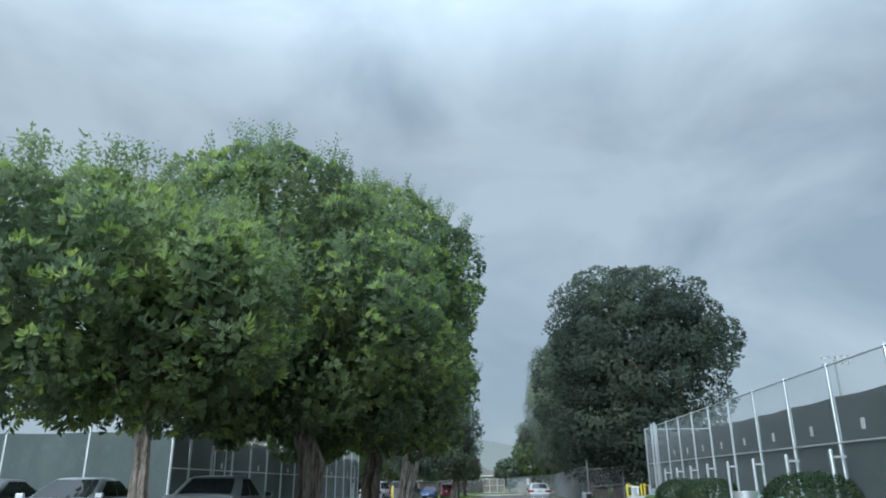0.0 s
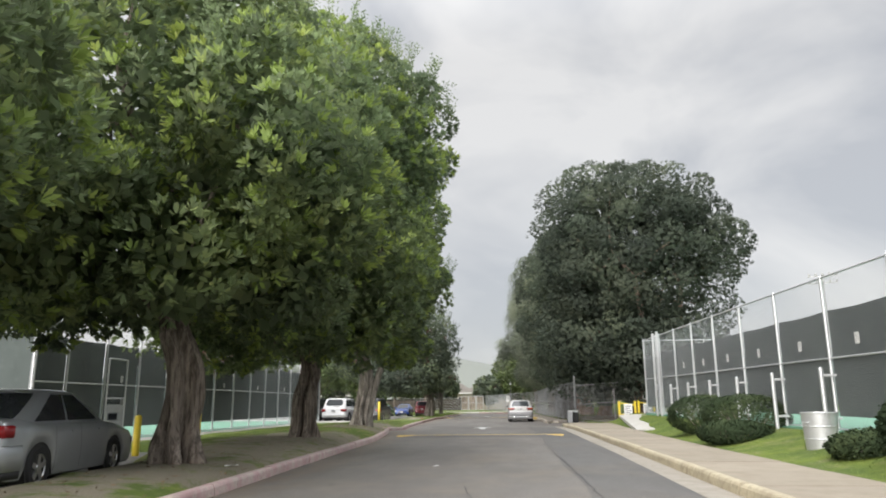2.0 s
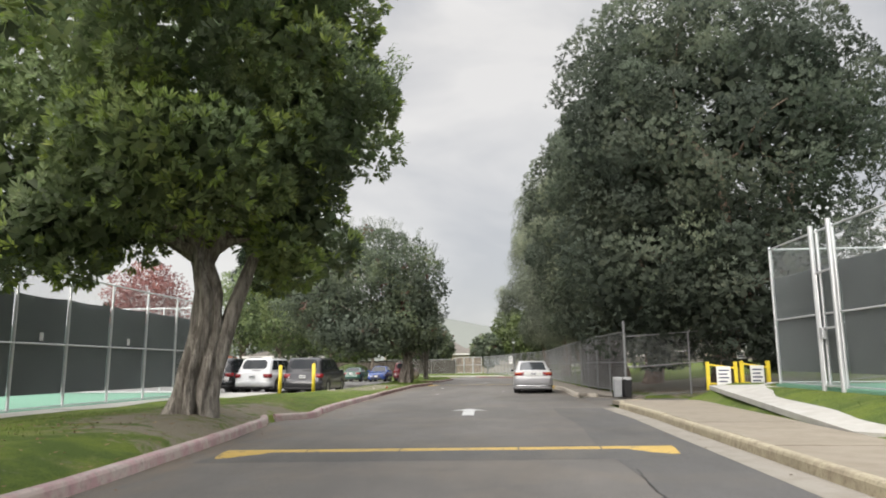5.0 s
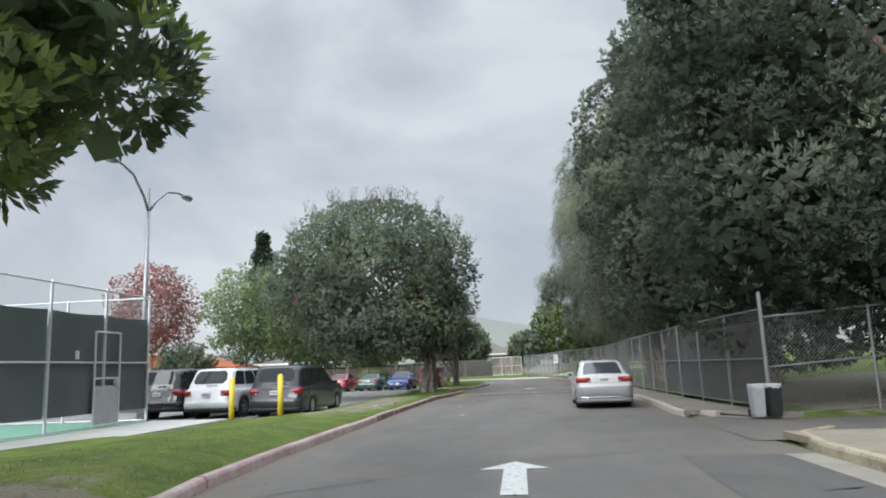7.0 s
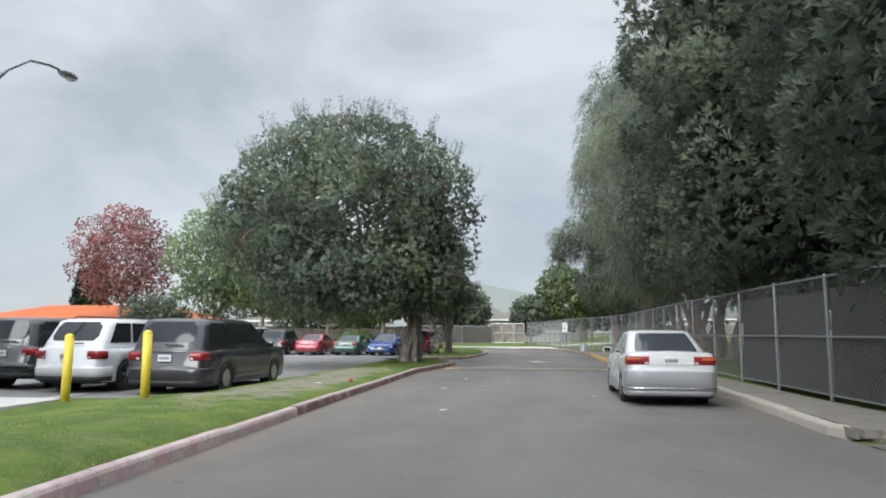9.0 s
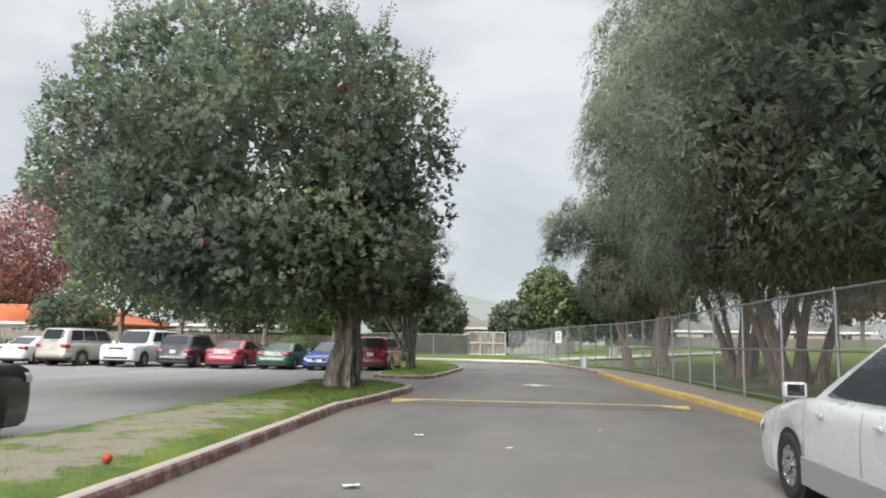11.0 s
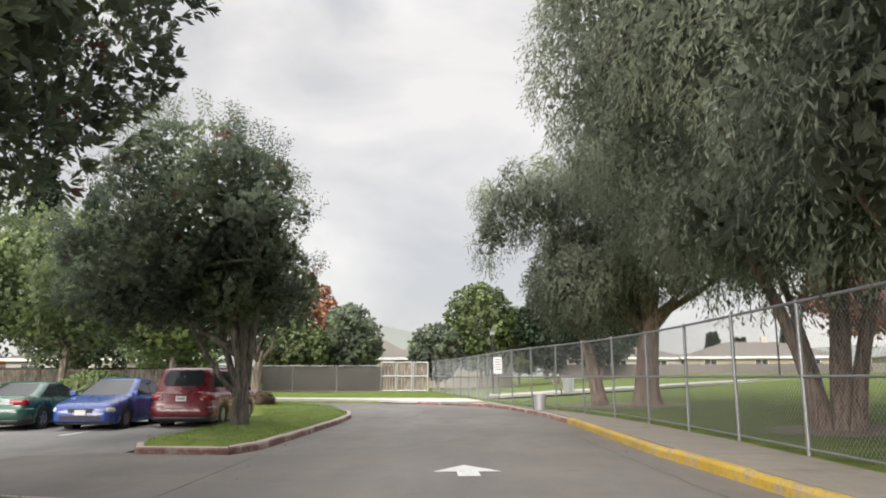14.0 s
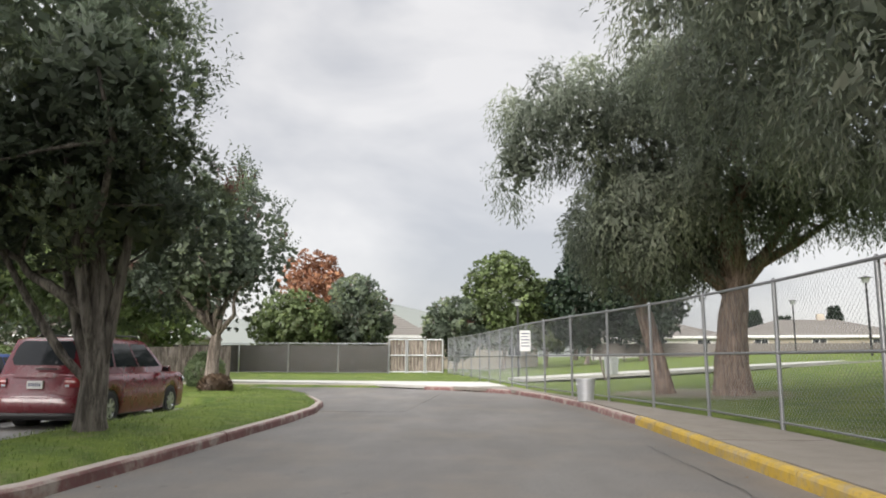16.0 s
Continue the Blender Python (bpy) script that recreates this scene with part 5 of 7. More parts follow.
def puff_leaves(cs, rs, way, per, rng, count, length, width, droop, up, core):
    """Leaves on the outer side of each billow, stars of leaves or hanging sprays, over a dense inner layer with shade
    put into its tone.
    """
    tall = np.array([1, 1, 1.15 if droop > 0.3 else 0.85])
    idx = np.repeat(np.arange(len(cs)), per)
    d = unit(rng.normal(size=(len(idx), 3)) + 0.75 * way[idx] + np.array([0, 0, up * 0.7]))
    r = rs[idx][:, None] * rng.uniform(0.72, 1.06, (len(idx), 1))
    base = cs[idx] + d * r * tall
    if droop > 0.15:
        axis = unit(d * 0.8 + rng.normal(size=d.shape) * 0.35 + np.array([0, 0, -droop * 1.3]))
        outer = sprigs(base, axis, count, length * 0.36, length, width, rng, droop, 0.6)
    else:
        axis = unit(d + np.array([0, 0, up + 0.25]) + rng.normal(size=d.shape) * 0.4)
        outer = rosettes(base, axis, count, length, width, rng)
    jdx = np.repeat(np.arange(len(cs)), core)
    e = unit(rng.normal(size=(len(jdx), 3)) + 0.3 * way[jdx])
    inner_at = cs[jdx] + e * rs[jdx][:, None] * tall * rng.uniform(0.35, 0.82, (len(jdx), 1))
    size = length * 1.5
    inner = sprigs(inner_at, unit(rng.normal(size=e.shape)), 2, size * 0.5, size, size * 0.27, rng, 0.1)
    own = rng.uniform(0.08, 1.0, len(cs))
    # inner leaves are coloured darker, as if shaded by the outer ones
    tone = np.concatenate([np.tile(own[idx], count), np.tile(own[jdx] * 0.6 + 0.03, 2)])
    return np.concatenate([outer, inner]), np.concatenate([np.tile(d, (count, 1)), np.tile(e, (2, 1))]), tone


def trunk_mesh(points, radii, sides=30, ridge=0.16, seed=0.0):
    """A gnarled trunk: fine rings with flutes that widen towards the foot."""
    bm = bmesh.new()
    rings = []
    n = len(points) - 1
    steps = max(16, 4 * n)
    foot = points[0][2]
    for i in range(steps + 1):
        u = i / steps * n
        k = min(int(u), n - 1)
        f = u - k
        p = Vector(points[k]).lerp(Vector(points[k + 1]), f)
        r = radii[k] + (radii[k + 1] - radii[k]) * f
        z = p.z
        p = p + Vector((noise.noise((seed, z * 0.9, 2)), noise.noise((seed, z * 0.9, 9)), 0)) * r * ridge * 1.6
        swell = 1 + 1.1 * math.exp(-max(z - foot, 0) / 0.45)
        ring = []
        for j in range(sides):
            q = 2 * math.pi * j / sides
            bend = 1.1 * noise.noise((math.cos(q) * 0.9 + seed, math.sin(q) * 0.9, z * 0.5)) + 0.35 * z
            w = 0.45 - 1.25 * abs(math.cos(2.5 * q + seed + bend)) ** 4 + 0.3 * math.cos(2 * q + 1.3 * seed + 0.5 * z)
            w += 0.8 * noise.noise((math.cos(q) * 1.7 + seed, math.sin(q) * 1.7, z * 1.1))
            w += 0.35 * noise.noise((math.cos(q) * 5 + seed, math.sin(q) * 5, z * 2.2)) - 0.3 * abs(math.cos(6.5 * q + 2.1 * seed - bend)) ** 6
            ring.append(bm.verts.new(p + Vector((math.cos(q), math.sin(q), 0)) * (r * max(0.35, 1 + ridge * swell * w))))
        rings.append(ring)
    for a, b in zip(rings, rings[1:]):
        for k in range(sides):
            bm.faces.new((a[k], a[(k + 1) % sides], b[(k + 1) % sides], b[k]))
    bm.faces.new(rings[-1])
    return bm


def bent(a, b, k=6, sag=0.12, seed=0.0):
    a, b = Vector(a), Vector(b)
    out = []
    for i in range(k + 1):
        t = i / k
        p = a.lerp(b, t)
        j = (b - a).length * sag * math.sin(math.pi * t)
        out.append(p + Vector((noise.noise((seed, t * 2, 1)), noise.noise((seed, t * 2, 7)), 0.5 * noise.noise((seed, t * 2, 3)))) * j * 2)
    return out


def leafy_tree(name, label, x, y, trunk, crown, leaf, bark, clumps=130, per=60, count=8, length=0.10, width=0.034, clump_r=(0.6, 1.1), seed=1, droop=0.0, fill=5000, limbs=9, lobes=(), category="tree", tufts=0, up=0.25, fill_size=0.165, group="", flat=0.35, stems=(), lit_young=0.0, ridge=0.13, core=26):
    """A tree: ridged trunk, tapering limbs, and a crown of clumps of small leaves.
    trunk: rows of (dx, dy, z, radius); crown: (dx, dy, z, rx, ry, rz) of its main body."""
    rng = np.random.default_rng(seed)
    z0 = ground_z(x, y) - 0.06
    top = empty(name, x, y, z0, 0, label, category, group)
    tp = [(a, b, c) for a, b, c, _ in trunk]
    part("trunk", trunk_mesh(tp, [r for *_, r in trunk], 60 if ridge > 0.2 else 30, ridge, seed * 1.7), bark, top, smooth=True)
    for k, rows in enumerate(stems):
        part("trunk", trunk_mesh([(a, b, c) for a, b, c, _ in rows], [r for *_, r in rows], 16, 0.1, seed * 1.7 + k), bark, top, smooth=True)
    bodies = [np.array(crown, float)] + [np.array(l, float) for l in lobes]
    vol = np.array([b[3] * b[4] * b[5] for b in bodies]) ** (2 / 3)
    cs, rs, mids, way = puffs(bodies, clumps, clump_r, rng, flat, 1 if x > 3 else -1)
    k = max(len(tp) - 5, 0)
    fork, low, tip_r = Vector(tp[min(k + 2, len(tp) - 1)]), Vector(tp[k]), trunk[k][3]
    order = rng.permutation(len(cs))[:limbs]
    for k, i in enumerate(order):
        start = low.lerp(fork, rng.uniform(0.75, 1.15))
        end = Vector(cs[i]) * 0.8 + Vector(mids[i]) * 0.2
        end.z = max(end.z, start.z + 0.55 * math.hypot(end.x - start.x, end.y - start.y))
        bm = bmesh.new()
        pts = bent(start, end, 6, 0.12, seed + k * 0.37)
        add_tube(bm, pts, tip_r * rng.uniform(0.45, 0.62), 8, 0.02)
        for s in range(2):
            j = order[(k + 1 + s) % len(order)] if len(order) > 1 else i
            near = int(np.argmin(np.linalg.norm(cs - np.array(pts[4 - s]) + rng.normal(size=3) * 0.8, axis=1)))
            add_tube(bm, bent(pts[4 - s], cs[near], 4, 0.1, seed + k + s), tip_r * 0.18, 6, 0.012)
        part("limb", bm, bark, top, smooth=True)
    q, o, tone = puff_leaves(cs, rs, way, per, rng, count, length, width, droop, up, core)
    leaves, outs = [q], [o]
    if tufts:
        high = np.flatnonzero(way[:, 2] > 0.05)
        at = rng.choice(high, tufts)
        d = unit(way[at] + rng.normal(size=(tufts, 3)) * 0.45 + np.array([0, 0, 0.5]))
        p = cs[at] + d * rs[at][:, None] * 0.95
        m = 5
        base = np.repeat(p, m, 0) + rng.normal(size=(tufts * m, 3)) * 0.07
        axis = unit(np.repeat(d, m, 0) * 0.6 + np.array([0, 0, 0.9]) + rng.normal(size=(tufts * m, 3)) * 0.3)
        leaves.append(sprigs(base, axis, 12, 0.055, length * 0.85, width * 0.85, rng, 0.0))
        outs.append(np.tile(np.repeat(d, m, 0), (12, 1)))
    if fill:
        b = bodies[rng.integers(0, len(bodies))]
        idx = rng.choice(len(bodies), fill, p=vol / vol.sum())
        bb = np.array(bodies)[idx]
        d = unit(rng.normal(size=(fill, 3)))
        if flat:
            d[:, 2] = np.where(d[:, 2] < 0, d[:, 2] * (1 - flat), d[:, 2])
        p = bb[:, :3] + d * (bb[:, 3:] - 0.3) * (rng.uniform(0.3, 0.74, (fill, 1)) ** 0.6)
        leaves.append(sprigs(p, unit(rng.normal(size=(fill, 3))), 2, fill_size * 0.6, fill_size * 1.4, fill_size * 0.5, rng, 0.2))
        outs.append(np.tile(d, (2, 1)))
    total = sum(len(q) for q in leaves)
    # bright shoots on the outer upper billows, sunlit look put into their colour
    if lit_young:
        pick_c = rng.permutation(len(cs))[: int(len(cs) * lit_young)]
        idx = np.repeat(pick_c, 18)
        d = unit(rng.normal(size=(len(idx), 3)) + 0.9 * way[idx] + np.array([0, 0, 0.5]))
        base = cs[idx] + d * rs[idx][:, None] * np.array([1, 1, 0.85]) * rng.uniform(0.95, 1.12, (len(idx), 1))
        ax = unit(d + np.array([0, 0, 0.5]) + rng.normal(size=d.shape) * 0.3)
        leaves.append(rosettes(base, ax, 8, length * 1.15, width * 1.05, rng))
        outs.append(np.tile(d, (8, 1)))
    quads_mesh("crown", np.concatenate(leaves), leaf, top, np.concatenate(outs), M_TIP_LIT if lit_young else None, total, np.concatenate([tone, np.full(sum(len(v) for v in leaves) - len(tone), 0.5)]))
    return top


def flare(h, r, lean=(0, 0), base=1.9, steps=7):
    """A trunk that flares at its foot: rows for leafy_tree."""
    rows = []
    for i in range(steps + 1):
        t = i / steps
        rr = r * (1 + (base - 1) * (1 - t) ** 3.5) * (1 - 0.15 * t)
        rows.append((lean[0] * t ** 1.3, lean[1] * t ** 1.3, -0.15 + (h + 0.15) * t, rr))
    for t, f in ((1.25, 0.62), (1.6, 0.4), (2.0, 0.2)):
        rows.append((lean[0] * t, lean[1] * t, h * t, r * f))
    return rows


def stem(dx, dy, h, r, lean):
    """A further leaning stem beside the trunk."""
    return [(dx + lean[0] * t ** 1.4, dy + lean[1] * t ** 1.4, -0.15 + (h + 0.15) * t, r * (1 + 0.5 * (1 - t) ** 6) * (1 - 0.45 * t)) for t in [i / 8 for i in range(9)]]


def branch(dx, z0, z1, r, lean):
    """A stem that leaves the trunk at z0 and bends upright."""
    return [(dx + lean[0] * t ** 0.8, lean[1] * t ** 0.8, z0 + (z1 - z0) * t, r * (1 - 0.6 * t)) for t in [i / 6 for i in range(7)]]


carob = "large dense carob tree with a thick fluted trunk"
G1 = "street trees"
leafy_tree("street_tree", carob + " on soil", -1.45, 14.7, flare(1.7, 0.115, (-0.35, 0.3), 1.4), (-1.9, 0.3, 4.0, 3.2, 3.1, 2.1), M_LEAF, M_BARK, 130, 66, 8, 0.142, 0.0265, (0.5, 0.95), 11, fill_size=0.24, ridge=0.46, tufts=90, lit_young=0.75, group=G1, fill=2000, lobes=((0.5, 0.2, 3.8, 1.5, 1.8, 1.5), (-0.2, 0.8, 2.7, 1.6, 1.2, 0.8)), flat=0.1)
leafy_tree("street_tree", carob + " beside a car", -0.8, 21.2, flare(2.0, 0.30, (-0.2, 0.1), 1.4), (-1.6, 0.2, 6.0, 3.7, 3.4, 3.9), M_LEAF, M_BARK, 220, 70, 8, 0.142, 0.0265, (0.55, 1.05), 12, fill_size=0.23, ridge=0.46, tufts=110, lit_young=0.75, group=G1, fill=5000, lobes=((1.4, -0.4, 4.8, 1.9, 2.2, 2.4), (-3.6, -0.4, 3.8, 2.2, 2.4, 1.6), (-1.4, -2.2, 3.6, 2.0, 1.5, 1.5), (0.6, -1.6, 3.0, 1.4, 1.3, 1.1), (1.3, 0.0, 3.1, 1.4, 1.4, 1.0), (-1.7, -0.6, 3.0, 1.6, 1.4, 1.0)), flat=0.05)
leafy_tree("street_tree", carob + " and low leaves", -0.75, 28.0, flare(1.7, 0.26, (0.05, 0.2), 1.35), (-0.1, 0.3, 6.9, 3.6, 3.6, 4.7), M_LEAF, M_BARK, 230, 66, 8, 0.142, 0.0265, (0.55, 1.1), 13, fill_size=0.23, ridge=0.48, tufts=120, lit_young=0.75, group=G1, fill=5000, lobes=((1.7, -0.6, 4.4, 1.6, 2.2, 2.2), (-1.8, -1.6, 3.2, 2.2, 1.8, 1.6), (1.9, 1.0, 8.2, 1.9, 2.2, 2.4), (0.4, -1.8, 2.9, 1.5, 1.4, 1.1), (1.6, -0.2, 2.9, 1.3, 1.4, 1.1), (-1.3, -0.8, 2.7, 1.3, 1.2, 0.9)), flat=0.05)
leafy_tree("street_tree", "carob tree with a pale forked trunk by the kerb", -1.3, 38.2, [(0, 0, -0.15, 0.40), (0.0, 0, 0.1, 0.32), (0.06, 0, 0.4, 0.27), (0.14, 0.05, 0.9, 0.27), (0.22, 0.1, 1.5, 0.25), (0.22, 0.1, 2.2, 0.22), (0.05, 0.1, 2.9, 0.2), (-0.15, 0.1, 3.6, 0.16), (-0.3, 0.1, 4.6, 0.1)], (-0.5, 0.2, 6.6, 3.5, 3.5, 3.6), M_LEAF, M_BARK_PALE, 220, 72, 8, 0.138, 0.0255, (0.5, 1.05), 14, fill_size=0.23, ridge=0.3, stems=(stem(0.22, 0.1, 3.6, 0.19, (1.0, 0.3)),), tufts=110, lit_young=0.75, group=G1, fill=6000, lobes=((1.9, 0.6, 5.6, 1.6, 1.8, 1.7), (-3.4, -0.8, 3.8, 2.4, 2.2, 1.5), (0.3, -1.6, 4.2, 1.9, 1.6, 1.2), (1.2, 0.2, 8.4, 2.2, 2.2, 2.0), (1.3, 1.0, 3.4, 1.3, 1.3, 1.1), (-1.6, -1.2, 3.5, 1.6, 1.4, 1.2)), flat=0.1)
leafy_tree("planter_tree", "broad dark carob tree with red pods over a fluted trunk", -1.72, 69.2, flare(1.6, 0.33, (0.0, 0.1), 1.45), (-2.8, 0.5, 5.8, 5.1, 4.3, 3.9), M_LEAF_B, M_BARK_DARK, 240, 66, 8, 0.128, 0.022, (0.55, 1.1), 15, fill_size=0.22, ridge=0.5, tufts=150, lit_young=0.0, group=G1, fill=7000, lobes=((-5.8, 1.2, 5.2, 3.0, 3.2, 2.4), (0.3, 0.2, 5.0, 1.9, 2.6, 2.6), (-2.2, -2.2, 3.2, 3.4, 2.0, 1.7), (0.0, -1.4, 3.2, 1.8, 1.8, 1.5)), flat=0.05)
leafy_tree("island_tree", "multi-stemmed small tree on the planted island", -1.85, 80.4, [(0, 0, -0.15, 0.25), (0, 0, 0.2, 0.19), (0.02, 0, 0.6, 0.165), (0.0, 0, 1.0, 0.15), (-0.03, 0, 1.4, 0.12), (-0.1, 0, 2.4, 0.10), (-0.3, 0, 3.6, 0.06)], (-1.35, 0.2, 4.45, 2.0, 2.4, 2.35), M_LEAF_B, M_BARK_DARK, 110, 70, 8, 0.11, 0.018, (0.4, 0.8), 16, tufts=170, lit_young=0.0, group=G1, fill=3500, limbs=5, lobes=((-2.2, -0.4, 3.2, 1.7, 1.7, 1.5), (-0.2, 0.5, 3.0, 1.5, 1.6, 1.2), (0.1, -0.6, 4.4, 1.1, 1.4, 1.6)), up=0.6, stems=(branch(-0.05, 0.75, 3.6, 0.09, (-0.9, 0.2)), branch(0.05, 0.9, 3.9, 0.085, (0.25, 0.3)), branch(-0.04, 0.6, 3.0, 0.075, (-1.5, -0.4)), branch(0.03, 0.8, 3.7, 0.09, (-0.4, -0.5))))
leafy_tree("island_tree", "small round tree at the end of the planted island", -4.9, 92.6, flare(1.4, 0.2, (0.1, 0), 1.4), (-0.4, 0, 4.0, 2.5, 2.5, 2.6), M_LEAF_B, M_BARK, 80, 34, 7, 0.13, 0.045, seed=17, tufts=40, group=G1, fill=2500)

# large trees behind the street fence
G2 = "trees behind the fence"
big = "huge dense grey-green tree with hanging foliage"
leafy_tree("park_tree", big + " at the driveway", 12.6, 53.2, flare(2.0, 0.5, (0, 0), 1.5), (0.1, 0.2, 8.9, 6.1, 5.2, 6.7), M_LEAF_R, M_BARK_EUC, 230, 130, 6, 0.17, 0.030, (0.8, 1.6), 21, 0.12, 7000, group=G2, lobes=((-2.6, -0.8, 4.4, 3.6, 3.6, 3.6), (3.0, 0.2, 10.4, 3.9, 3.9, 2.9), (0.5, -2.8, 3.4, 3.8, 2.4, 2.6), (-3.2, 0.2, 9.4, 3.4, 3.4, 4.0), (-2.0, 1.0, 13.0, 3.4, 3.4, 2.8), (2.4, 0.0, 12.3, 3.1, 3.1, 2.9), (1.4, 0.8, 2.6, 3.6, 2.4, 1.8)), up=0.1, fill_size=0.29, flat=0.05)
leafy_tree("park_tree", big, 11.4, 61.0, flare(2.2, 0.45, (0.2, 0.3), 1.4), (-0.2, 0, 7.6, 5.6, 5.0, 6.6), M_LEAF_GREY, M_BARK_EUC, 140, 110, 6, 0.17, 0.029, (0.8, 1.5), 22, 0.12, 8000, group=G2, lobes=((-2.2, 0.0, 5.2, 3.2, 3.6, 3.8), (-2.8, 1.0, 9.4, 2.8, 3.0, 3.2)), up=0.1, fill_size=0.3, flat=0.05)
leafy_tree("park_tree", big, 11.0, 68.0, flare(2.6, 0.4, (-0.2, 0.2), 1.4), (-0.2, 0, 8.0, 5.0, 4.8, 5.8), M_LEAF_GUM, M_BARK_EUC, 115, 85, 6, 0.20, 0.024, (0.8, 1.5), 23, 0.25, 6000, group=G2, lobes=((-2.6, 0.4, 6.4, 2.8, 3.2, 3.4),), up=0.1, fill_size=0.19, flat=0.05)
leafy_tree("park_tree", "tall gum tree with leaning pinkish trunks", 10.2, 74.0, flare(3.2, 0.19, (-0.7, 0.6), 1.25), (-0.2, 0.3, 8.8, 4.7, 4.6, 5.6), M_LEAF_GUM, M_BARK_EUC, 140, 72, 7, 0.17, 0.017, (0.6, 1.3), 24, 0.65, 5000, group=G2, lobes=((-1.6, -0.8, 4.6, 2.2, 2.6, 2.0), (2.6, -1.0, 4.4, 2.6, 2.6, 1.9)), up=0.05, fill_size=0.25, flat=0.1, stems=(stem(0.35, 0.2, 4.2, 0.16, (0.9, 0.3)), stem(-0.2, 0.3, 4.2, 0.14, (-1.4, 0.6)), stem(0.8, -0.2, 4.4, 0.15, (1.7, 0.3)), stem(0.9, 0.9, 4.4, 0.13, (-0.3, 0.6))))
leafy_tree("park_tree", "tall gum tree with clustered pinkish trunks", 10.4, 78.8, flare(3.2, 0.2, (0.35, 0.4), 1.25), (-0.4, 2.6, 9.0, 4.9, 6.0, 5.2), M_LEAF_GUM, M_BARK_EUC, 190, 72, 7, 0.17, 0.017, (0.6, 1.3), 25, 0.65, 7000, group=G2, lobes=((-1.4, -0.4, 4.6, 2.2, 2.6, 1.8), (2.8, 0.0, 4.2, 2.8, 2.6, 1.7), (-2.2, 4.4, 9.6, 2.4, 2.6, 3.2), (-2.2, 0.6, 12.2, 2.8, 3.0, 3.4), (2.8, 5.6, 5.6, 2.8, 2.6, 2.0)), up=0.05, fill_size=0.25, flat=0.1, limbs=14, stems=(stem(-0.3, 0.1, 4.4, 0.17, (-1.5, 0.3)), stem(0.35, 0.3, 4.4, 0.16, (1.6, 0.6)), stem(0.1, -0.3, 4.2, 0.12, (0.7, -0.6)), stem(-0.1, 0.4, 4.4, 0.12, (-0.5, 1.2))))
leafy_tree("park_tree", "gum sapling trunk leaning beside the tall gum", 10.9, 77.4, flare(3.2, 0.2, (1.2, 0.5), 1.3), (1.0, 0.6, 7.2, 2.4, 2.4, 2.4), M_LEAF_GUM, M_BARK_EUC, 40, 44, 7, 0.2, 0.030, (0.7, 1.2), 26, 0.65, 1500, group=G2, up=0.05, fill_size=0.2)
leafy_tree("park_tree", "old gum tree with a thick pinkish trunk and pale limbs", 9.65, 89.8, [(0, 0, -0.15, 0.62), (0, 0, 0.15, 0.5), (0.02, 0, 0.8, 0.42), (0.08, 0, 1.6, 0.38), (0.15, 0, 2.2, 0.38), (0.22, 0, 2.8, 0.32), (0.35, 0, 3.8, 0.2), (0.4, 0, 5.0, 0.1)], (0.0, 0.2, 6.0, 3.0, 3.0, 2.7), M_LEAF_GUM, M_BARK_EUC, 150, 70, 7, 0.17, 0.018, (0.4, 0.75), 27, 0.7, 4000, group=G2, limbs=9, lobes=((-3.6, 0.0, 7.4, 2.2, 1.5, 1.4), (-5.3, 0.1, 6.3, 0.9, 0.9, 1.3), (2.8, 0.2, 5.4, 2.4, 1.8, 1.1), (-1.8, 0, 4.4, 2.0, 1.8, 1.7), (0.6, 0, 8.4, 2.8, 2.6, 1.8)), up=0.05, fill_size=0.16)
leafy_tree("park_tree", "slim gum tree beside the old one", 8.35, 91.2, flare(2.2, 0.25, (-0.5, 0), 1.4), (-0.4, 0, 4.6, 2.0, 1.8, 2.0), M_LEAF_GUM, M_BARK_EUC, 50, 56, 7, 0.17, 0.027, (0.5, 0.9), 28, 0.6, 2000, group=G2, up=0.05, fill_size=0.16)


# trees in the parking lot and further off
def far_tree(x, y, h, r, leaf, label, seed, name="tree", trunk_h=1.6, trunk_r=0.16, bark=None, clumps=60, per=16, size=0.26):
    z = (h + trunk_h) / 2
    return leafy_tree(name, label, x, y, flare(trunk_h, trunk_r, (0.1, 0), 1.3, 4), (0, 0, z, r, r, (h - trunk_h) / 2 + 0.3), leaf, bark or M_BARK, clumps, per, 5, size, size * 0.34, (r * 0.22, r * 0.36), seed, 0.1, int(clumps * 18), 7, fill_size=size * 1.1, flat=0.2, group="distant trees")


for i, (x, y, h, r) in enumerate(((-12.5, 92.5, 7.4, 3.2), (-17.2, 91.5, 9.2, 3.7), (-21.2, 92.0, 10.2, 3.5), (-8.6, 93.5, 6.4, 2.6))):
    far_tree(x, y, h, r, M_LEAF, "round green tree behind the parked cars", 40 + i, trunk_h=1.9, clumps=100, per=34, size=0.17)
far_tree(-41, 111, 14.0, 5.2, M_LEAF_RED, "tree with red autumn leaves behind the low building", 50, trunk_h=3.2, trunk_r=0.2, clumps=130, per=26, size=0.22)
far_tree(27.0, 106, 6.6, 3.0, M_LEAF_RED, "tree with red autumn leaves in the park", 51, trunk_h=2.0, clumps=50, per=14)
far_tree(-9.5, 126, 9.0, 2.6, M_LEAF_ORANGE, "tree with orange autumn leaves behind the fence", 52, trunk_h=2.2, clumps=40, per=14)
far_tree(-5.2, 121, 6.4, 2.4, M_LEAF_B, "round olive-green tree behind the fence", 53, trunk_h=1.0, clumps=45, per=16)
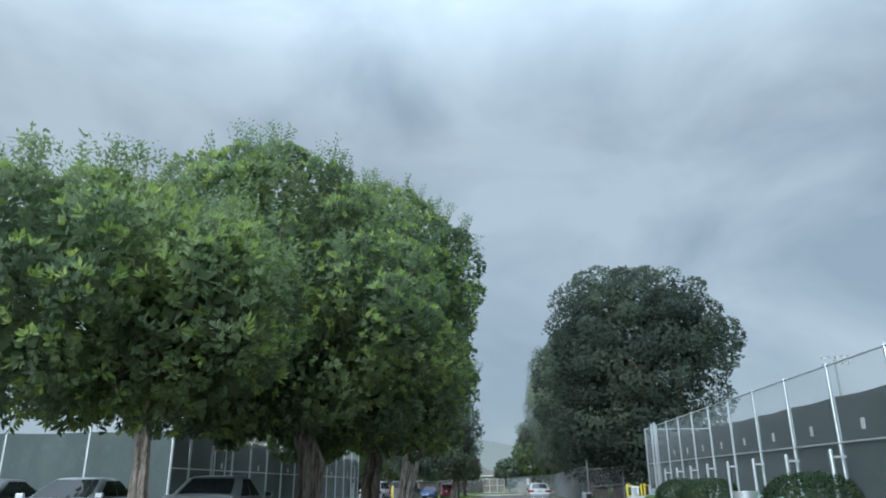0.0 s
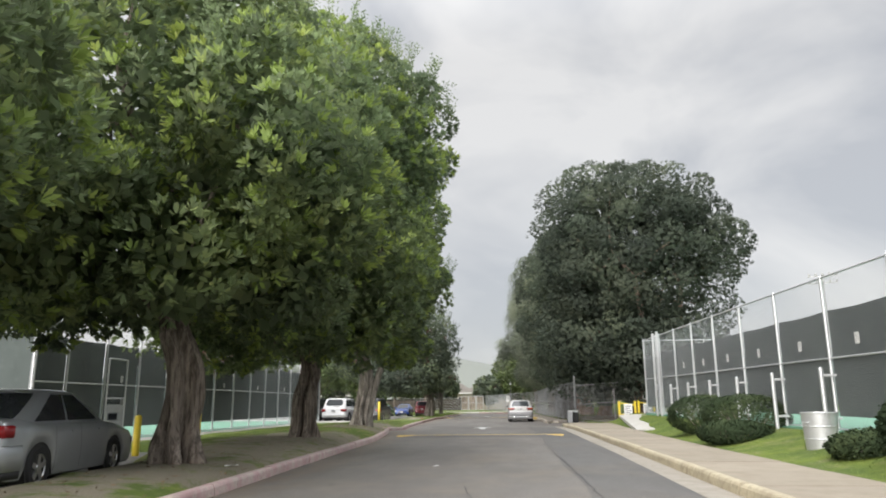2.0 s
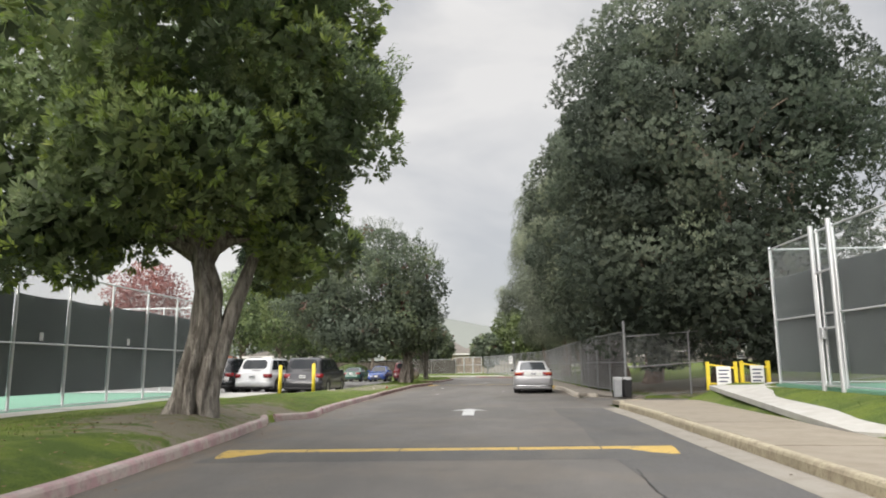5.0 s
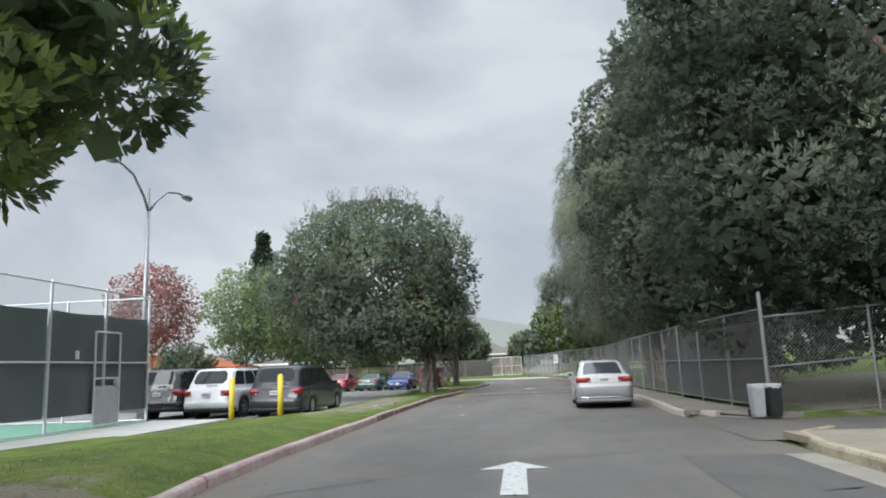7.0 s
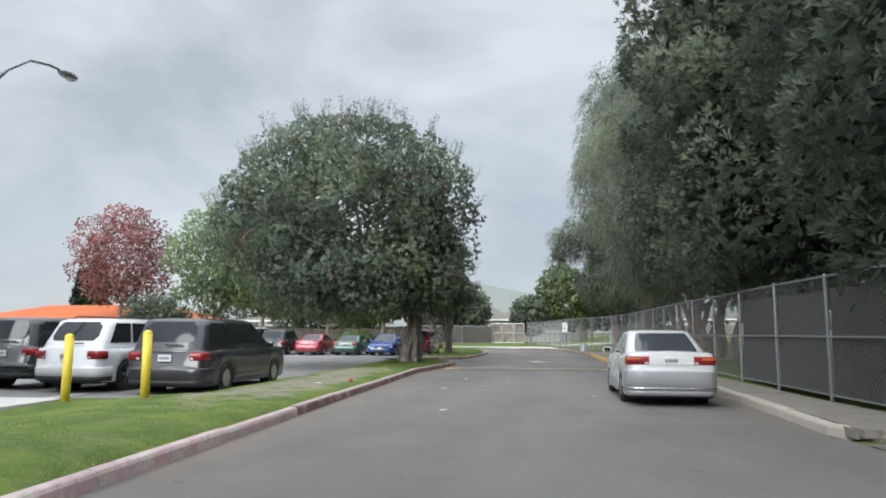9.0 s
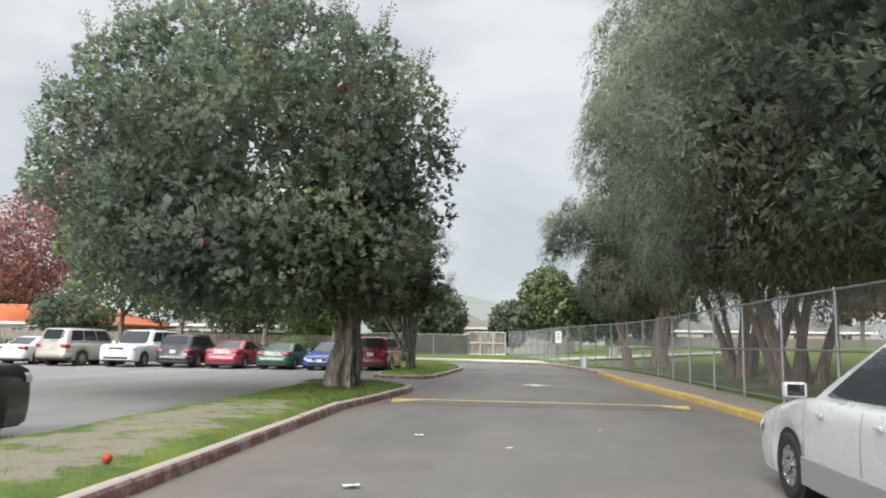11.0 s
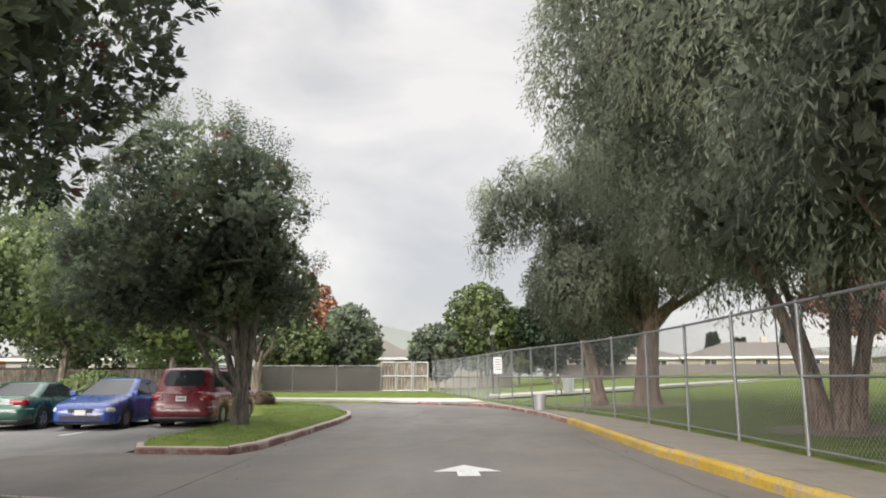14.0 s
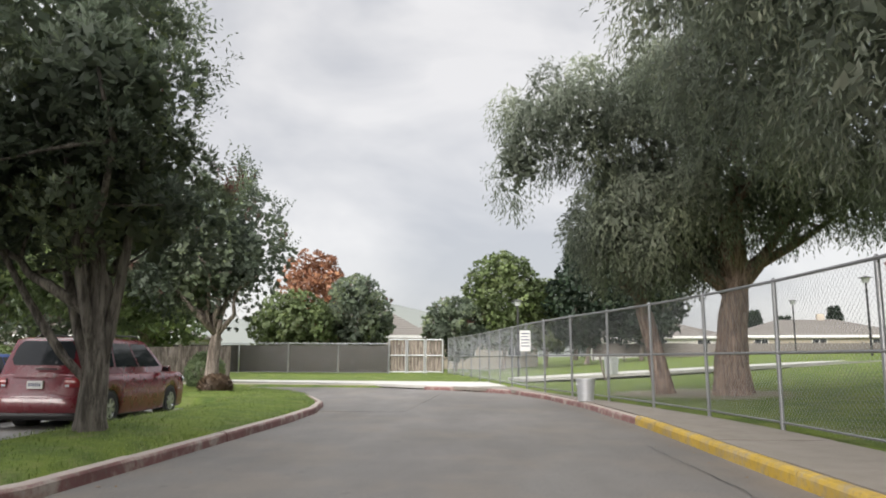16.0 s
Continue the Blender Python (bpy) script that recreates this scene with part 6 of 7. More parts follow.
far_tree(1.8, 123, 5.0, 2.2, M_LEAF_B, "round olive-green tree behind the fence", 54, trunk_h=0.9, clumps=40, per=16)
far_tree(5.4, 125, 8.6, 2.9, M_LEAF_LIME, "fresh green tree behind the fence", 55, trunk_h=1.2, clumps=60, per=18)
far_tree(8.8, 127, 6.6, 2.5, M_LEAF_LIME, "fresh green tree behind the fence", 56, trunk_h=1.0, clumps=45, per=16)
far_tree(11.5, 124, 7.4, 2.8, M_LEAF_FIR, "dark green tree beyond the park", 57, trunk_h=1.0, clumps=50, per=16)
far_tree(15.0, 122, 6.8, 3.0, M_LEAF_FIR, "dark green tree beyond the park", 58, trunk_h=1.0, clumps=50, per=16)
far_tree(-9.0, 118, 5.0, 2.6, M_LEAF_LIME, "yellow-green shrub tree behind the fence", 59, trunk_h=0.7, clumps=40, per=16)
far_tree(-35, 108, 4.6, 3.0, M_LEAF_B, "dark shrub beside the low building", 60, trunk_h=0.6, clumps=40, per=14)
far_tree(-14, 108, 6.0, 3.2, M_LEAF, "green tree behind the board fence", 61, trunk_h=1.2, clumps=45, per=14)
far_tree(-21, 110, 7.0, 3.6, M_LEAF_B, "green tree behind the board fence", 62, trunk_h=1.2, clumps=45, per=14)


def conifer(x, y, h, r, seed):
    """A tall conifer with tiers of drooping boughs."""
    rng = np.random.default_rng(seed)
    top = empty("conifer", x, y, 0.0, 0, "tall dark conifer in the distance", "tree", "distant conifers")
    part("trunk", tube([(0, 0, -0.3), (0, 0, h)], 0.3, 8, 0.04), M_BARK, top)
    n = 2600
    t = rng.uniform(0.08, 1.0, n) ** 0.8
    a = rng.uniform(0, 2 * math.pi, n)
    tier = 0.72 + 0.28 * np.sin(t * 46)
    rr = r * (1 - t) * tier * rng.uniform(0.25, 1.0, n) ** 0.5 + 0.12
    base = np.stack([np.cos(a) * rr, np.sin(a) * rr, h * t], 1)
    axis = unit(np.stack([np.cos(a), np.sin(a), np.full(n, -0.25)], 1) + rng.normal(size=(n, 3)) * 0.2)
    quads_mesh("crown", sprigs(base, axis, 3, 0.2, 0.5, 0.12, rng, 0.2), M_LEAF_FIR, top)


for i, (x, y, h, r) in enumerate(((-33.3, 125, 20.5, 6.6), (-29.5, 127, 18.0, 5.6), (-66, 140, 10.5, 2.8), (-62, 138, 12, 2.6), (14.5, 150, 14, 3.0), (30, 170, 9, 2.4), (44, 175, 8, 2.4), (47, 172, 7, 2.0), (58, 180, 9, 2.4))):
    conifer(x, y, h, r, 70 + i)


def shrub(x, y, z, rx, ry, h, label, seed, leaf=None, per=70, size=0.05, name="bush", n=60):
    """A clipped bush: a dense even skin of small leaves over short stems."""
    rng = np.random.default_rng(seed)
    top = empty(name, x, y, z, 0, label, "bush", "clipped bushes")
    bm = bmesh.new()
    for k in range(7):
        a = 2 * math.pi * k / 7
        add_tube(bm, bent((0.05 * math.cos(a), 0.05 * math.sin(a), -0.05), (rx * 0.6 * math.cos(a), ry * 0.6 * math.sin(a), h * 0.6), 4, 0.1, seed + k), 0.025, 6, 0.01)
    part("stems", bm, M_BARK, top)
    m = n * per
    d = unit(rng.normal(size=(m, 3)))
    wob = 1 + 0.07 * np.array([noise.noise((v[0] * 2.2 + seed, v[1] * 2.2, v[2] * 2.2)) for v in d])[:, None]
    p = np.array([0, 0, h * 0.5]) + d * np.array([rx, ry, h * 0.5]) * wob * rng.uniform(0.82, 1.0, (m, 1)) ** 0.5
    quads_mesh("foliage", sprigs(p, unit(d + rng.normal(size=(m, 3)) * 0.6), 4, size * 0.5, size, size * 0.42, rng), leaf or M_LEAF_B, top, np.tile(d, (4, 1)))
    return top


shrub(10.15, 31.1, 0.24, 0.95, 0.95, 1.02, "round clipped dark green bush on the lawn", 81, M_LEAF_BUSH, 62, 0.046)
shrub(10.45, 28.4, 0.24, 1.0, 0.95, 1.0, "round clipped dark green bush on the lawn", 82, M_LEAF_BUSH, 62, 0.046)
shrub(9.8, 27.2, 0.2, 0.8, 0.7, 0.42, "low spreading green shrub beside the bushes", 84, M_LEAF_BUSH, 50, 0.05)
shrub(10.5, 19.9, 0.22, 0.95, 1.05, 1.06, "round clipped dark green bush on the lawn", 83, M_LEAF_BUSH, 66, 0.046)
shrub(10.3, 21.8, 0.2, 0.7, 0.6, 0.4, "low spreading green shrub beside the bush", 85, M_LEAF_BUSH, 50, 0.05)
shrub(-9.6, 89.6, 0.05, 1.3, 1.1, 1.2, "round yellow-green bush behind the parked cars", 86, M_LEAF_LIME, 60, 0.1)
shrub(-4.2, 91.2, 0.1, 0.36, 0.36, 0.45, "small brownish bush on the island", 87, M_DRYBUSH, 40, 0.07, n=30)
shrub(-5.6, 94.0, 0.1, 0.5, 0.5, 1.1, "narrow green bush on the island", 88, M_LEAF, 40, 0.08, n=30)
for i in range(6):
    shrub(-12 - 3.4 * i, 89.3 + 0.4 * (i % 2), 0.0, 1.5, 0.9, 0.9, "low dark hedge bush behind the parked cars", 90 + i, M_LEAF_B, 40, 0.1, n=24)


# ---- vehicles ----
def half_width(W, L, y):
    """Half the body's width at station y: rounded corners in plan."""
    t = abs(2 * y / L)
    return W / 2 * (1 - 0.09 * t ** 5 - 0.13 * max(0.0, (t - 0.93) / 0.07) ** 2)


def wrap_strip(W, L, yr, x0, reach, rows, out=0.006, both=False):
    """A lamp or bumper that follows the tail round its corners. rows: (z, extra depth)."""
    ends = [yr, yr + 0.02, yr + 0.05, yr + 0.10, yr + 0.16, yr + 0.24, yr + 0.34, yr + 0.46]
    ends = [e for e in ends if e <= yr + reach]
    edge = half_width(W, L, yr)
    line = [(x0 + (edge - x0) * k / 4, yr) for k in range(4)] + [(half_width(W, L, e), e) for e in ends]
    if both:
        line = [(-x, y) for x, y in line[::-1]] + [p for p in line if p[0] > 1e-4]
    verts, faces = [], []
    n = len(line)
    for i, (x, y) in enumerate(line):
        a, b = line[max(i - 1, 0)], line[min(i + 1, n - 1)]
        dx, dy = b[0] - a[0], b[1] - a[1]
        q = math.hypot(dx, dy) or 1.0
        nx, ny = dy / q, -dx / q
        for z, e in rows:
            verts.append((x + nx * (out + e), y + ny * (out + e), z))
    m = len(rows)
    for i in range(n - 1):
        for k in range(m - 1):
            faces.append((i * m + k, (i + 1) * m + k, (i + 1) * m + k + 1, i * m + k + 1))
    return verts, faces


def mirrored(verts, faces, s):
    return ([(x * s, y, z) for x, y, z in verts], faces if s > 0 else [f[::-1] for f in faces])


def loft_body(L, W, top_line, wheels, ra, zw, zfloor, crown=0.03):
    """The lower body of a car, nose towards +y: stations along its length with wheel arches in the lower edge."""
    ys = sorted({*np.round(np.linspace(-L / 2, L / 2, 44), 4), *[round(-s * (L / 2 - e), 4) for e in (0.01, 0.025, 0.045, 0.07, 0.085, 0.1, 0.13, 0.17, 0.2) for s in (1, -1)], *[round(w + ra * c, 4) for w in wheels for c in (-1, -0.97, -0.9, -0.75, -0.5, -0.25, 0, 0.25, 0.5, 0.75, 0.9, 0.97, 1)]})
    bm = bmesh.new()
    rings = []
    for y in ys:
        t = abs(2 * y / L)
        w = half_width(W, L, y)
        zt = lerp_table(top_line, y)
        zb = zfloor + 0.07 * max(0.0, (t - 0.9) / 0.1)
        for c in wheels:
            if abs(y - c) <= ra:
                zb = max(zb, zw + math.sqrt(max(ra * ra - (y - c) ** 2, 0)))
        zb = min(zb, zt - 0.16)
        half = [(w * 0.965, zb), (w * 0.992, zb + (zt - zb) * 0.22), (w, zb + (zt - zb) * 0.5), (w * 0.985, zb + (zt - zb) * 0.78), (w * 0.955, zt - 0.035), (w * 0.90, zt - 0.005), (w * 0.5, zt + crown * 0.7), (0, zt + crown)]
        ring = [bm.verts.new((x, y, z)) for x, z in half] + [bm.verts.new((-x, y, z)) for x, z in half[-2::-1]]
        rings.append(ring)
    for a, b in zip(rings, rings[1:]):
        for k in range(len(a) - 1):
            bm.faces.new((a[k], a[k + 1], b[k + 1], b[k]))
    bm.faces.new(rings[0])
    bm.faces.new(rings[-1][::-1])
    bmesh.ops.recalc_face_normals(bm, faces=bm.faces[:])
    return bm


class Cabin:
    """The greenhouse: a tapering shell between belt and roof, and points on its faces for the panes."""

    def __init__(self, wb, wr, rear, front, zb, zr):
        self.wb, self.wr, self.rear, self.front, self.zb, self.zr = wb, wr, rear, front, zb, zr

    def ring(self, t, inset=0.0):
        w = (self.wb + (self.wr - self.wb) * max(t, 0.0) ** 1.25) / 2
        yr = self.rear[0] + (self.rear[1] - self.rear[0]) * t
        yf = self.front[0] + (self.front[1] - self.front[0]) * t
        z = self.zb + (self.zr - self.zb) * t
        c = 0.16
        pts = [(0, yf), (w * 0.5, yf - 0.02), (w * 0.86, yf - 0.09), (w, yf - c - 0.1), (w, (yr + yf) / 2), (w, yr + c + 0.04), (w * 0.88, yr + 0.06), (w * 0.5, yr + 0.01), (0, yr)]
        return [(x, y, z) for x, y in pts] + [(-x, y, z) for x, y in pts[-2:0:-1]]

    def shell(self):
        bm = bmesh.new()
        rings = [[bm.verts.new(p) for p in self.ring(t)] for t in (-0.05, 0.25, 0.5, 0.75, 0.93)]
        top = self.ring(1.0)
        n = len(top)
        mx, my = 0.9, 0.9
        cy = (self.rear[1] + self.front[1]) / 2
        rings.append([bm.verts.new((x * mx, cy + (y - cy) * my, z)) for x, y, z in top])
        rings.append([bm.verts.new((x * 0.5, cy + (y - cy) * 0.55, z + 0.022)) for x, y, z in top])
        for a, b in zip(rings, rings[1:]):
            for k in range(n):
                bm.faces.new((a[k], a[(k + 1) % n], b[(k + 1) % n], b[k]))
        bm.faces.new(rings[-1])
        bmesh.ops.recalc_face_normals(bm, faces=bm.faces[:])
        return bm

    def pane(self, kind, t0, t1, a=0.0, b=1.0, side=1, off=0.007):
        """A glass pane on the front, rear or side of the shell, slightly proud of it."""
        verts = []
        rows = 5
        for i in range(rows):
            t = t0 + (t1 - t0) * i / (rows - 1)
            w = (self.wb + (self.wr - self.wb) * max(t, 0.0) ** 1.25) / 2
            yr = self.rear[0] + (self.rear[1] - self.rear[0]) * t
            yf = self.front[0] + (self.front[1] - self.front[0]) * t
            z = self.zb + (self.zr - self.zb) * t
            if kind == "side":
                y0, y1 = yr + 0.20, yf - 0.26
                for k in range(5):
                    verts.append((side * (w + off), y0 + (y1 - y0) * (a + (b - a) * k / 4), z))
            else:
                s = 1 if kind == "front" else -1
                yy = yf if kind == "front" else yr
                for k in range(5):
                    u = ((-0.86, -0.5, 0.0, 0.5, 0.86) if kind == "front" else (-0.80, -0.5, 0.0, 0.5, 0.80))[k] * (1.0 if 0 < i < rows - 1 else 0.965)
                    bow = ((0.0, 0.02, 0.09) if kind == "front" else (0.0, 0.01, 0.06))[abs(k - 2)]
                    verts.append((u * w, yy - s * bow + s * off, z + off * 0.6))
        faces = [(i * 5 + k, i * 5 + k + 1, i * 5 + k + 6, i * 5 + k + 5) for i in range(rows - 1) for k in range(4)]
        return verts, faces


def wheel_mesh(parent, x, y, r, w, spokes, side, rim=None):
    bm = bmesh.new()
    prof = [(r * 0.62, w * 0.5), (r * 0.9, w * 0.52), (r * 0.985, w * 0.4), (r, w * 0.15), (r, -w * 0.15), (r * 0.985, -w * 0.4), (r * 0.9, -w * 0.52), (r * 0.62, -w * 0.5)]
    n = 28
    rings = [[bm.verts.new((x + b, y + a * math.cos(2 * math.pi * k / n), r + a * math.sin(2 * math.pi * k / n))) for a, b in prof] for k in range(n)]
    for k in range(n):
        for j in range(len(prof) - 1):
            bm.faces.new((rings[k][j], rings[k][j + 1], rings[(k + 1) % n][j + 1], rings[(k + 1) % n][j]))
    tyre = part("wheel", bm, M_TYRE, parent, smooth=False)
    bm = bmesh.new()
    xo = x + side * w * 0.38
    add_tube(bm, [(x - side * 0.02, y, r), (x + side * w * 0.16, y, r)], r * 0.62, 24)
    for k in range(spokes):
        m = Matrix.Translation((xo, y, r)) @ Matrix.Rotation(2 * math.pi * k / spokes, 4, "X")
        add_box(bm, -0.018, -0.035, 0.03, 0.018, 0.035, r * 0.62, m)
    add_tube(bm, [(xo - side * 0.02, y, r), (xo + side * 0.03, y, r)], 0.06, 12)
    ring = [(xo, y + r * 0.62 * math.cos(2 * math.pi * k / 24), r + r * 0.62 * math.sin(2 * math.pi * k / 24)) for k in range(25)]
    add_tube(bm, ring, 0.018, 6)
    part("rim", bm, rim or M_RIM, tyre)
    part("hub_shadow", tube([(x - side * 0.01, y, r), (x + side * w * 0.2, y, r)], r * 0.58, 20), M_BLACK, tyre)


def car(name, label, x, y, z, rz, paint, kind="sedan", k=0.87, dims=None, lower=None, group="parked cars", spokes=7, glass=None, roof_rack=False, plate=True, fog=False):
    """A parked car with its nose towards +y before it is turned by rz. k: plan units to a metre."""
    L, W, H = dims
    top = empty(name, x, y, z, rz, label, "car", group)
    top.scale = (k, k, k)
    glass = glass or M_GLASS
    f = {"sedan": dict(hood=0.50, deck=0.70, rear=(-0.41, -0.20), front=(0.245, 0.03), belt=0.64, wheels=(-0.285, 0.275) if not lower else (-0.255, 0.29)),
         "van": dict(hood=0.56, deck=0.60, rear=(-0.488, -0.425), front=(0.33, 0.10), belt=0.58, wheels=(-0.275, 0.305)),
         "suv": dict(hood=0.575, deck=0.575, rear=(-0.482, -0.39), front=(0.225, 0.06), belt=0.59, wheels=(-0.285, 0.29)),
         "truck": dict(hood=0.58, deck=0.59, rear=(-0.487, -0.44), front=(0.235, 0.12), belt=0.60, wheels=(-0.28, 0.30))}[kind]
    zb = f["belt"] * H
    r = {"sedan": 0.315, "van": 0.335, "suv": 0.35, "truck": 0.385}[kind]
    wheels = [f["wheels"][0] * L, f["wheels"][1] * L]
    nose = f["hood"] * H
    if kind == "sedan":
        line = [(-L / 2, 0.43 * H), (-L / 2 + 0.025, 0.465 * H), (-L / 2 + 0.07, 0.48 * H), (-L / 2 + 0.085, 0.55 * H), (-L / 2 + 0.1, 0.62 * H), (-L / 2 + 0.13, f["deck"] * H - 0.035), (-L / 2 + 0.2, f["deck"] * H - 0.008), (-0.40 * L, f["deck"] * H), (-0.30 * L, zb + 0.02), (0.2 * L, zb), (0.27 * L, zb - 0.02), (0.42 * L, nose + 0.05), (L / 2 - 0.17, nose + 0.0), (L / 2 - 0.085, nose - 0.06), (L / 2 - 0.025, nose - 0.15), (L / 2, nose - 0.22)]
    else:
        line = [(-L / 2, 0.34 * H), (-L / 2 + 0.025, 0.36 * H), (-L / 2 + 0.045, 0.37 * H), (-L / 2 + 0.07, zb - 0.02), (-L / 2 + 0.1, zb), (-0.45 * L, zb), (0.2 * L, zb), (0.3 * L, zb - 0.01), (0.43 * L, nose + 0.03), (L / 2 - 0.13, nose - 0.03), (L / 2 - 0.07, nose - 0.1), (L / 2 - 0.025, nose - 0.18), (L / 2, nose - 0.26)]
    floor = {"sedan": 0.19, "van": 0.2, "suv": 0.24, "truck": 0.3}[kind]
    body = part("body", loft_body(L, W, line, wheels, r * 1.14, r, floor), paint, top, smooth=True)
    part("underbody", box(-W * 0.44, -L * 0.46, floor - 0.03, W * 0.44, L * 0.46, zb * 0.8, 0.02), M_BLACK, top)
    cab = Cabin(W * 0.90, W * (0.70 if kind == "sedan" else 0.78), [v * L for v in f["rear"]], [v * L for v in f["front"]], zb - 0.01, H - 0.022)
    part("cabin", cab.shell(), paint, top, smooth=True)
    for nm, args in (("windshield", ("front", 0.06, 0.92)), ("rear_window", ("rear", 0.10 if kind == "sedan" else 0.26, 0.90))):
        v, fc = cab.pane(*args)
        link_mesh(nm, v, fc, glass, top, True)
    cuts = [(0.06, 0.46), (0.49, 0.93)] if kind == "sedan" else [(0.02, 0.30), (0.325, 0.62), (0.645, 0.95)]
    for s in (1, -1):
        for a, b in cuts:
            v, fc = cab.pane("side", 0.10 if kind == "sedan" else 0.2, 0.87, a, b, s)
            link_mesh("side_window", v, fc, glass, top, True)
        for a in [wheels[0] + r * 1.25, *[-0.02 * L, 0.20 * L][: 2]]:
            zt, w = lerp_table(line, a), half_width(W, L, a)
            rows = [(w * 0.975, floor + 0.06), (w * 0.992, floor + (zt - floor) * 0.22), (w, floor + (zt - floor) * 0.5), (w * 0.985, floor + (zt - floor) * 0.78), (w * 0.957, zt - 0.04)]
            v = [(s * (x + 0.0015), a + e, z) for x, z in rows for e in (-0.0035, 0.0035)]
            link_mesh("door_seam", v, [(2 * i, 2 * i + 1, 2 * i + 3, 2 * i + 2) for i in range(4)], M_BLACK, top)
        for a in (-0.075 * L, 0.13 * L):
            part("door_handle", box(s * (W * 0.492) - 0.005, a - 0.09, zb - 0.13, s * (W * 0.492 + 0.03), a + 0.02, zb - 0.10, 0.006), paint, top)
        mirror = part("mirror", box(s * W * 0.47, 0.195 * L, zb + 0.0, s * (W * 0.47 + 0.2), 0.195 * L + 0.1, zb + 0.14, 0.025), paint, top)
        part("mirror_glass", box(s * (W * 0.47 + 0.03), 0.195 * L - 0.004, zb + 0.02, s * (W * 0.47 + 0.18), 0.195 * L + 0.002, zb + 0.12), M_GLASS, mirror)
        if kind == "sedan":
            yr, tz0, tz1, tx0, reach = -L / 2 + 0.088, f["deck"] * H - 0.255, f["deck"] * H - 0.085, 0.235 * W, 0.20
        else:
            yr, tz0, tz1, tx0, reach = -L / 2 + 0.055, zb - 0.24, zb - 0.05, 0.30 * W, 0.26
        v, fc = mirrored(*wrap_strip(W, L, yr, tx0, reach, [(tz0, -0.03), (tz0 + 0.012, 0.004), ((tz0 + tz1) / 2, 0.010), (tz1 - 0.012, 0.004), (tz1, -0.03)], 0.014), s)
        tail = link_mesh("tail_lamp", v, fc, M_TAIL, top, True)
        if lower and kind == "sedan":
            v, fc = mirrored(*wrap_strip(W, L, yr, tx0 + 0.16, reach + 0.02, [((tz0 + tz1) / 2 + 0.012, 0.0), ((tz0 + tz1) / 2 + 0.02, 0.008), (tz1 - 0.03, 0.006), (tz1 - 0.022, 0.0)], 0.018), s)
            link_mesh("amber_lens", v, fc, M_AMBER, tail, True)
        part("reverse_lens", box(s * (tx0 + 0.01), yr - 0.026, tz0 + 0.02, s * (tx0 + 0.09), yr - 0.01, tz0 + 0.06, 0.004), M_HEAD, tail)
        v, fc = mirrored(*wrap_strip(W, L, -L / 2 + 0.05, 0.24 * W, 0.24, [(nose - 0.22, -0.02), (nose - 0.205, 0.004), (nose - 0.15, 0.0), (nose - 0.095, -0.03), (nose - 0.085, -0.05)], 0.012), s)
        link_mesh("headlamp", [(x, -y, z) for x, y, z in v], [g[::-1] for g in fc], M_HEAD, top, True)
        for wy in wheels:
            wheel_mesh(top, s * (W / 2 - 0.125), wy, r, 0.21, spokes, s)
            part("wheel_well", tube([(s * (W / 2 - 0.32), wy, r), (s * (W / 2 - 0.045), wy, r)], r * 1.12, 20), M_BLACK, top)
    part("grille", box(-0.2 * W, L / 2 - 0.06, nose - 0.24, 0.2 * W, L / 2 + 0.004, nose - 0.12, 0.01), M_BLACK, top)
    part("front_intake", box(-0.32 * W, L / 2 - 0.06, floor + 0.1, 0.32 * W, L / 2 + 0.006, floor + 0.22, 0.01), M_BLACK, top)
    bz1 = 0.455 * H if kind == "sedan" else 0.345 * H
    v, fc = wrap_strip(W, L, -L / 2, 0.0, 0.46, [(floor + 0.12, -0.03), (floor + 0.13, 0.0), ((floor + bz1) / 2 + 0.05, 0.012), (bz1 - 0.03, 0.008), (bz1, -0.008), (bz1 + 0.004, -0.04)], 0.012, True)
    bumper = link_mesh("rear_bumper", v, fc, lower if lower and kind == "sedan" else paint, top, True)
    if lower and kind == "sedan":
        v, fc = wrap_strip(W, L, -L / 2, 0.0, 0.46, [(floor + 0.15, 0.002), (floor + 0.155, 0.016), (floor + 0.185, 0.016), (floor + 0.19, 0.002)], 0.014, True)
        link_mesh("chrome_strip", v, fc, M_CHROME, bumper, True)
        garnish = box(-0.235 * W, -L / 2 + 0.06, f["deck"] * H - 0.25, 0.235 * W, -L / 2 + 0.08, f["deck"] * H - 0.09, 0.006)
        part("plate_panel", garnish, M_PLATE, top, "pale panel between the tail lamps")
    v, fc = wrap_strip(W, L, -L / 2, 0.0, 0.46, [(floor + 0.02, -0.05), (floor + 0.03, -0.01), (floor + 0.126, -0.002), (floor + 0.13, -0.03)], 0.010, True)
    link_mesh("bumper_valance", v, fc, lower or M_BLACK, top, True)
    if plate:
        pz = (f["deck"] * H - 0.245) if kind == "sedan" else zb - 0.26
        py = (-L / 2 + 0.088 if kind == "sedan" else -L / 2 + 0.05) - 0.02
        p = part("license_plate", box(-0.155, py - 0.012, pz, 0.155, py + 0.03, pz + 0.15, 0.004), M_PLATE, top, "white plate with dark bars")
        for j in range(6):
            part("plate_bar", box(-0.12 + 0.042 * j, py - 0.0145, pz + 0.045, -0.095 + 0.042 * j, py - 0.0125, pz + 0.11), M_INK, p)
        p2 = part("front_plate", box(-0.155, L / 2 + 0.004, floor + 0.24, 0.155, L / 2 + 0.014, floor + 0.38, 0.004), M_PLATE, top)
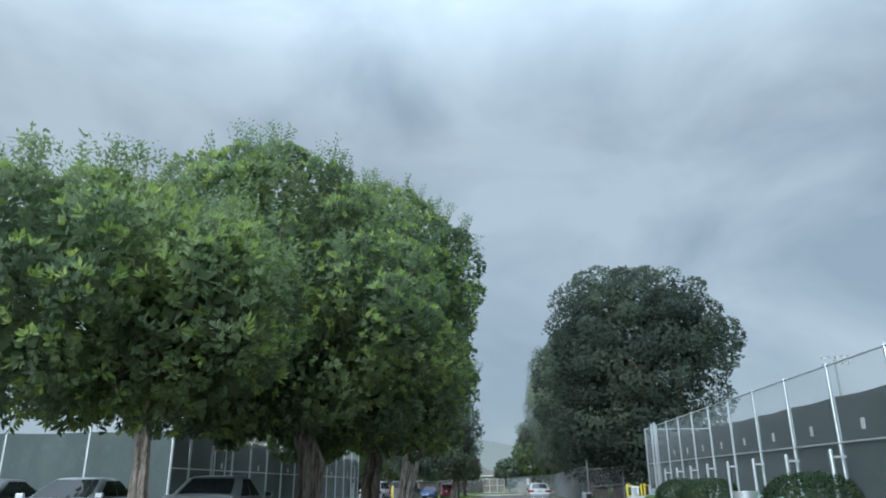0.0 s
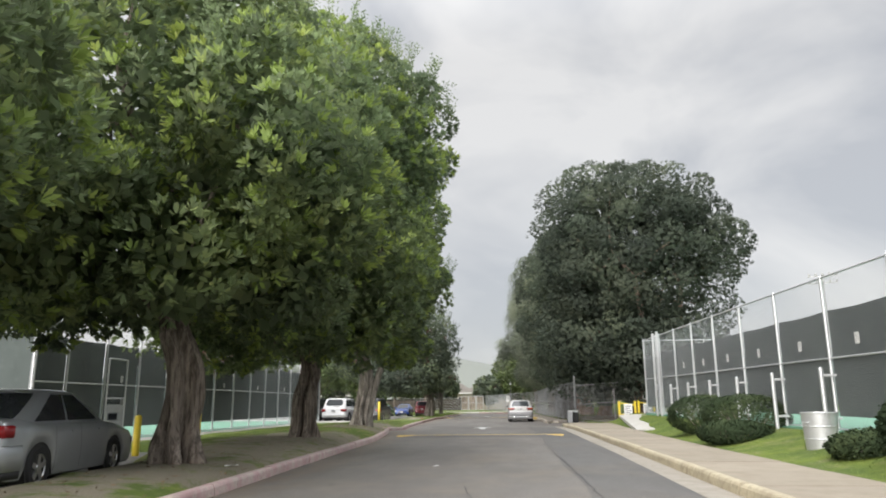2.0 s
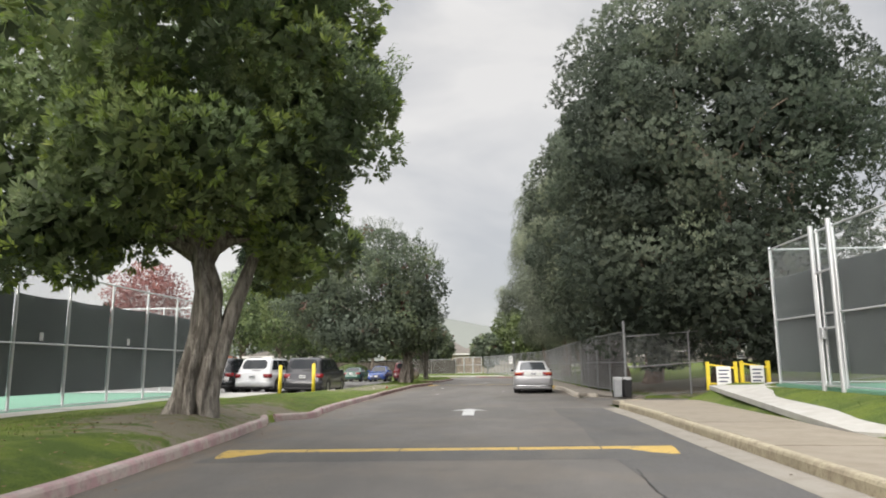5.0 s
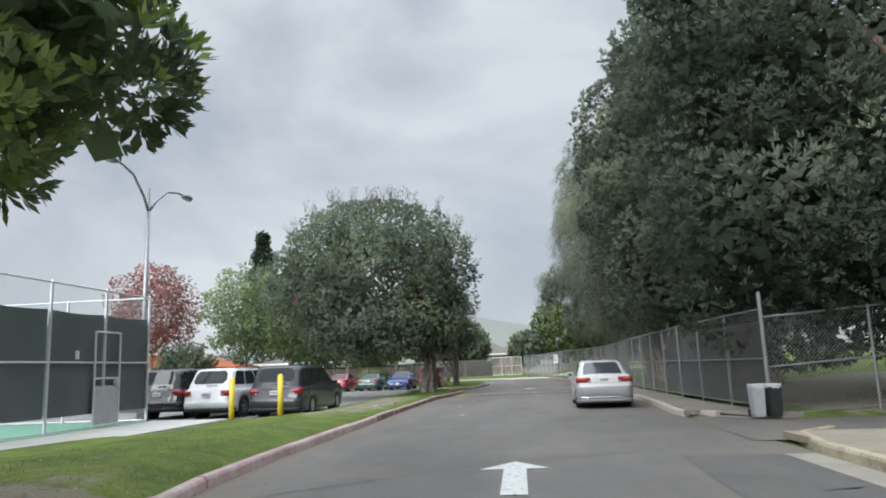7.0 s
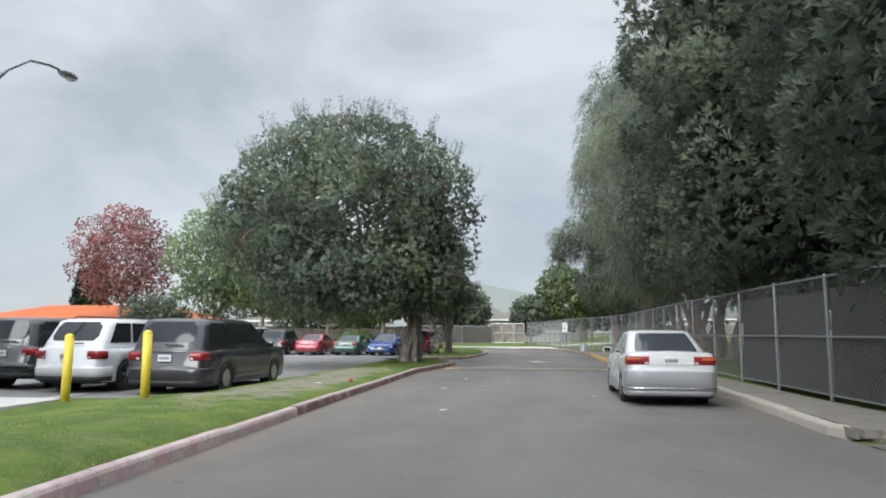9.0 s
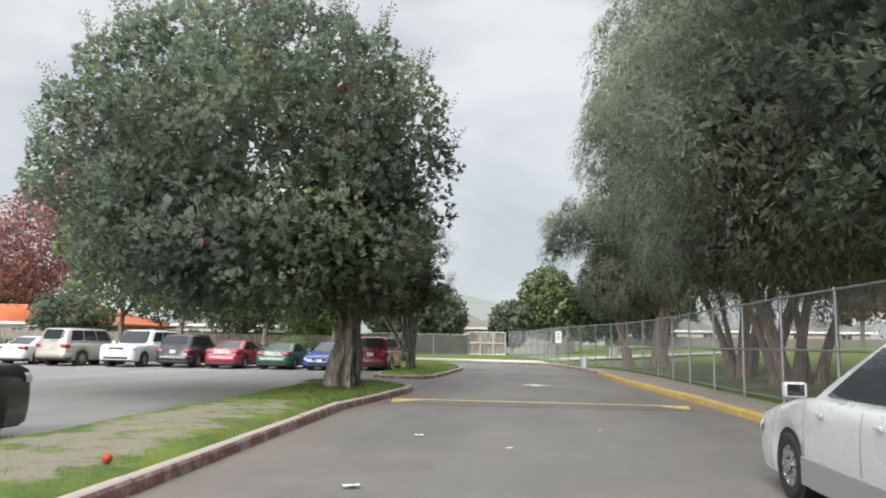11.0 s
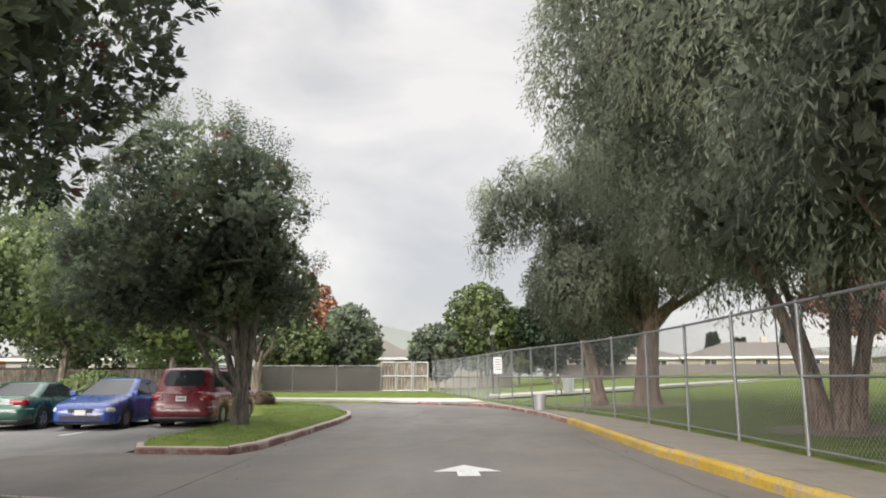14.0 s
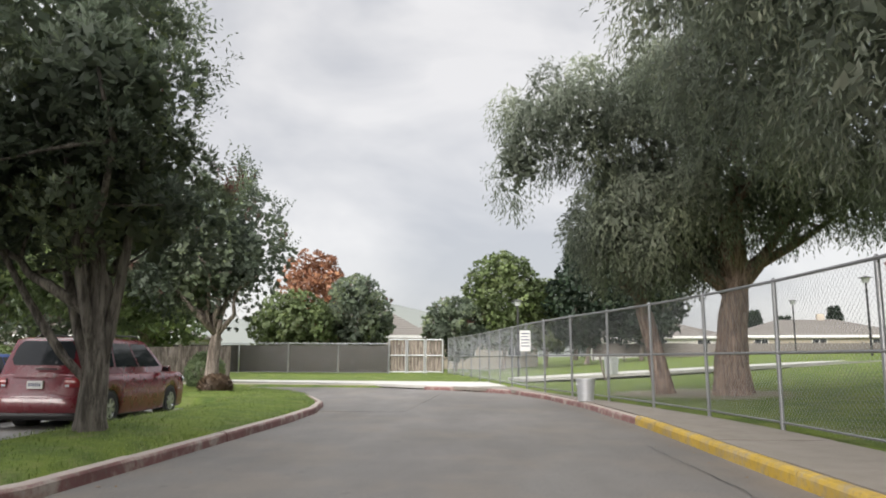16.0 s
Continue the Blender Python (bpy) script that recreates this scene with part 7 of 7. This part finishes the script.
    if lower:
        for s in (1, -1):
            part("side_cladding", box(s * W * 0.478, wheels[0] + r * 1.2, floor + 0.02, s * W * 0.507, wheels[1] - r * 1.2, floor + 0.27, 0.012), lower, top, "grey lower body cladding")
    if roof_rack:
        for s in (1, -1):
            part("roof_rail", tube([(s * W * 0.34, -0.30 * L, H - 0.01), (s * W * 0.34, -0.28 * L, H + 0.05), (s * W * 0.34, 0.02 * L, H + 0.05), (s * W * 0.34, 0.04 * L, H - 0.01)], 0.018, 6), M_BLACK, top)
    if kind != "sedan":
        part("rear_wiper", box(-0.02, cab.rear[0] - 0.01, zb + 0.1, 0.4, cab.rear[0] + 0.012, zb + 0.125), M_BLACK, top)
    return top


P_WHITE = mat_car("pearl_white_paint", (0.52, 0.52, 0.515))
P_WHITE2 = mat_car("white_paint", (0.62, 0.62, 0.62))
P_SILVER = mat_car("silver_paint", (0.40, 0.42, 0.44), metal=0.6, rough=0.28)
P_GREY = mat_car("dark_grey_paint", (0.030, 0.030, 0.033), metal=0.3, rough=0.28)
P_BLACK = mat_car("black_paint", (0.012, 0.013, 0.015))
P_RED = mat_car("red_paint", (0.25, 0.012, 0.03))
P_GREEN = mat_car("dark_green_paint", (0.012, 0.075, 0.05))
P_BLUE = mat_car("blue_paint", (0.02, 0.06, 0.26))
P_MAROON = mat_car("maroon_paint", (0.13, 0.012, 0.02))
P_BEIGE = mat_car("pewter_beige_paint", (0.36, 0.33, 0.29), metal=0.4, rough=0.32)
P_PALE = mat_car("pale_grey_paint", (0.5, 0.52, 0.54), metal=0.5, rough=0.3)
M_CLAD = mat_car("grey_two_tone_paint", (0.25, 0.25, 0.26), rough=0.3)

car("sedan_car", "older pearl white sedan parked at the kerb", 5.44, 57.45, 0.0, 0, P_WHITE, "sedan", 0.875, (4.85, 1.83, 1.53), M_CLAD, spokes=10, glass=M_GLASS_PALE)
car("sedan_car", "silver compact sedan parked beside the tree", -2.25, 19.6, 0.08, 7, P_SILVER, "sedan", 0.87, (4.5, 1.82, 1.45), spokes=5)
car("sedan_car", "pale grey saloon parked nose to the street", -5.6, 19.4, 0.08, 188, P_PALE, "sedan", 0.87, (4.8, 1.85, 1.45))
car("sedan_car", "dark sedan at the end of the bay", -8.3, 19.8, 0.08, 186, P_GREY, "sedan", 0.87, (4.7, 1.82, 1.45))
car("minivan", "dark grey minivan with red tail lamps", -4.5, 58.45, -0.03, 0, P_GREY, "van", 0.91, (5.15, 2.0, 1.74), spokes=10)
car("suv_car", "white compact SUV with dark glass", -6.6, 58.4, -0.03, -5, P_WHITE2, "suv", 0.94, (4.7, 1.84, 1.68), M_BLACK, roof_rack=True, spokes=5)
car("suv_car", "black full-size SUV beside the court corner", -8.7, 58.9, -0.03, 0, P_BLACK, "truck", 0.87, (5.2, 2.0, 1.85), spokes=6)
car("minivan", "maroon minivan with its tail to the lot", -3.98, 84.6, -0.03, 0, P_MAROON, "van", 0.84, (5.0, 1.92, 1.78), roof_rack=True, spokes=7)
car("sedan_car", "blue sedan parked nose outward", -5.95, 83.4, -0.03, 180, P_BLUE, "sedan", 0.84, (4.5, 1.77, 1.46), plate=True)
car("coupe_car", "dark green coupe with its tail to the lot", -7.95, 83.3, -0.03, 0, P_GREEN, "sedan", 0.84, (4.6, 1.85, 1.36), spokes=5)
car("sedan_car", "bright red sedan with its tail to the lot", -10.05, 83.0, -0.03, 0, P_RED, "sedan", 0.84, (4.8, 1.83, 1.45), spokes=5)
car("suv_car", "black crossover with its tail to the lot", -12.15, 82.9, -0.03, 0, P_BLACK, "suv", 0.84, (4.8, 1.9, 1.7), spokes=5)
car("suv_car", "white full-size SUV parked nose outward", -14.3, 82.4, -0.03, 180, P_WHITE2, "truck", 0.84, (5.1, 2.0, 1.9), roof_rack=True, spokes=6)
car("suv_car", "beige full-size SUV with its tail to the lot", -16.7, 82.0, -0.03, -8, P_BEIGE, "truck", 0.84, (5.1, 2.0, 1.9), roof_rack=True, spokes=6)
car("sedan_car", "white sedan at the end of the row", -19.2, 82.3, -0.03, 0, P_WHITE2, "sedan", 0.84, (4.6, 1.8, 1.45))


# ---- grass blades, litter and leaves ----
def grass_patch(name, n, sampler, h, seed, label):
    rng = np.random.default_rng(seed)
    pts = []
    while len(pts) < n:
        x, y = sampler(rng)
        z = ground_z(x, y)
        if z > 0.05 and bare_soil(x, y) + 0.5 * noise.noise((x * 1.4, y * 1.4, 3.3)) < rng.uniform(0.25, 0.55):
            pts.append((x, y, z - 0.01))
    base = np.array(pts)
    a = rng.uniform(0, 2 * math.pi, n)
    lean = np.stack([np.cos(a), np.sin(a), np.zeros(n)], 1)
    hh = h * rng.uniform(0.4, 1.25, (n, 1))
    side = np.stack([-np.sin(a), np.cos(a), np.zeros(n)], 1) * rng.uniform(0.003, 0.006, (n, 1))
    up = np.array([0, 0, 1.0])
    tip = base + up * hh + lean * hh * rng.uniform(0.1, 0.8, (n, 1))
    q = np.stack([base - side, base + side, tip + side * 0.15, tip - side * 0.15], 1)
    return tagged(quads_mesh(name, q, M_BLADE, None, np.tile(up, (n, 1))), label, "grass", kind="stuff")


def pick(x0, x1, y0, y1, test=None):
    def draw(rng):
        while True:
            x, y = rng.uniform(x0, x1), rng.uniform(y0, y1)
            if test is None or test(x, y):
                return x, y
    return draw


grass_patch("verge_grass", 14000, pick(-3.0, 0.1, 39.5, 71, lambda x, y: x < xl(y) - 0.2), 0.03, 1, "short green grass on the planter strip")
grass_patch("tree_grass", 9000, pick(-2.9, -0.5, 64.5, 71, lambda x, y: x < xl(y) - 0.2), 0.055, 2, "longer grass round the planter tree")
grass_patch("court_grass", 8000, pick(-4.6, 0.6, 26, 41, lambda x, y: x < xl(y) - 0.2 and x < -1.2), 0.035, 3, "thin grass between kerb and path")
grass_patch("lawn_grass", 9000, pick(9.0, 11.1, 14, 48, lambda x, y: x > walk_back(y) + 0.05), 0.04, 4, "green grass between sidewalk and court fence")
grass_patch("park_grass", 16000, pick(7.6, 22, 60, 100, lambda x, y: x > fence_x(y) + 0.1), 0.04, 5, "green park lawn behind the fence")
grass_patch("island_grass", 14000, pick(-4.5, -0.3, 76.5, 95, lambda x, y: inside(ISLAND, x + 0.15, y)), 0.045, 6, "short grass on the planted island")
grass_patch("far_grass", 9000, pick(-16, 2.5, 103, 113), 0.08, 7, "far strip of green grass")


def litter(n, x0, x1, y0, y1, z, material, size, seed, name, label, test=None):
    rng = np.random.default_rng(seed)
    draw = pick(x0, x1, y0, y1, test)
    p = np.array([(*draw(rng), 0) for _ in range(n)])
    p[:, 2] = [z if z is not None else ground_z(a, b) + 0.012 for a, b, _ in p]
    a = rng.uniform(0, 6.28, n)
    u = np.stack([np.cos(a), np.sin(a), rng.uniform(-0.2, 0.3, n)], 1) * size * rng.uniform(0.5, 1.3, (n, 1))
    v = np.stack([-np.sin(a), np.cos(a), rng.uniform(-0.2, 0.3, n)], 1) * size * 0.5 * rng.uniform(0.5, 1.3, (n, 1))
    up = np.array([0, 0, size * 0.35])
    return tagged(quads_mesh(name, np.stack([p - u + up, p - v + up * 0.3, p + u + up, p + v + up * 0.4], 1), material), label, "leaf litter", kind="stuff")


M_DRY = mat_leaf("dry_fallen_leaves", (0.10, 0.055, 0.025), (0.26, 0.16, 0.07), (0.4, 0.3, 0.15), 0.3, 2.0)
litter(900, -2.6, 0.6, 12, 46, None, M_DRY, 0.04, 31, "fallen_leaves", "dry brown leaves under the street trees", lambda x, y: x < xl(y) - 0.16)
litter(160, -0.5, 7.2, 10, 92, 0.012, M_DRY, 0.03, 32, "road_leaves", "scattered dry leaves on the road", lambda x, y: xl(y) + 0.05 < x < xr(y) - 0.05 and (x < xl(y) + 0.7 or x > xr(y) - 0.6))
litter(700, 8.8, 14, 51.2, 56, None, M_DRY, 0.05, 33, "fallen_leaves", "brown leaf litter behind the driveway fence")


def scrap(x, y, z, s, material, label, rz=0.0):
    """A crumpled scrap of paper."""
    bm = bmesh.new()
    bmesh.ops.create_grid(bm, x_segments=4, y_segments=3, size=s)
    for v in bm.verts:
        v.co.y *= 0.55
        v.co.z = 0.012 + s * 0.35 * abs(noise.noise((v.co.x * 30 + x, v.co.y * 30, y)))
    ob = part("paper_scrap", bm, material)
    ob.matrix_basis = pose(x, y, z, 0, 0, rz)
    return tagged(ob, label, "litter", "paper scraps")


for x, y, s in ((3.23, 22.95, 0.09), (1.6, 54.0, 0.06), (1.0, 58.4, 0.07), (2.3, 60.9, 0.05), (4.2, 57.0, 0.05), (1.1, 61.8, 0.06), (3.6, 63.0, 0.04)):
    scrap(x, y, 0.008, s, M_SIGN, "crumpled white paper scrap on the asphalt", 20 * x)
scrap(0.2, 21.0, ground_z(0.2, 21.0), 0.1, M_SIGN, "crumpled white paper scrap on the soil", 40)
scrap(-1.6, 57.4, ground_z(-1.6, 57.4), 0.07, M_SIGN, "crumpled white paper scrap on the lawn", 10)
bm = bmesh.new()
bmesh.ops.create_icosphere(bm, subdivisions=3, radius=0.045)
ball = part("ball", bm, mat_plain("worn_red_rubber", (0.45, 0.06, 0.03), 0.6), smooth=True)
ball.matrix_basis = pose(-1.15, 58.3, ground_z(-1.15, 58.3) + 0.05)
tagged(ball, "small worn red ball on the planter lawn", "ball")


# ---- plan units to metres ----

for ob in [o for o in scene.objects if o.parent is None and o.type in {"MESH", "EMPTY"}]:
    ob.matrix_basis = Matrix.Scale(SIZE, 4) @ ob.matrix_basis
